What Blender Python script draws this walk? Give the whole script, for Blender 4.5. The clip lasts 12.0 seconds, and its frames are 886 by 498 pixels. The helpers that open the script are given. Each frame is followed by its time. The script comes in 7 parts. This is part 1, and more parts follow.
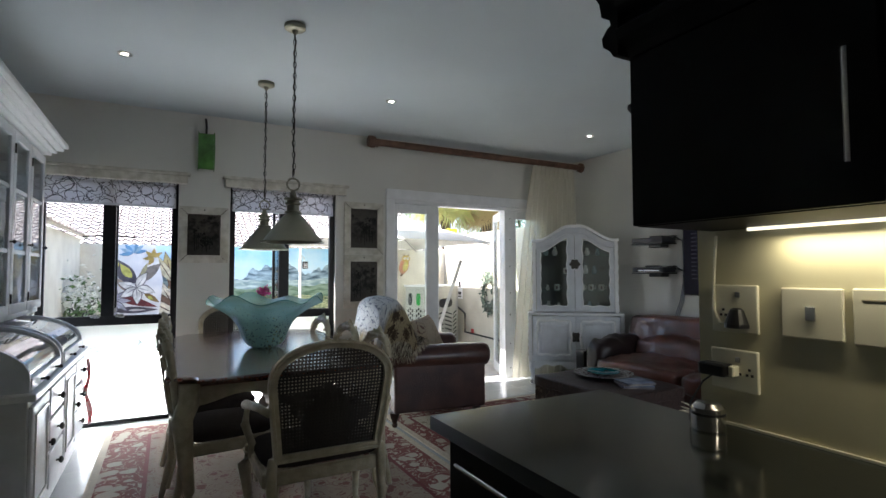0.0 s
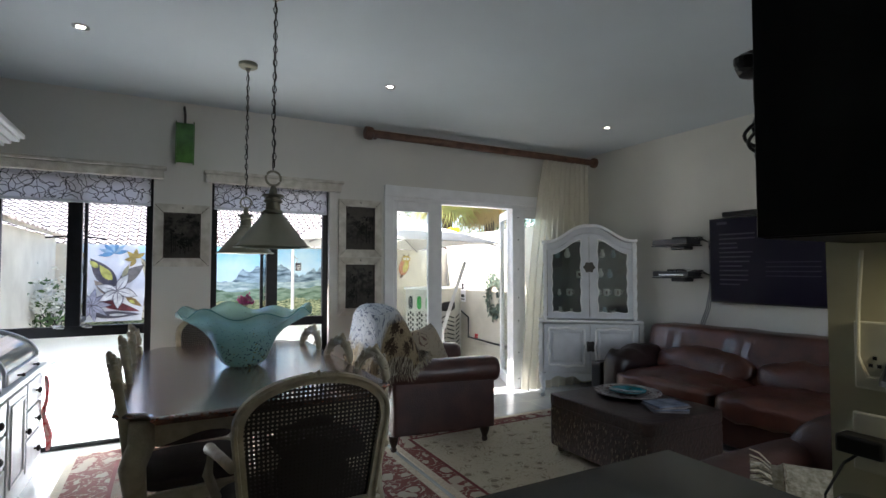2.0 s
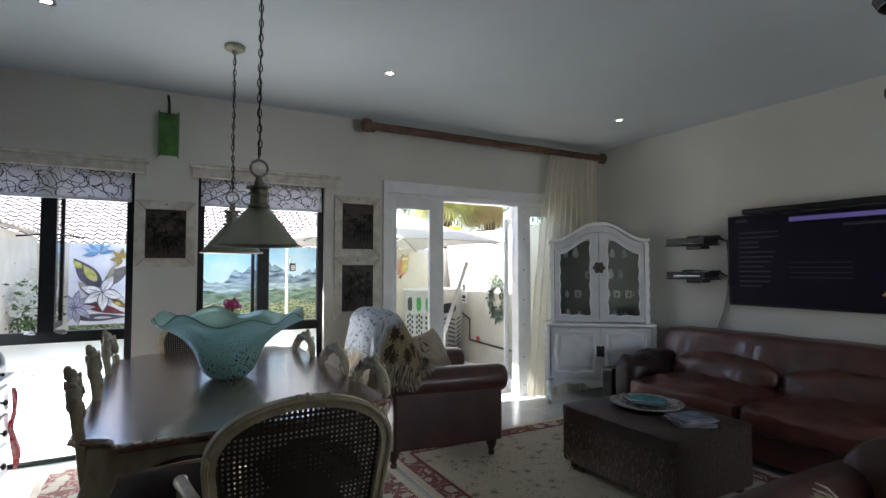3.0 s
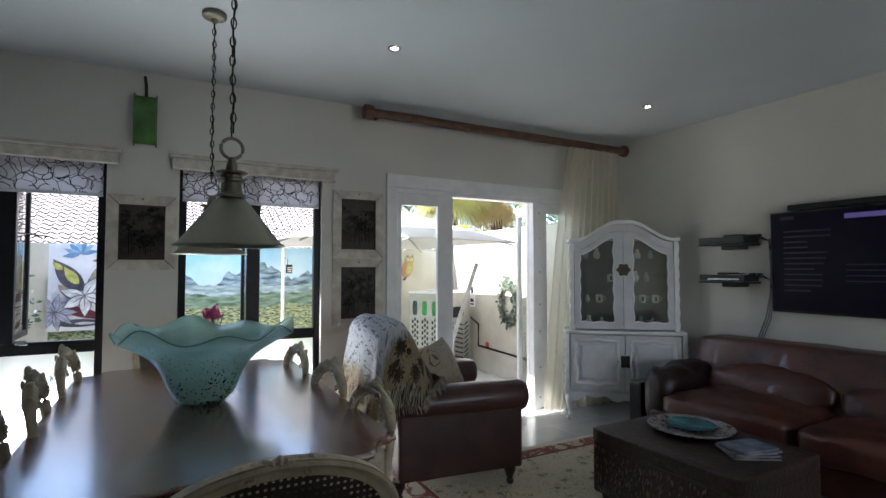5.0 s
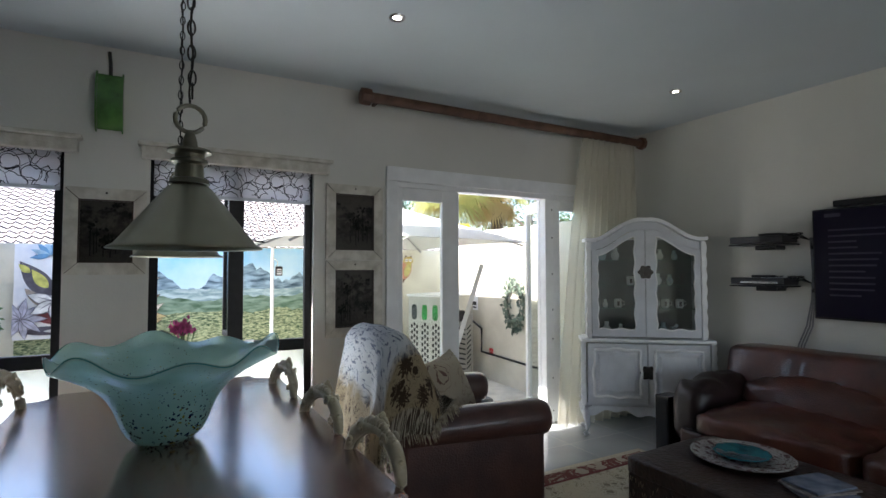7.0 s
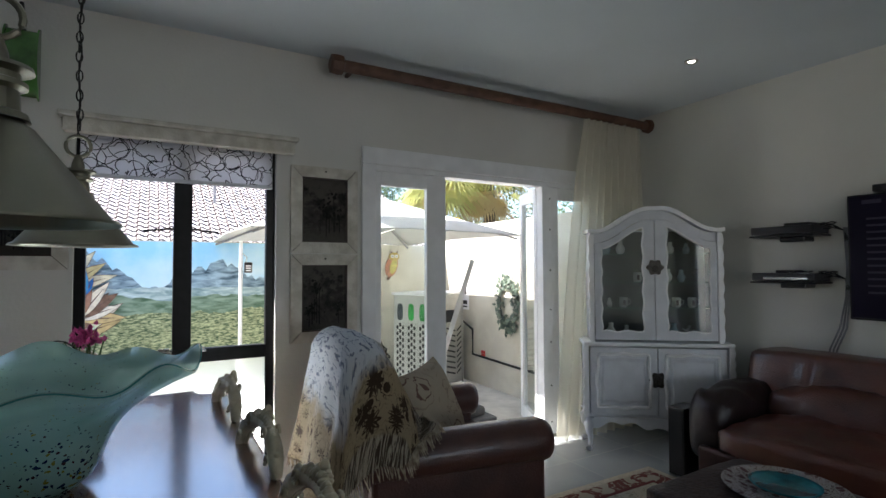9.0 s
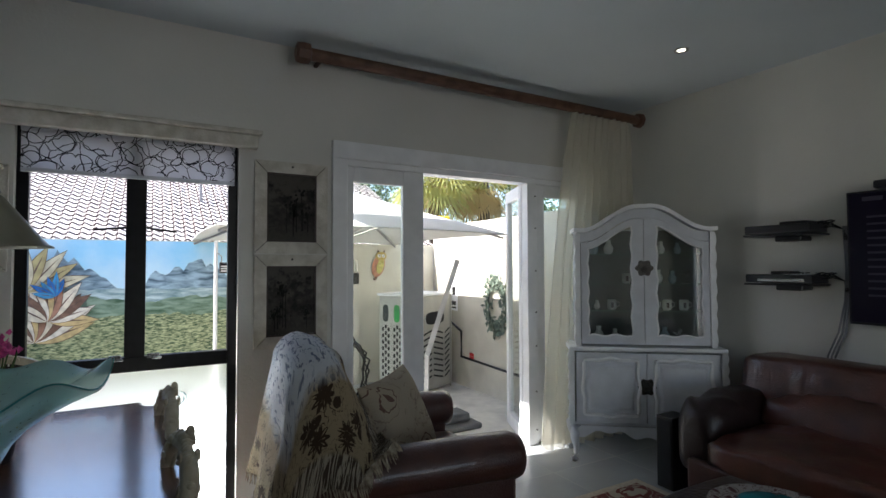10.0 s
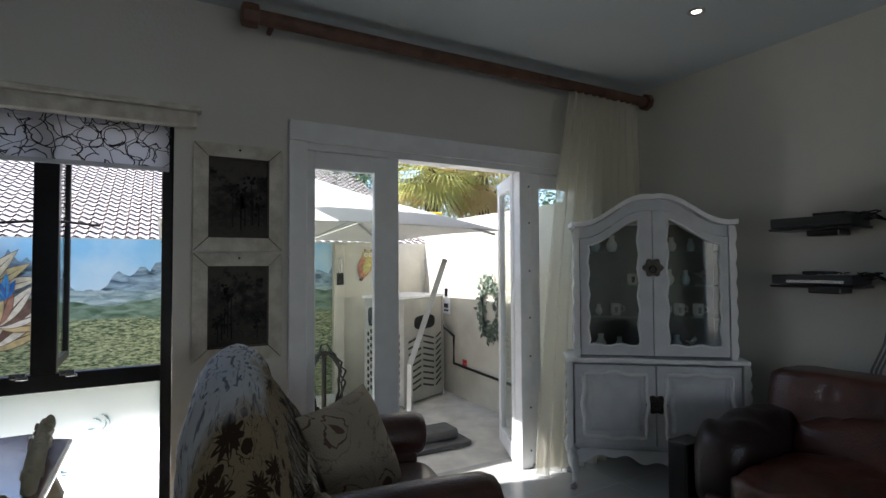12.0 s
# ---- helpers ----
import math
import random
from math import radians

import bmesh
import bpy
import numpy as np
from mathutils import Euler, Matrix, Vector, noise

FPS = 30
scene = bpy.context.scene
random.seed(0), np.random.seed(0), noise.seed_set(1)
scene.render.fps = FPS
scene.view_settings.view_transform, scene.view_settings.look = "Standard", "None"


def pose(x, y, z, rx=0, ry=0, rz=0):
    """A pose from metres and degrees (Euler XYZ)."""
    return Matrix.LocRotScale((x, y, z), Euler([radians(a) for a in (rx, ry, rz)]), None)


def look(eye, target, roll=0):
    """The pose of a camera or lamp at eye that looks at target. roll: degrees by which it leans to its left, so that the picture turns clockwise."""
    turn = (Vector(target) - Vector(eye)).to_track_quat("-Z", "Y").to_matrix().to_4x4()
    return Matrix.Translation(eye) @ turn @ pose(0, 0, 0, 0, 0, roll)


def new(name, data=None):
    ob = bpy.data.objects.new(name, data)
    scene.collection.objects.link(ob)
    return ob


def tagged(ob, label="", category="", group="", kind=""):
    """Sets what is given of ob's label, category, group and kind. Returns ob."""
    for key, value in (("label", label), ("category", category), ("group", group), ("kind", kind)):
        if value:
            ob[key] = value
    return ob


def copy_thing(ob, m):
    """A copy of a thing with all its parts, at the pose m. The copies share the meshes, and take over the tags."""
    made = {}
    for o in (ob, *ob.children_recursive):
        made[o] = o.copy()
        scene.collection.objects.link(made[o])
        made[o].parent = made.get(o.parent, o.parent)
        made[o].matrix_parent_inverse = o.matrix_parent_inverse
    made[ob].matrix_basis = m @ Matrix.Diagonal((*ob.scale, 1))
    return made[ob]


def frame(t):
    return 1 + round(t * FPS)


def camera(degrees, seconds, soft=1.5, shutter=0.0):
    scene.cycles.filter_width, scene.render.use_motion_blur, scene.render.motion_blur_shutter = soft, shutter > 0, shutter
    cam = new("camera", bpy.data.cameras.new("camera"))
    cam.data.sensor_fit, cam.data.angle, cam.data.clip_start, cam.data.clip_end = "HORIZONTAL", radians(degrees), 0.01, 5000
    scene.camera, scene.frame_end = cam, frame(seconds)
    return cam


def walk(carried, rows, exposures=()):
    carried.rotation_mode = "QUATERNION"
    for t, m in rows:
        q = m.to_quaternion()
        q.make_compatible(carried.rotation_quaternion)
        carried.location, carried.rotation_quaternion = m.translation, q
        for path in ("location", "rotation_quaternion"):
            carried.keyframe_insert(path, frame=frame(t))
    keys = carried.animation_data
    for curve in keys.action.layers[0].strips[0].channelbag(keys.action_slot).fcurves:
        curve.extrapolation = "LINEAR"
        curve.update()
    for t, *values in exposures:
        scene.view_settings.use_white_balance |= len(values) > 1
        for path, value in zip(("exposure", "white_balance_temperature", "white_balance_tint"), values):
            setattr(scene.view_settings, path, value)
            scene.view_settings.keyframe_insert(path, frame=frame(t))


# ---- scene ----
cam = camera(82.0, 12.0)
PATH = [
    (0, (-0.048, -0.154, 1.312), (0.902, 1.604, 1.402), -0.1),
    (0.5, (0.01, -0.049, 1.328), (0.959, 1.709, 1.416), -0.1),
    (1, (0.05, 0.042, 1.343), (1.0, 1.8, 1.425), 0.0),
    (1.5, (0.092, 0.148, 1.353), (1.041, 1.906, 1.435), -0.0),
    (2, (0.139, 0.275, 1.377), (1.09, 2.033, 1.457), -0.0),
    (2.5, (0.19, 0.419, 1.383), (1.145, 2.175, 1.463), -0.0),
    (3, (0.237, 0.55, 1.386), (1.196, 2.303, 1.465), 0.0),
    (5, (0.406, 0.98, 1.405), (1.355, 2.739, 1.485), -0.0),
    (5.5, (0.43, 1.093, 1.405), (1.382, 2.85, 1.485), -0.1),
    (6, (0.46, 1.199, 1.409), (1.416, 2.954, 1.489), -0.1),
    (6.5, (0.497, 1.314, 1.424), (1.458, 3.066, 1.504), -0.1),
    (7, (0.534, 1.408, 1.433), (1.503, 3.156, 1.51), -0.1),
    (9, (0.827, 1.81, 1.41), (1.82, 3.545, 1.48), -0.2),
    (9.5, (0.964, 1.842, 1.423), (1.952, 3.58, 1.492), -0.2),
    (10, (1.066, 1.892, 1.424), (2.055, 3.629, 1.489), -0.2),
    (10.5, (1.169, 1.966, 1.414), (2.157, 3.704, 1.482), -0.3),
    (11, (1.272, 2.044, 1.416), (2.253, 3.786, 1.482), -0.3),
    (11.5, (1.354, 2.123, 1.413), (2.33, 3.868, 1.477), -0.3),
    (12, (1.446, 2.212, 1.422), (2.415, 3.96, 1.486), -0.3),
]
EXPOSURES = [(0.0, 2.10, 6250, 13), (3.0, 2.08, 6250, 14), (6.0, 2.03, 6250, 13), (9.0, 1.83, 6250, 13), (12.0, 1.20, 6200, 13)]
walk(cam, [(t, look(eye, target, roll)) for t, eye, target, roll in PATH], EXPOSURES)


# ---- light and world ----
world = bpy.data.worlds.new("world")
scene.world = world
world.use_nodes = True
wn = world.node_tree.nodes
sky = wn.new("ShaderNodeTexSky")
sky.sky_type = "NISHITA"
sky.sun_disc = False
SUN = Vector((-0.62, 0.17, 0.77)).normalized()
sky.sun_elevation = math.asin(SUN.z)
sky.sun_rotation = math.atan2(SUN.x, SUN.y)
world.node_tree.links.new(sky.outputs[0], wn["Background"].inputs[0])
wn["Background"].inputs[1].default_value = 0.15
sun_data = bpy.data.lights.new("sun", "SUN")
sun_data.energy, sun_data.angle, sun_data.color = 5.0, radians(0.5), (1, 0.95, 0.87)
sun = new("sun", sun_data)
sun.matrix_world = look(tuple(SUN * 30), (0, 0, 0))


def area_lamp(name, place, aim, w, h, power, colour):
    d = bpy.data.lights.new(name, "AREA")
    d.shape, d.size, d.size_y, d.energy, d.color = "RECTANGLE", w, h, power, colour
    ob = new(name, d)
    ob.matrix_world = look(place, aim)
    return ob


# the under-cabinet light strip of the kitchen
area_lamp("strip_light", (1.325, -0.5, 1.405), (1.342, -0.5, 1.0), 2.2, 0.012, 1.45, (1, 0.9, 0.62))


# the sky's light in the openings of the two frosted panes, and of the door
area_lamp("pane_light", (-0.485, 5.30, 0.30), (-0.3, 3.0, 0.40), 0.94, 0.55, 4.3, (0.95, 0.98, 1.0))
area_lamp("pane_light", (0.985, 5.30, 0.30), (0.985, 3.0, 0.40), 0.94, 0.55, 4.0, (0.95, 0.99, 1.0))
# fill lamp in an unseen, added opening behind the walker, to brighten the room
area_lamp("rear_fill_light", (3.1, -2.55, 1.15), (2.9, 2.0, 0.9), 2.3, 2.0, 6.2, (0.96, 0.97, 1.0))

# ---- materials ----
def mat(name, colour, rough=0.5, metal=0.0, vary=0.12, scale=6.0, bump=0.0, bump_scale=80.0, spec=0.5, second=None, coat=0.0, trans=0.0, sub=0.0):
    m = bpy.data.materials.new(name)
    m.use_nodes = True
    nt = m.node_tree
    b = nt.nodes["Principled BSDF"]
    tc = nt.nodes.new("ShaderNodeTexCoord")
    n1 = nt.nodes.new("ShaderNodeTexNoise")
    n1.inputs["Scale"].default_value = scale
    n1.inputs["Detail"].default_value = 5
    nt.links.new(tc.outputs["Object"], n1.inputs["Vector"])
    ramp = nt.nodes.new("ShaderNodeValToRGB")
    lo = second if second else tuple(c * (1 - vary) for c in colour)
    hi = colour if second else tuple(min(1, c * (1 + vary)) for c in colour)
    ramp.color_ramp.elements[0].position, ramp.color_ramp.elements[1].position = 0.35, 0.65
    ramp.color_ramp.elements[0].color, ramp.color_ramp.elements[1].color = (*lo, 1), (*hi, 1)
    nt.links.new(n1.outputs["Fac"], ramp.inputs["Fac"])
    nt.links.new(ramp.outputs["Color"], b.inputs["Base Color"])
    b.inputs["Roughness"].default_value, b.inputs["Metallic"].default_value = rough, metal
    b.inputs["Specular IOR Level"].default_value = spec
    b.inputs["Coat Weight"].default_value = coat
    b.inputs["Transmission Weight"].default_value = trans
    if bump:
        n2 = nt.nodes.new("ShaderNodeTexNoise")
        n2.inputs["Scale"].default_value = bump_scale
        n2.inputs["Detail"].default_value = 4
        nt.links.new(tc.outputs["Object"], n2.inputs["Vector"])
        bp = nt.nodes.new("ShaderNodeBump")
        bp.inputs["Strength"].default_value, bp.inputs["Distance"].default_value = bump, 0.01
        nt.links.new(n2.outputs["Fac"], bp.inputs["Height"])
        nt.links.new(bp.outputs["Normal"], b.inputs["Normal"])
    return m


def glow(name, colour, strength):
    m = bpy.data.materials.new(name)
    m.use_nodes = True
    b = m.node_tree.nodes["Principled BSDF"]
    b.inputs["Base Color"].default_value = (*colour, 1)
    b.inputs["Emission Color"].default_value = (*colour, 1)
    b.inputs["Emission Strength"].default_value = strength
    return m


def glass_mat(name, colour=(0.95, 0.98, 0.97), rough=0.0, glossy=0.08):
    m = bpy.data.materials.new(name)
    m.use_nodes = True
    nt = m.node_tree
    out = nt.nodes["Material Output"]
    tr = nt.nodes.new("ShaderNodeBsdfTransparent")
    tr.inputs[0].default_value = (*colour, 1)
    gl = nt.nodes.new("ShaderNodeBsdfGlossy")
    gl.inputs["Roughness"].default_value = rough
    lw = nt.nodes.new("ShaderNodeLayerWeight")
    lw.inputs[0].default_value = 0.5
    fr = nt.nodes.new("ShaderNodeMath")
    fr.operation = "POWER"
    fr.inputs[1].default_value = 4
    nt.links.new(lw.outputs["Facing"], fr.inputs[0])
    ad = nt.nodes.new("ShaderNodeMath")
    ad.operation = "MULTIPLY_ADD"
    ad.inputs[1].default_value, ad.inputs[2].default_value = 0.5, 0.04
    nt.links.new(fr.outputs[0], ad.inputs[0])
    mx = nt.nodes.new("ShaderNodeMixShader")
    nt.links.new(ad.outputs[0], mx.inputs[0])
    nt.links.new(tr.outputs[0], mx.inputs[1])
    nt.links.new(gl.outputs[0], mx.inputs[2])
    nt.links.new(mx.outputs[0], out.inputs[0])
    return m


def thin_mat(name, colour, through_amount, clear=0.0):
    """Cloth or frosted glass that lets light through, softly."""
    m = bpy.data.materials.new(name)
    m.use_nodes = True
    nt = m.node_tree
    out = nt.nodes["Material Output"]
    df = nt.nodes.new("ShaderNodeBsdfDiffuse")
    tl = nt.nodes.new("ShaderNodeBsdfTranslucent")
    df.inputs[0].default_value = tl.inputs[0].default_value = (*colour, 1)
    mx = nt.nodes.new("ShaderNodeMixShader")
    mx.inputs[0].default_value = through_amount
    nt.links.new(df.outputs[0], mx.inputs[1])
    nt.links.new(tl.outputs[0], mx.inputs[2])
    tr = nt.nodes.new("ShaderNodeBsdfTransparent")
    m2 = nt.nodes.new("ShaderNodeMixShader")
    m2.inputs[0].default_value = clear
    nt.links.new(mx.outputs[0], m2.inputs[1])
    nt.links.new(tr.outputs[0], m2.inputs[2])
    nt.links.new(m2.outputs[0], out.inputs[0])
    return m


M_WALL = mat("wall_paint", (0.67, 0.66, 0.615), 0.8, vary=0.04, scale=1.5, bump=0.15, bump_scale=60)
# white ceiling: its dimness and the blue of bounced skylight are in this colour
M_CEIL = mat("ceiling_bounce_tint", (0.53, 0.58, 0.605), 0.75, vary=0.03, scale=1.2)
M_WHITE = mat("white_gloss_paint", (0.84, 0.85, 0.86), 0.35, vary=0.04, scale=9, bump=0.05)
M_CAB = mat("cabinet_paint", (0.65, 0.67, 0.71), 0.4, vary=0.06, scale=10, bump=0.06)
M_DISTRESS = mat("distressed_white_wood", (0.68, 0.65, 0.58), 0.6, scale=14, second=(0.5, 0.47, 0.4), bump=0.3)
M_CREAM = mat("antique_cream_paint", (0.52, 0.47, 0.35), 0.42, scale=18, second=(0.38, 0.33, 0.23), bump=0.3)
M_BLACKFRAME = mat("dark_bronze_frame", (0.010, 0.010, 0.012), 0.4, vary=0.2, scale=20, spec=0.25)
M_GLASS = glass_mat("clear_glass")
M_FROST = thin_mat("frosted_glass", (0.95, 0.96, 0.93), 1.0, 0.0)
_n = M_FROST.node_tree
_rf = _n.nodes.new("ShaderNodeBsdfRefraction")
_rf.inputs["Color"].default_value, _rf.inputs["Roughness"].default_value, _rf.inputs["IOR"].default_value = (0.97, 0.98, 0.96, 1), 0.75, 1.02
_ms = _n.nodes.new("ShaderNodeMixShader")
_ms.inputs[0].default_value = 0.8
_old = _n.nodes["Material Output"].inputs[0].links[0].from_socket
_n.links.new(_old, _ms.inputs[1])
_n.links.new(_rf.outputs[0], _ms.inputs[2])
_n.links.new(_ms.outputs[0], _n.nodes["Material Output"].inputs[0])
M_LEATHER = mat("brown_leather", (0.085, 0.03, 0.022), 0.36, scale=5, second=(0.045, 0.015, 0.012), bump=0.35, bump_scale=120, coat=0.25)
M_LEATHER_RED = mat("red_brown_leather", (0.13, 0.040, 0.025), 0.34, scale=5, second=(0.06, 0.02, 0.013), bump=0.3, bump_scale=90, coat=0.3)
for _m in (M_LEATHER, M_LEATHER_RED):
    # long soft creases under the fine grain
    _t = _m.node_tree
    _fine = [n for n in _t.nodes if n.type == "BUMP"][0]
    _cr, _cb, _cc = _t.nodes.new("ShaderNodeTexNoise"), _t.nodes.new("ShaderNodeBump"), _t.nodes.new("ShaderNodeTexCoord")
    _cr.inputs["Scale"].default_value, _cr.inputs["Detail"].default_value, _cr.inputs["Distortion"].default_value = 5, 2, 0.8
    _cb.inputs["Strength"].default_value, _cb.inputs["Distance"].default_value = 0.22, 0.015
    _t.links.new(_cc.outputs["Object"], _cr.inputs["Vector"])
    _t.links.new(_cr.outputs["Fac"], _cb.inputs["Height"])
    _t.links.new(_cb.outputs["Normal"], _fine.inputs["Normal"])
M_DARKWOOD = mat("dark_wood", (0.04, 0.02, 0.012), 0.4, scale=30)
M_BRONZE = mat("brushed_pewter", (0.25, 0.24, 0.185), 0.34, 0.85, scale=6, vary=0.08)
M_CHAIN = mat("dark_iron", (0.03, 0.028, 0.025), 0.5, 0.6)
M_RODWOOD = mat("stained_pole_wood", (0.15, 0.075, 0.045), 0.5, scale=12, second=(0.085, 0.04, 0.025))
M_BLACK = mat("black_plastic", (0.008, 0.008, 0.009), 0.3)
M_KBLACK = mat("black_cabinet_lacquer", (0.006, 0.006, 0.006), 0.5, spec=0.1)
M_GRANITE = mat("dark_granite", (0.008, 0.009, 0.008), 0.13, scale=300, second=(0.02, 0.022, 0.02))
M_SPLASH = mat("backsplash_paint", (0.55, 0.52, 0.36), 0.35, vary=0.05)
M_PLATE = mat("socket_plastic", (0.66, 0.64, 0.52), 0.35, vary=0.02)
M_CHROME = mat("chrome", (0.6, 0.6, 0.6), 0.18, 1.0, vary=0.05)
M_COURT = mat("courtyard_plaster", (0.70, 0.67, 0.57), 0.85, scale=3, second=(0.58, 0.55, 0.46), bump=0.3, bump_scale=25)
M_TILEOUT = mat("courtyard_paving", (0.62, 0.6, 0.55), 0.6, scale=5, vary=0.15)
M_ROOF = mat("pale_roof_tile", (0.64, 0.59, 0.56), 0.8, scale=2.5, second=(0.52, 0.47, 0.44), bump=0.3)


# ---- mesh helpers ----
def link_bm(name, bm, material, parent=None, label="", smooth=False):
    me = bpy.data.meshes.new(name)
    bmesh.ops.recalc_face_normals(bm, faces=bm.faces)
    bm.to_mesh(me)
    bm.free()
    me.materials.append(material)
    if smooth:
        for p in me.polygons:
            p.use_smooth = True
    ob = new(name, me)
    if parent:
        ob.parent = parent
    return tagged(ob, label)


def part(name, bm, material, parent, label="", smooth=False):
    return link_bm(name, bm, material, parent, label, smooth)


def thing(name, m, label, category, group=""):
    ob = new(name)
    ob.empty_display_size = 0.1
    ob.matrix_world = m
    return tagged(ob, label, category, group)


def add_box(bm, lo, hi, bevel=0.0, m=None, seg=1):
    geo = bmesh.ops.create_cube(bm, size=1.0)
    vs = geo["verts"]
    c = [(a + b) / 2 for a, b in zip(lo, hi)]
    s = [b - a for a, b in zip(lo, hi)]
    bmesh.ops.scale(bm, vec=s, verts=vs)
    bmesh.ops.translate(bm, vec=c, verts=vs)
    if bevel:
        edges = list({e for v in vs for e in v.link_edges})
        out = bmesh.ops.bevel(bm, geom=edges, offset=bevel, segments=seg, affect="EDGES", profile=0.5)
        vs = list({v for f in out["faces"] for v in f.verts} | {v for v in vs if v.is_valid})
    if m:
        bmesh.ops.transform(bm, matrix=m, verts=vs)
    return vs


def box(lo, hi, bevel=0.0, seg=1):
    bm = bmesh.new()
    add_box(bm, lo, hi, bevel, None, seg)
    return bm


def boxes(rows, bevel=0.0):
    bm = bmesh.new()
    for lo, hi in rows:
        add_box(bm, lo, hi, bevel)
    return bm


def add_lathe(bm, profile, at=(0, 0, 0), n=24, m=None, wave=None):
    rings = []
    for r, z in profile:
        ring = []
        for i in range(n):
            a = 2 * math.pi * i / n
            rr, zz = (r, z) if wave is None else wave(r, z, a)
            v = Vector((rr * math.cos(a), rr * math.sin(a), zz))
            if m:
                v = m @ v
            ring.append(bm.verts.new(v + Vector(at)))
        rings.append(ring)
    for a, b in zip(rings, rings[1:]):
        for i in range(n):
            j = (i + 1) % n
            bm.faces.new((a[i], a[j], b[j], b[i]))
    return rings


def lathe(profile, at=(0, 0, 0), n=24, m=None, cap=True, wave=None):
    bm = bmesh.new()
    rings = add_lathe(bm, profile, at, n, m, wave)
    if cap:
        bm.faces.new(rings[0])
        bm.faces.new(rings[-1])
    return bm


def add_tube(bm, pts, r, n=8, closed=False, flat=1.0):
    """A tube along points; r may be a list. flat squashes one way."""
    pts = [Vector(p) for p in pts]
    rings = []
    up = Vector((0, 0, 1))
    for i, p in enumerate(pts):
        if closed:
            t = pts[(i + 1) % len(pts)] - pts[i - 1]
        else:
            t = pts[min(i + 1, len(pts) - 1)] - pts[max(i - 1, 0)]
        t.normalize()
        ref = up if abs(t.dot(up)) < 0.95 else Vector((1, 0, 0))
        a = t.cross(ref).normalized()
        b = a.cross(t).normalized()
        rr = r[i] if isinstance(r, (list, tuple)) else r
        rings.append([bm.verts.new(p + a * math.cos(2 * math.pi * k / n) * rr + b * math.sin(2 * math.pi * k / n) * rr * flat) for k in range(n)])
    pairs = list(zip(rings, rings[1:]))
    if closed:
        pairs.append((rings[-1], rings[0]))
    for u, v in pairs:
        for k in range(n):
            j = (k + 1) % n
            bm.faces.new((u[k], u[j], v[j], v[k]))
    if not closed:
        bm.faces.new(rings[0])
        bm.faces.new(rings[-1])
    return rings


def tube(pts, r, n=8, closed=False, flat=1.0):
    bm = bmesh.new()
    add_tube(bm, pts, r, n, closed, flat)
    return bm


def add_prism(bm, outline, place, depth):
    """Extrude a closed outline of (u, v); place(u, v, w) gives the point."""
    a = [bm.verts.new(place(u, v, 0)) for u, v in outline]
    b = [bm.verts.new(place(u, v, depth)) for u, v in outline]
    bm.faces.new(a)
    bm.faces.new(b)
    n = len(outline)
    for i in range(n):
        j = (i + 1) % n
        bm.faces.new((a[i], a[j], b[j], b[i]))


def puff(size, bulge=0.25, n=10, seed=1, wrinkle=0.006, p=5.0):
    """A cushion: a rounded, slightly wrinkled box, centred."""
    bm = bmesh.new()
    bmesh.ops.create_cube(bm, size=2.0)
    bmesh.ops.subdivide_edges(bm, edges=bm.edges, cuts=n, use_grid_fill=True)
    for v in bm.verts:
        x, y, z = v.co
        k = (abs(x) ** p + abs(y) ** p + abs(z) ** p) ** (1 / p)
        d = Vector((x, y, z)) / k
        edge = (1 - d.x ** 2 * 0.9) * (1 - d.y ** 2 * 0.9)
        q = Vector((d.x * size[0] / 2, d.y * size[1] / 2, d.z * size[2] / 2 * (1 - bulge + bulge * edge * 1.3)))
        v.co = q + Vector((0, 0, 1)) * noise.noise(q * 9 + Vector((seed, 0, 0))) * wrinkle
    return bm


# ---- structure ----
WY, WT, CEIL = 5.08, 0.24, 2.79
X0, X1, Y0 = -1.32, 4.79, -2.6


def structure(name, bm, material, label=""):
    return tagged(link_bm(name, bm, material), label, "", "", "structure")


structure("floor", box((X0 - 0.2, Y0 - 0.2, -0.12), (X1 + 0.2, WY + 0.24, 0)), mat("floor_slab", (0.4, 0.4, 0.38), 0.5), "pale tiled floor")
structure("ceiling", box((X0 - 0.2, Y0 - 0.2, CEIL), (X1 + 0.2, WY + WT, CEIL + 0.2)), M_CEIL, "smooth white painted ceiling, toned dim and bluish as by bounced skylight")
W1 = (-1.0, 0.03, 2.14)
W2 = (0.47, 1.50, 2.14)
D1 = (2.16, 4.29, 2.12)
nwall = []
for lo, hi in ((X0 - 0.2, W1[0]), (W1[1], W2[0]), (W2[1], D1[0]), (D1[1], X1 + 0.2)):
    nwall.append(((lo, WY, 0), (hi, WY + WT, CEIL)))
for a, b, h in (W1, W2, D1):
    nwall.append(((a, WY, h), (b, WY + WT, CEIL)))
structure("wall_north", boxes(nwall), M_WALL, "white painted wall with two windows and a folding door")
structure("wall_east", box((X1, Y0, 0), (X1 + 0.2, WY, CEIL)), M_WALL, "white painted wall")
structure("wall_west", box((X0 - 0.2, Y0, 0), (X0, WY, CEIL)), M_WALL, "white painted wall")
# this wall is never in view; its opening is added for the fill lamp
structure("wall_south", boxes([((X0 - 0.2, Y0 - 0.2, 0), (1.9, Y0, CEIL)), ((4.3, Y0 - 0.2, 0), (X1 + 0.2, Y0, CEIL)), ((1.9, Y0 - 0.2, 2.2), (4.3, Y0, CEIL))]), M_WALL, "white painted wall, unseen, with a wide opening added for the fill lamp")


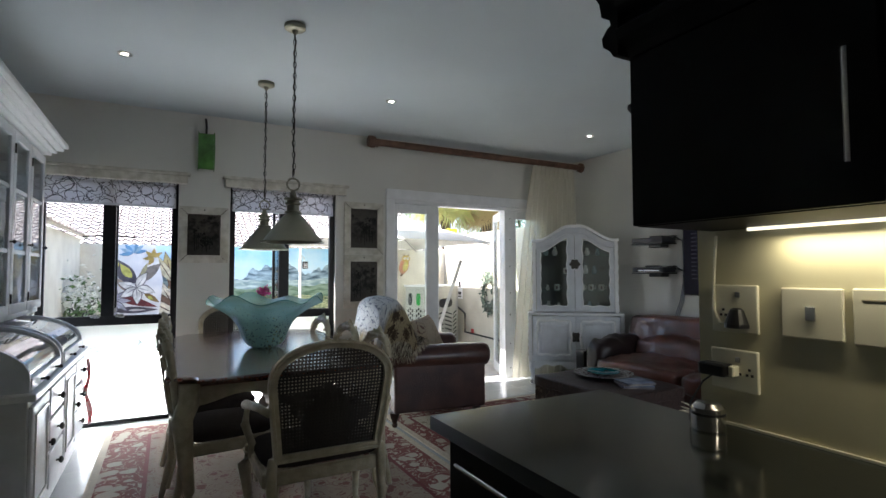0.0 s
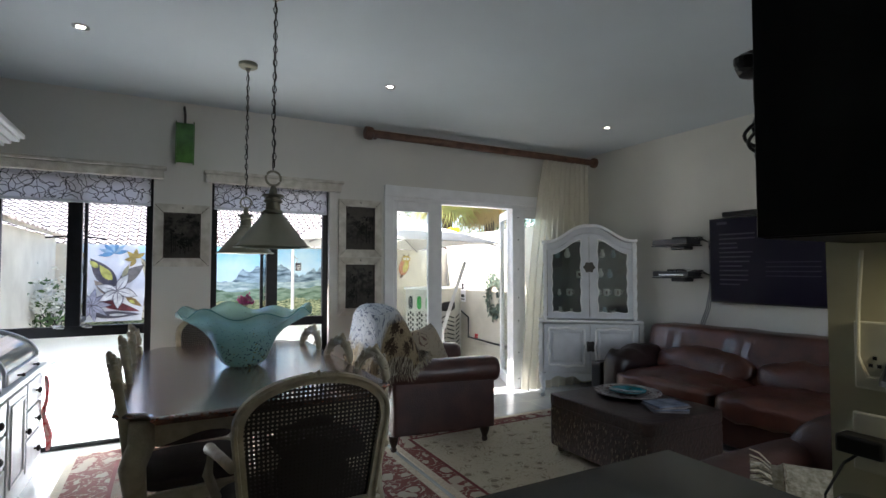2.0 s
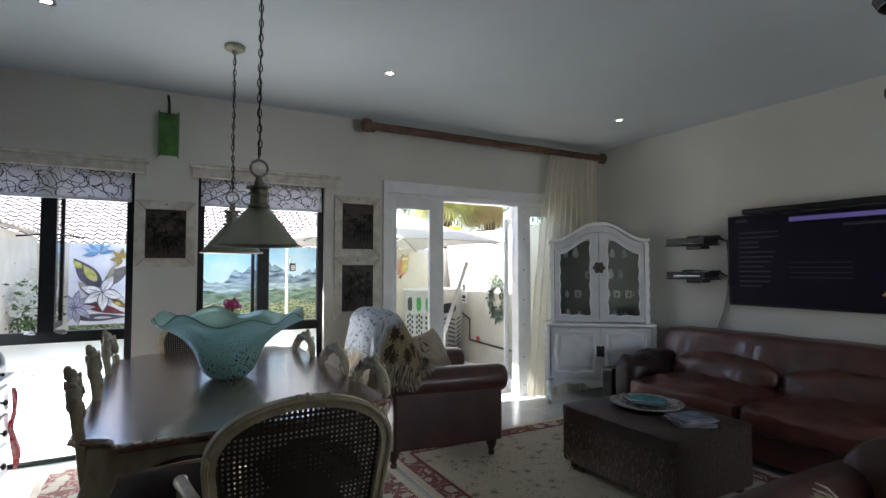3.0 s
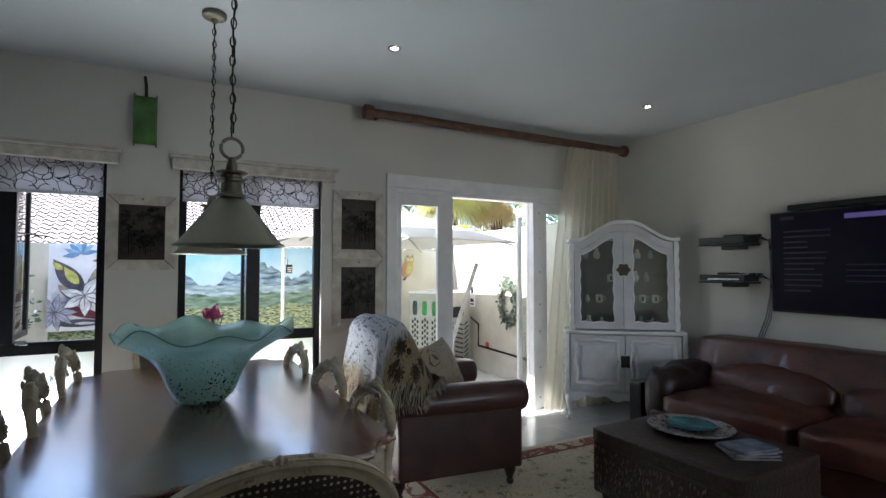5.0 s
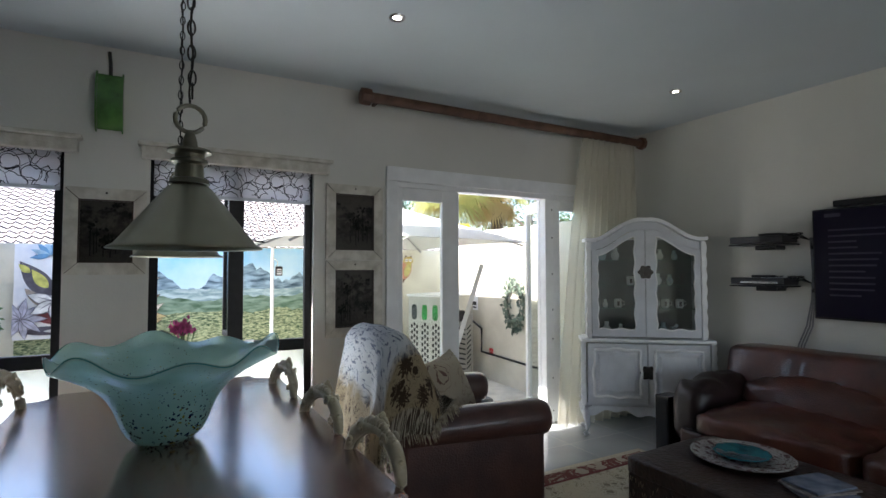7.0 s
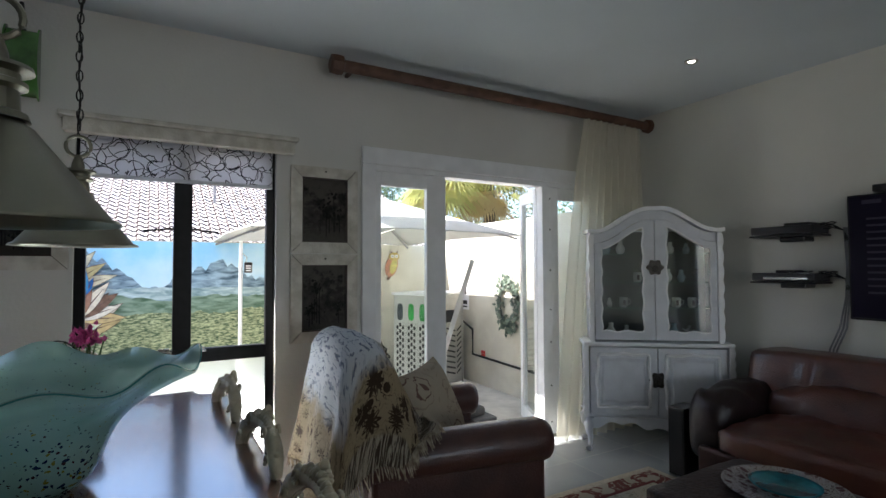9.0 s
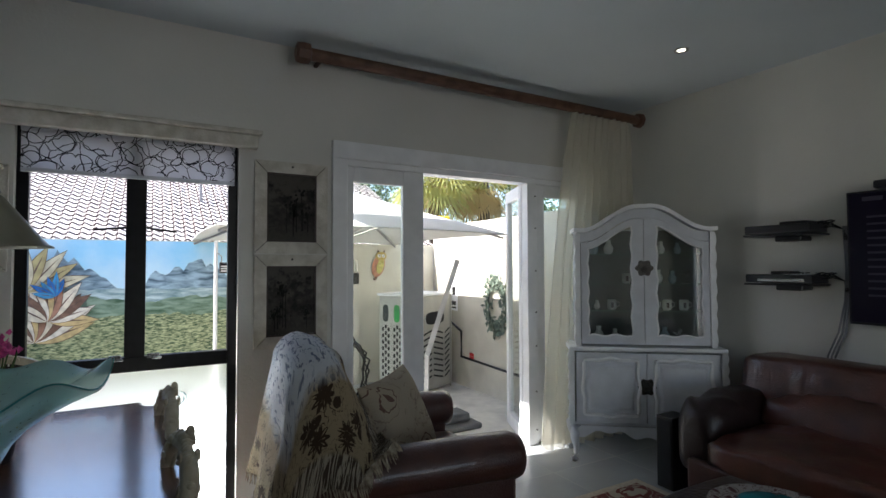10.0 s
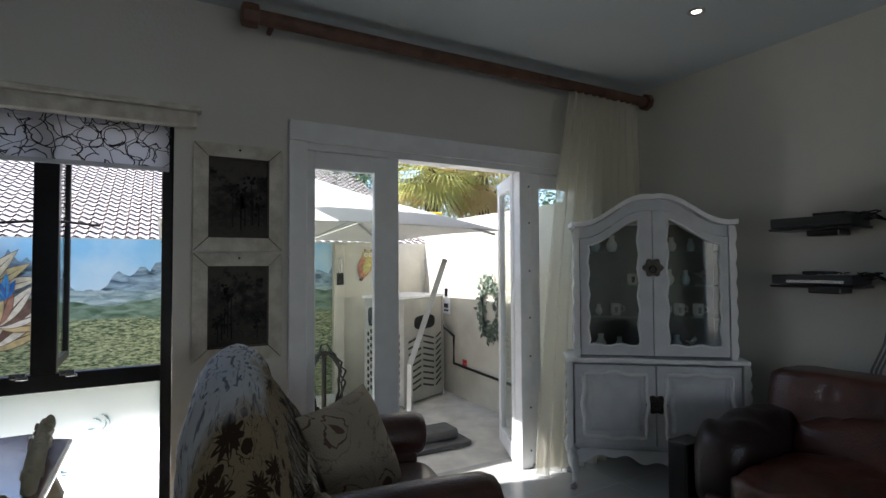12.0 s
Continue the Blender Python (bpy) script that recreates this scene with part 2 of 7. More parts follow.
def window(name, a, b, top, mull):
    """A dark window from floor to head: two openers above, frosted glass below."""
    y0, y1 = WY + 0.05, WY + 0.10
    w = tagged(new(name), "dark bronze framed window with two casements above a frosted pane", "window", "", "structure")
    w.location = (a, y0, 0)
    def p(n, rows, m, label=""):
        return part(n, boxes([((l[0] - a, l[1] - y0, l[2]), (h[0] - a, h[1] - y0, h[2])) for l, h in rows], 0.003), m, w, label)
    p("window_frame", [((a, y0, 0), (a + 0.05, y1, top)), ((b - 0.05, y0, 0), (b, y1, top)),
                       ((a + 0.05, y0, 0), (b - 0.05, y1, 0.035)), ((a + 0.05, y0, top - 0.06), (b - 0.05, y1, top)),
                       ((a + 0.05, y0, 0.855), (b - 0.05, y1, 0.935)), ((mull - 0.048, y0, 0.935), (mull + 0.048, y1, top - 0.06))], M_BLACKFRAME)
    # the two casements hang on the mullion and stand open, square to the wall
    z0, z1, cw = 0.94, top - 0.065, (b - a) / 2 - 0.1
    for side in (-1, 1):
        m = pose(mull + side * 0.006 - a, y1 - y0 + 0.004, 0, 0, 0, 90)
        o = -0.030 if side > 0 else 0.0
        rows = [((0, o, z0), (0.04, o + 0.030, z1)), ((cw - 0.04, o, z0), (cw, o + 0.030, z1)), ((0.04, o, z0), (cw - 0.04, o + 0.030, z0 + 0.04)), ((0.04, o, z1 - 0.04), (cw - 0.04, o + 0.030, z1))]
        f = part("casement", boxes(rows, 0.003), M_BLACKFRAME, w)
        f.matrix_local = m
        g = part("pane", box((0.04, o + 0.012, z0 + 0.04), (cw - 0.04, o + 0.018, z1 - 0.04)), M_GLASS, f)
        g.visible_shadow = False
        part("casement_stay", tube([(mull - a + side * 0.03, 0.12, 1.645), (mull - a + side * 0.20, 0.09, 1.625)], 0.007, 6), M_BLACKFRAME, w)
        hx = mull + side * 0.09
        part("latch", boxes([((hx - 0.03 - a, -0.010, 0.925), (hx + 0.03 - a, -0.0005, 0.95)), ((hx - 0.006 - a, -0.022, 0.92), (hx + 0.04 - a, -0.0105, 0.932))], 0.002), M_CHROME, w, "chrome casement latch")
    low = p("frosted_pane", [((a + 0.05, y0 + 0.012, 0.035), (b - 0.05, y0 + 0.018, 0.855))], M_FROST, "frosted lower pane with clear fish shapes")
    low.visible_shadow = False
    bm = bmesh.new()
    rng = random.Random(int(a * 100) + 500)
    for cx, cz in ((0.42, 0.62), (0.30, 0.45), (0.62, 0.50), (0.5, 0.38), (0.7, 0.68)):
        for k in range(4):
            a0, r = rng.uniform(0, 6.28), rng.uniform(0.02, 0.075)
            pts = [(cx + r * math.cos(a0 + i * 0.16), 0.0, cz + r * 0.7 * math.sin(a0 + i * 0.16)) for i in range(9)]
            add_tube(bm, [(u, 0.0095, v) for u, _, v in pts], [0.001 + 0.022 * math.sin(i / 8 * math.pi) * rng.uniform(0.4, 1) for i in range(9)], 6, flat=0.15)
    tagged(part("etched_fish", bm, mat("etched_glass", (0.30, 0.45, 0.50), 0.2, vary=0.1), w, "clear etched strokes in the frosted pane"), "", "", "", "stuff")
    return w


window("window_1", W1[0], W1[1], W1[2], -0.5)
window("window_2", W2[0], W2[1], W2[2], 0.985)

# door frame, fixed leaf, folded leaf, side light
casing = structure("trim", boxes([((2.06, WY - 0.02, 0), (2.16, WY, 2.12)), ((4.29, WY - 0.02, 0), (4.39, WY, 2.12)), ((2.06, WY - 0.025, 2.12), (4.39, WY, 2.235))], 0.004), M_WHITE, "white door casing")


def leaf(name, m, w, top, stiles, label, rail=0.12):
    sa, sb = stiles if isinstance(stiles, tuple) else (stiles, stiles)
    d = tagged(new(name), label, "door", "", "structure")
    d.matrix_world = m
    part("door_frame", boxes([((0, 0, 0.01), (sa, 0.045, top)), ((w - sb, 0, 0.01), (w, 0.045, top)), ((sa, 0, 0.01), (w - sb, 0.045, 0.01 + rail)), ((sa, 0, top - 0.1), (w - sb, 0.045, top))], 0.004), M_WHITE, d)
    g = part("pane", box((sa, 0.018, 0.01 + rail), (w - sb, 0.024, top - 0.1)), M_GLASS, d)
    g.visible_shadow = False
    return d


leaf("door_1", pose(2.16, WY + 0.02, 0), 0.575, 2.08, (0.055, 0.16), "white framed glazed door leaf, closed")
leaf("door_2", pose(3.69, WY + 0.06, 0, 0, 0, 66), 0.55, 2.08, 0.08, "white framed glazed door leaf, folded outwards")
leaf("side_light", pose(3.757, WY + 0.02, 0), 0.533, 2.08, 0.09, "white framed narrow side light")
structure("door_post", box((3.657, WY + 0.0, 0), (3.757, WY + 0.12, 2.08), 0.004), M_WHITE, "white door post")
bm = bmesh.new()
for z in (0.12, 0.42, 0.78, 1.05, 1.38, 1.72, 1.98):
    add_tube(bm, [(3.735, WY - 0.0005, z), (3.735, WY - 0.003, z)], 0.007, 8)
tagged(link_bm("bolt_holes", bm, M_BLACKFRAME, bpy.data.objects["door_post"]), "", "", "", "stuff")
structure("door_head", box((2.16, WY + 0.0, 2.08), (4.29, WY + 0.12, 2.12), 0.002), M_WHITE, "white door head")

# ---- courtyard ----
# added slab, out of view: keeps the sun off the doorway and east wall
structure("unseen_shade_slab", box((1.85, WY + WT + 0.004, 2.56), (5.2, 6.15, 2.64), 0.006), M_COURT, "plain slab out of view over the garden door, added for shade")
tagged(link_bm("ground", box((-60, -60, -0.6), (60, 60, -0.16)), mat("earth", (0.2, 0.18, 0.13), 0.9)), "bare ground", "", "", "structure")
structure("courtyard_floor", box((-1.1, WY + WT, -0.16), (4.42, 8.05, -0.06)), M_TILEOUT)
structure("mural_wall", box((-1.2, 8.05, -0.16), (4.6, 8.25, 1.70)), M_COURT)
structure("courtyard_wall_west", box((-1.25, WY + WT, -0.16), (-1.07, 8.05, 1.76)), M_COURT)
structure("courtyard_wall_east", box((4.42, WY + WT, -0.16), (4.6, 8.05, 1.95)), M_COURT)
# ---- window dressing ----
def blind_mat():
    m = mat("blind_fabric", (0.75, 0.75, 0.76), 0.9)
    nt = m.node_tree
    nt.nodes.clear()
    out = nt.nodes.new("ShaderNodeOutputMaterial")
    tc = nt.nodes.new("ShaderNodeTexCoord")
    ns = nt.nodes.new("ShaderNodeTexNoise")
    ns.inputs["Scale"].default_value = 14
    mixv = nt.nodes.new("ShaderNodeMix")
    mixv.data_type = "VECTOR"
    mixv.inputs["Factor"].default_value = 0.035
    nt.links.new(tc.outputs["Object"], mixv.inputs["A"])
    nt.links.new(tc.outputs["Object"], ns.inputs["Vector"])
    nt.links.new(ns.outputs["Color"], mixv.inputs["B"])
    sp, cb = nt.nodes.new("ShaderNodeSeparateXYZ"), nt.nodes.new("ShaderNodeCombineXYZ")
    nt.links.new(mixv.outputs["Result"], sp.inputs[0])
    nt.links.new(sp.outputs["X"], cb.inputs["X"])
    nt.links.new(sp.outputs["Z"], cb.inputs["Y"])

    def calc(op, a, b):
        n = nt.nodes.new("ShaderNodeMath")
        n.operation = op
        for i, q in enumerate((a, b)):
            if isinstance(q, (int, float)):
                n.inputs[i].default_value = q
            else:
                nt.links.new(q, n.inputs[i])
        return n.outputs[0]
    # scalloped petals: arcs round scattered centres
    mask = None
    for sc, radius, width in ((15.0, 0.56, 0.036), (7.0, 0.33, 0.014)):
        vo = nt.nodes.new("ShaderNodeTexVoronoi")
        vo.inputs["Scale"].default_value = sc
        vo.inputs["Randomness"].default_value = 0.75
        vo.voronoi_dimensions = "2D"
        nt.links.new(cb.outputs[0], vo.inputs["Vector"])
        if radius > 0.5:
            ed = nt.nodes.new("ShaderNodeTexVoronoi")
            ed.feature = "DISTANCE_TO_EDGE"
            ed.inputs["Scale"].default_value = sc * 0.62
            ed.voronoi_dimensions = "2D"
            nt.links.new(cb.outputs[0], ed.inputs["Vector"])
            line = calc("LESS_THAN", ed.outputs["Distance"], 0.016)
            arc = calc("LESS_THAN", calc("ABSOLUTE", calc("SUBTRACT", vo.outputs["Distance"], radius), 0.0), width)
            line = calc("MAXIMUM", line, arc)
        else:
            line = calc("LESS_THAN", calc("ABSOLUTE", calc("SUBTRACT", vo.outputs["Distance"], radius), 0.0), width)
        mask = line if mask is None else calc("MAXIMUM", mask, line)
    rp = nt.nodes.new("ShaderNodeMix")
    rp.data_type = "RGBA"
    nt.links.new(mask, rp.inputs["Factor"])
    rp.inputs[6].default_value, rp.inputs[7].default_value = (0.80, 0.80, 0.84, 1), (0.04, 0.04, 0.05, 1)
    df, tl, mx = nt.nodes.new("ShaderNodeBsdfDiffuse"), nt.nodes.new("ShaderNodeBsdfTranslucent"), nt.nodes.new("ShaderNodeMixShader")
    mx.inputs[0].default_value = 0.5
    nt.links.new(rp.outputs[2], df.inputs[0])
    nt.links.new(rp.outputs[2], tl.inputs[0])
    nt.links.new(df.outputs[0], mx.inputs[1])
    nt.links.new(tl.outputs[0], mx.inputs[2])
    nt.links.new(mx.outputs[0], out.inputs[0])
    return m


M_BLIND = blind_mat()
M_SHEER = thin_mat("sheer_curtain", (0.82, 0.79, 0.67), 0.6, 0.35)


def roller_blind(a, b):
    t = thing("roller_blind", pose(a, WY + 0.03, 2.12), "white roller blind with a curling black line pattern, mostly rolled up", "blind", "roller blinds")
    part("fabric", box((0.02, -0.004, -0.20), (b - a - 0.02, -0.002, 0.0)), M_BLIND, t)
    part("bottom_bar", box((0.02, -0.009, -0.222), (b - a - 0.02, 0.003, -0.20), 0.003), M_CAB, t)
    part("roll", tube([(0.02, 0.0, -0.0), (b - a - 0.02, 0.0, -0.0)], 0.016, 12), M_BLIND, t)


def pelmet(a, b, z=2.12):
    t = thing("pelmet", pose(a, WY, z), "weathered white wooden pelmet board above a window", "pelmet", "pelmets")
    part("board", box((0, -0.06, 0), (b - a, -0.0, 0.075), 0.004), M_DISTRESS, t)
    part("top_board", box((-0.02, -0.085, 0.076), (b - a + 0.02, -0.0, 0.1), 0.004), M_DISTRESS, t)


roller_blind(W1[0] + 0.0, W1[1])
roller_blind(W2[0] + 0.0, W2[1])
pelmet(-1.0, 0.10)
pelmet(0.42, 1.60)


# ---- pictures ----
def photo_mat(name, seed):
    """An old toned photograph: a paler sky, a soft dark skyline, a grey ground."""
    m = mat(name, (0.06, 0.052, 0.044), 0.5, scale=15, second=(0.004, 0.004, 0.004), spec=0.2)
    nt = m.node_tree
    mp = nt.nodes.new("ShaderNodeMapping")
    mp.inputs["Location"].default_value = (seed, 0, seed * 2)
    tc = [n for n in nt.nodes if n.type == "TEX_COORD"][0]
    nz = [n for n in nt.nodes if n.type == "TEX_NOISE"][0]
    nz.inputs["Detail"].default_value, nz.inputs["Roughness"].default_value = 9, 0.62
    nt.links.new(tc.outputs["Object"], mp.inputs["Vector"])
    nt.links.new(mp.outputs["Vector"], nz.inputs["Vector"])
    b = nt.nodes["Principled BSDF"]
    old = b.inputs["Base Color"].links[0].from_socket
    sz = nt.nodes.new("ShaderNodeSeparateXYZ")
    nt.links.new(tc.outputs["Object"], sz.inputs[0])
    ma = nt.nodes.new("ShaderNodeMath")
    ma.operation = "MULTIPLY_ADD"
    ma.inputs[1].default_value = 0.7
    nt.links.new(nz.outputs["Fac"], ma.inputs[0])
    nt.links.new(sz.outputs["Z"], ma.inputs[2])
    rp = nt.nodes.new("ShaderNodeValToRGB")
    stops = [(0.0, 0.6), (0.46, 0.45), (0.50, 0.0), (0.68, 0.0), (0.76, 0.7)]
    while len(rp.color_ramp.elements) < len(stops):
        rp.color_ramp.elements.new(1.0)
    for e, (p, v) in zip(rp.color_ramp.elements, stops):
        e.position, e.color = p, (v, v, v, 1)
    nt.links.new(ma.outputs[0], rp.inputs["Fac"])
    mx = nt.nodes.new("ShaderNodeMix")
    mx.data_type = "RGBA"
    nt.links.new(rp.outputs[0], mx.inputs["Factor"])
    nt.links.new(old, mx.inputs[6])
    mx.inputs[7].default_value = (0.085, 0.076, 0.064, 1)
    nt.links.new(mx.outputs[2], b.inputs["Base Color"])
    return m


def picture(x, z, w, h, seed, label):
    """A picture in a wide mitred frame of distressed boards; x, z is its lower corner."""
    t = thing("picture", pose(x, WY, z), label, "picture", "framed pictures")
    f = 0.075
    for n, o in (("bottom", [(0, 0), (w, 0), (w - f, f), (f, f)]), ("top", [(0, h), (w, h), (w - f, h - f), (f, h - f)]),
                 ("side", [(0, 0), (f, f), (f, h - f), (0, h)]), ("side", [(w, 0), (w - f, f), (w - f, h - f), (w, h)])):
        bm = bmesh.new()
        c = (sum(p[0] for p in o) / 4, sum(p[1] for p in o) / 4)
        o = [(c[0] + (u - c[0]) * 0.985, c[1] + (v - c[1]) * 0.985) for u, v in o]
        add_prism(bm, o, lambda u, v, d: (u, -0.004 - d, v), 0.022)
        part("frame_board", bm, M_DISTRESS, t)
    part("backing", box((0.006, -0.0035, 0.006), (w - 0.006, -0.0005, h - 0.006)), M_DARKWOOD, t)
    part("inner_edge", boxes([((f - 0.004, -0.0275, f - 0.004), (f + 0.003, -0.006, h - f + 0.004)), ((w - f - 0.003, -0.0275, f - 0.004), (w - f + 0.004, -0.006, h - f + 0.004)), ((f + 0.003, -0.0275, f - 0.004), (w - f - 0.003, -0.006, f + 0.003)), ((f + 0.003, -0.0275, h - f - 0.003), (w - f - 0.003, -0.006, h - f + 0.004))]), M_DARKWOOD, t, "thin dark inner edge")
    part("print", box((f + 0.003, -0.012, f + 0.003), (w - f - 0.003, -0.004, h - f - 0.003)), photo_mat("print_tone", seed), t, "dark black and white photograph")
    bm = bmesh.new()
    rng = random.Random(seed)
    for k in range(7):
        px, h0 = f + 0.02 + rng.random() * (w - 2 * f - 0.05), f + 0.02 + rng.random() * 0.05
        h1 = h0 + rng.uniform(0.08, 0.24) * (h / 0.56)
        add_box(bm, (px, -0.0145, h0), (px + rng.uniform(0.003, 0.007), -0.0125, h1))
        for q in range(16 if k % 2 else 5):
            cx, cz, cr = px + rng.gauss(0, 0.014), h1 + rng.gauss(0, 0.018), rng.uniform(0.004, 0.011)
            cx, cz = min(w - f - 0.016, max(f + 0.016, cx)), min(h - f - 0.016, max(f + 0.016, cz))
            add_prism(bm, [(cx + cr * math.cos(e), cz + cr * math.sin(e)) for e in (0, 1.1, 2.0, 3.2, 4.3, 5.3)], lambda u, v, d: (u, -0.0145 + d, v), 0.002)
    tagged(part("photo_detail", bm, mat("photo_grey", (0.012, 0.011, 0.01), 0.6, scale=60, second=(0.005, 0.005, 0.005), spec=0.2), t), "", "", "", "stuff")
    part("nail", tube([(w / 2, -0.028, h - 0.03), (w / 2, -0.034, h - 0.03)], 0.006, 8), M_CHAIN, t)
    return t


picture(0.035, 1.40, 0.42, 0.52, 3, "dark black and white photograph in a distressed white frame")
picture(1.585, 1.50, 0.44, 0.56, 5, "dark photograph of trees in a distressed white frame above another picture")
picture(1.585, 0.93, 0.44, 0.565, 8, "dark photograph of a park in a low distressed white frame")


# ---- green glass sconce ----
def sconce():
    t = thing("wall_sconce", pose(0.25, WY, 2.28), "green glass wall sconce on a dark iron strap", "lamp")
    green = mat("green_glass", (0.08, 0.21, 0.05), 0.18, vary=0.35, scale=9, spec=0.7)
    # a drum cut in half: a curved front between two rounded side plates
    def arc(k):
        return [(-0.012 - (0.095 - k) * math.cos(a), 0.165 + (0.185 - k) * math.sin(a)) for a in [-math.pi / 2 + i * math.pi / 18 for i in range(19)]]
    bm = bmesh.new()
    outer, inner = arc(0.016), arc(0.024)
    rows = [[bm.verts.new((x, y, z)) for y, z in line] for line in (outer, inner) for x in (-0.062, -0.03, 0.0, 0.03, 0.062)]
    for k in (0, 5):
        for p, q in zip(rows[k:k + 4], rows[k + 1:k + 5]):
            for i in range(18):
                bm.faces.new((p[i], p[i + 1], q[i + 1], q[i]))
    part("glass_shade", bm, green, t, "bright green curved glass shade", smooth=True)
    for x in (-0.071, 0.063):
        bm = bmesh.new()
        add_prism(bm, arc(0.0), lambda u, v, d, x=x: (x + d, u, v), 0.008)
        part("side_plate", bm, green, t)
    part("strap", tube([(0.0, -0.012, 0.10), (0.0, -0.012, 0.34), (0.0, -0.03, 0.40), (-0.008, -0.03, 0.47)], 0.010, 8), M_CHAIN, t)
    part("wall_plate", box((-0.03, -0.012, 0.08), (0.03, 0.0, 0.2), 0.003), M_CHAIN, t)


sconce()


# ---- curtain pole and curtain ----
def curtain_pole():
    t = thing("curtain_pole", pose(1.83, 4.91, 2.695), "thick stained wooden curtain pole with octagonal end knobs", "curtain pole")
    part("pole", tube([(0.04, 0, 0), (2.92, 0, 0)], 0.038, 16), M_RODWOOD, t)
    for x in (0.0, 2.96):
        m = pose(x, 0, 0, 0, 90, 0)
        part("end_knob", lathe([(0.036, -0.045), (0.062, -0.035), (0.066, 0.0), (0.062, 0.035), (0.036, 0.045)], n=8, m=m), M_RODWOOD, t)
    for x in (0.12, 2.8):
        part("bracket", box((x - 0.012, 0.03, -0.012), (x + 0.012, 0.169, 0.012), 0.003), M_RODWOOD, t)


def curtain():
    t = thing("curtain", pose(0, 4.91, 0), "sheer cream curtain drawn to the end of its pole", "curtain")
    bm = bmesh.new()
    cols, rows = 120, 14
    g = []
    for j in range(rows + 1):
        f = j / rows
        z = 2.66 * (1 - f) + 0.02
        a, b = 3.98 - 0.34 * f ** 0.8, 4.66
        line = []
        for i in range(cols + 1):
            u = i / cols
            x = a + (b - a) * u
            y = 0.035 * math.sin(u * 60 + 0.8 * math.sin(f * 3)) * (0.35 + 0.65 * min(1, f * 4)) + 0.012 * noise.noise(Vector((u * 9, f * 3, 1)))
            line.append(bm.verts.new((x, y, z)))
        g.append(line)
    for p, q in zip(g, g[1:]):
        for i in range(cols):
            bm.faces.new((p[i], p[i + 1], q[i + 1], q[i]))
    part("cloth", bm, M_SHEER, t, smooth=True)


curtain_pole()
curtain()


# ---- ceiling lights ----
M_LED = glow("lamp_glow", (1, 0.93, 0.78), 3.0)
for x, y in ((1.63, 3.89), (3.97, 3.92), (-0.33, 3.84)):
    t = thing("downlight", pose(x, y, CEIL), "small round recessed ceiling light, lit", "ceiling light", "ceiling downlights")
    part("bezel", lathe([(0.024, -0.001), (0.034, -0.008), (0.044, -0.006), (0.046, 0.0)], n=24, cap=False), M_CHROME, t)
    part("bulb", lathe([(0.023, -0.001), (0.023, -0.004)], n=20), M_LED, t, "lit bulb")


def pendant(x, y, drop):
    t = thing("pendant_light", pose(x, y, CEIL), "pewter cone pendant lamp hanging on an iron chain", "pendant lamp", "pendant lamps over the dining table")
    part("ceiling_rose", lathe([(0.062, 0), (0.062, -0.022), (0.05, -0.03), (0.02, -0.034), (0.012, -0.055)], n=28), M_BRONZE, t, smooth=False)
    z, k = -0.05, 0
    bm = bmesh.new()
    while z > -drop + 0.03:
        off = noise.noise(Vector((z * 7, x, 0))) * 0.006
        pts = []
        for i in range(12):
            a = 2 * math.pi * i / 12
            u, v = 0.009 * math.cos(a), 0.021 * math.sin(a)
            pts.append((off + (u if k % 2 else 0), 0 if k % 2 else u, z - 0.018 + v))
        add_tube(bm, pts, 0.0026, 5, closed=True)
        z -= 0.034
        k += 1
    tagged(part("chain", bm, M_CHAIN, t), "", "", "", "stuff")
    add = [(0.004 * math.sin(i * 1.3), 0.004 * math.cos(i * 1.1), -0.05 - i * (drop - 0.05) / 24) for i in range(25)]
    part("cord", tube(add, 0.003, 6), M_CHAIN, t)
    zr = -(CEIL - 1.83)
    part("ring", tube([(0.036 * math.cos(a), 0, zr + 0.036 * math.sin(a)) for a in [i * math.pi / 10 for i in range(20)]], 0.006, 8, closed=True), M_BRONZE, t)
    zt = 1.79 - CEIL
    part("cap", lathe([(0.004, zt + 0.01), (0.012, zt), (0.018, zt - 0.02), (0.02, zt - 0.04), (0.052, zt - 0.043), (0.054, zt - 0.05), (0.036, zt - 0.056), (0.036, zt - 0.066), (0.045, zt - 0.07), (0.045, zt - 0.078), (0.034, zt - 0.084), (0.036, zt - 0.118), (0.046, zt - 0.122), (0.05, zt - 0.134)], n=28), M_BRONZE, t, smooth=False)
    zs = 1.485 - CEIL
    part("shade", lathe([(0.038, zs + 0.172), (0.056, zs + 0.158), (0.168, zs + 0.012), (0.181, zs + 0.006), (0.185, zs), (0.180, zs + 0.001), (0.164, zs + 0.008), (0.052, zs + 0.152)], n=48, cap=False), M_BRONZE, t, "brushed pewter cone shade", smooth=True)
    part("bulb", lathe([(0.01, zs + 0.14), (0.03, zs + 0.10), (0.028, zs + 0.06), (0.01, zs + 0.04)], n=16), M_WHITE, t, smooth=True)


pendant(0.597, 2.90, CEIL - 1.865)
pendant(0.603, 3.95, CEIL - 1.865)


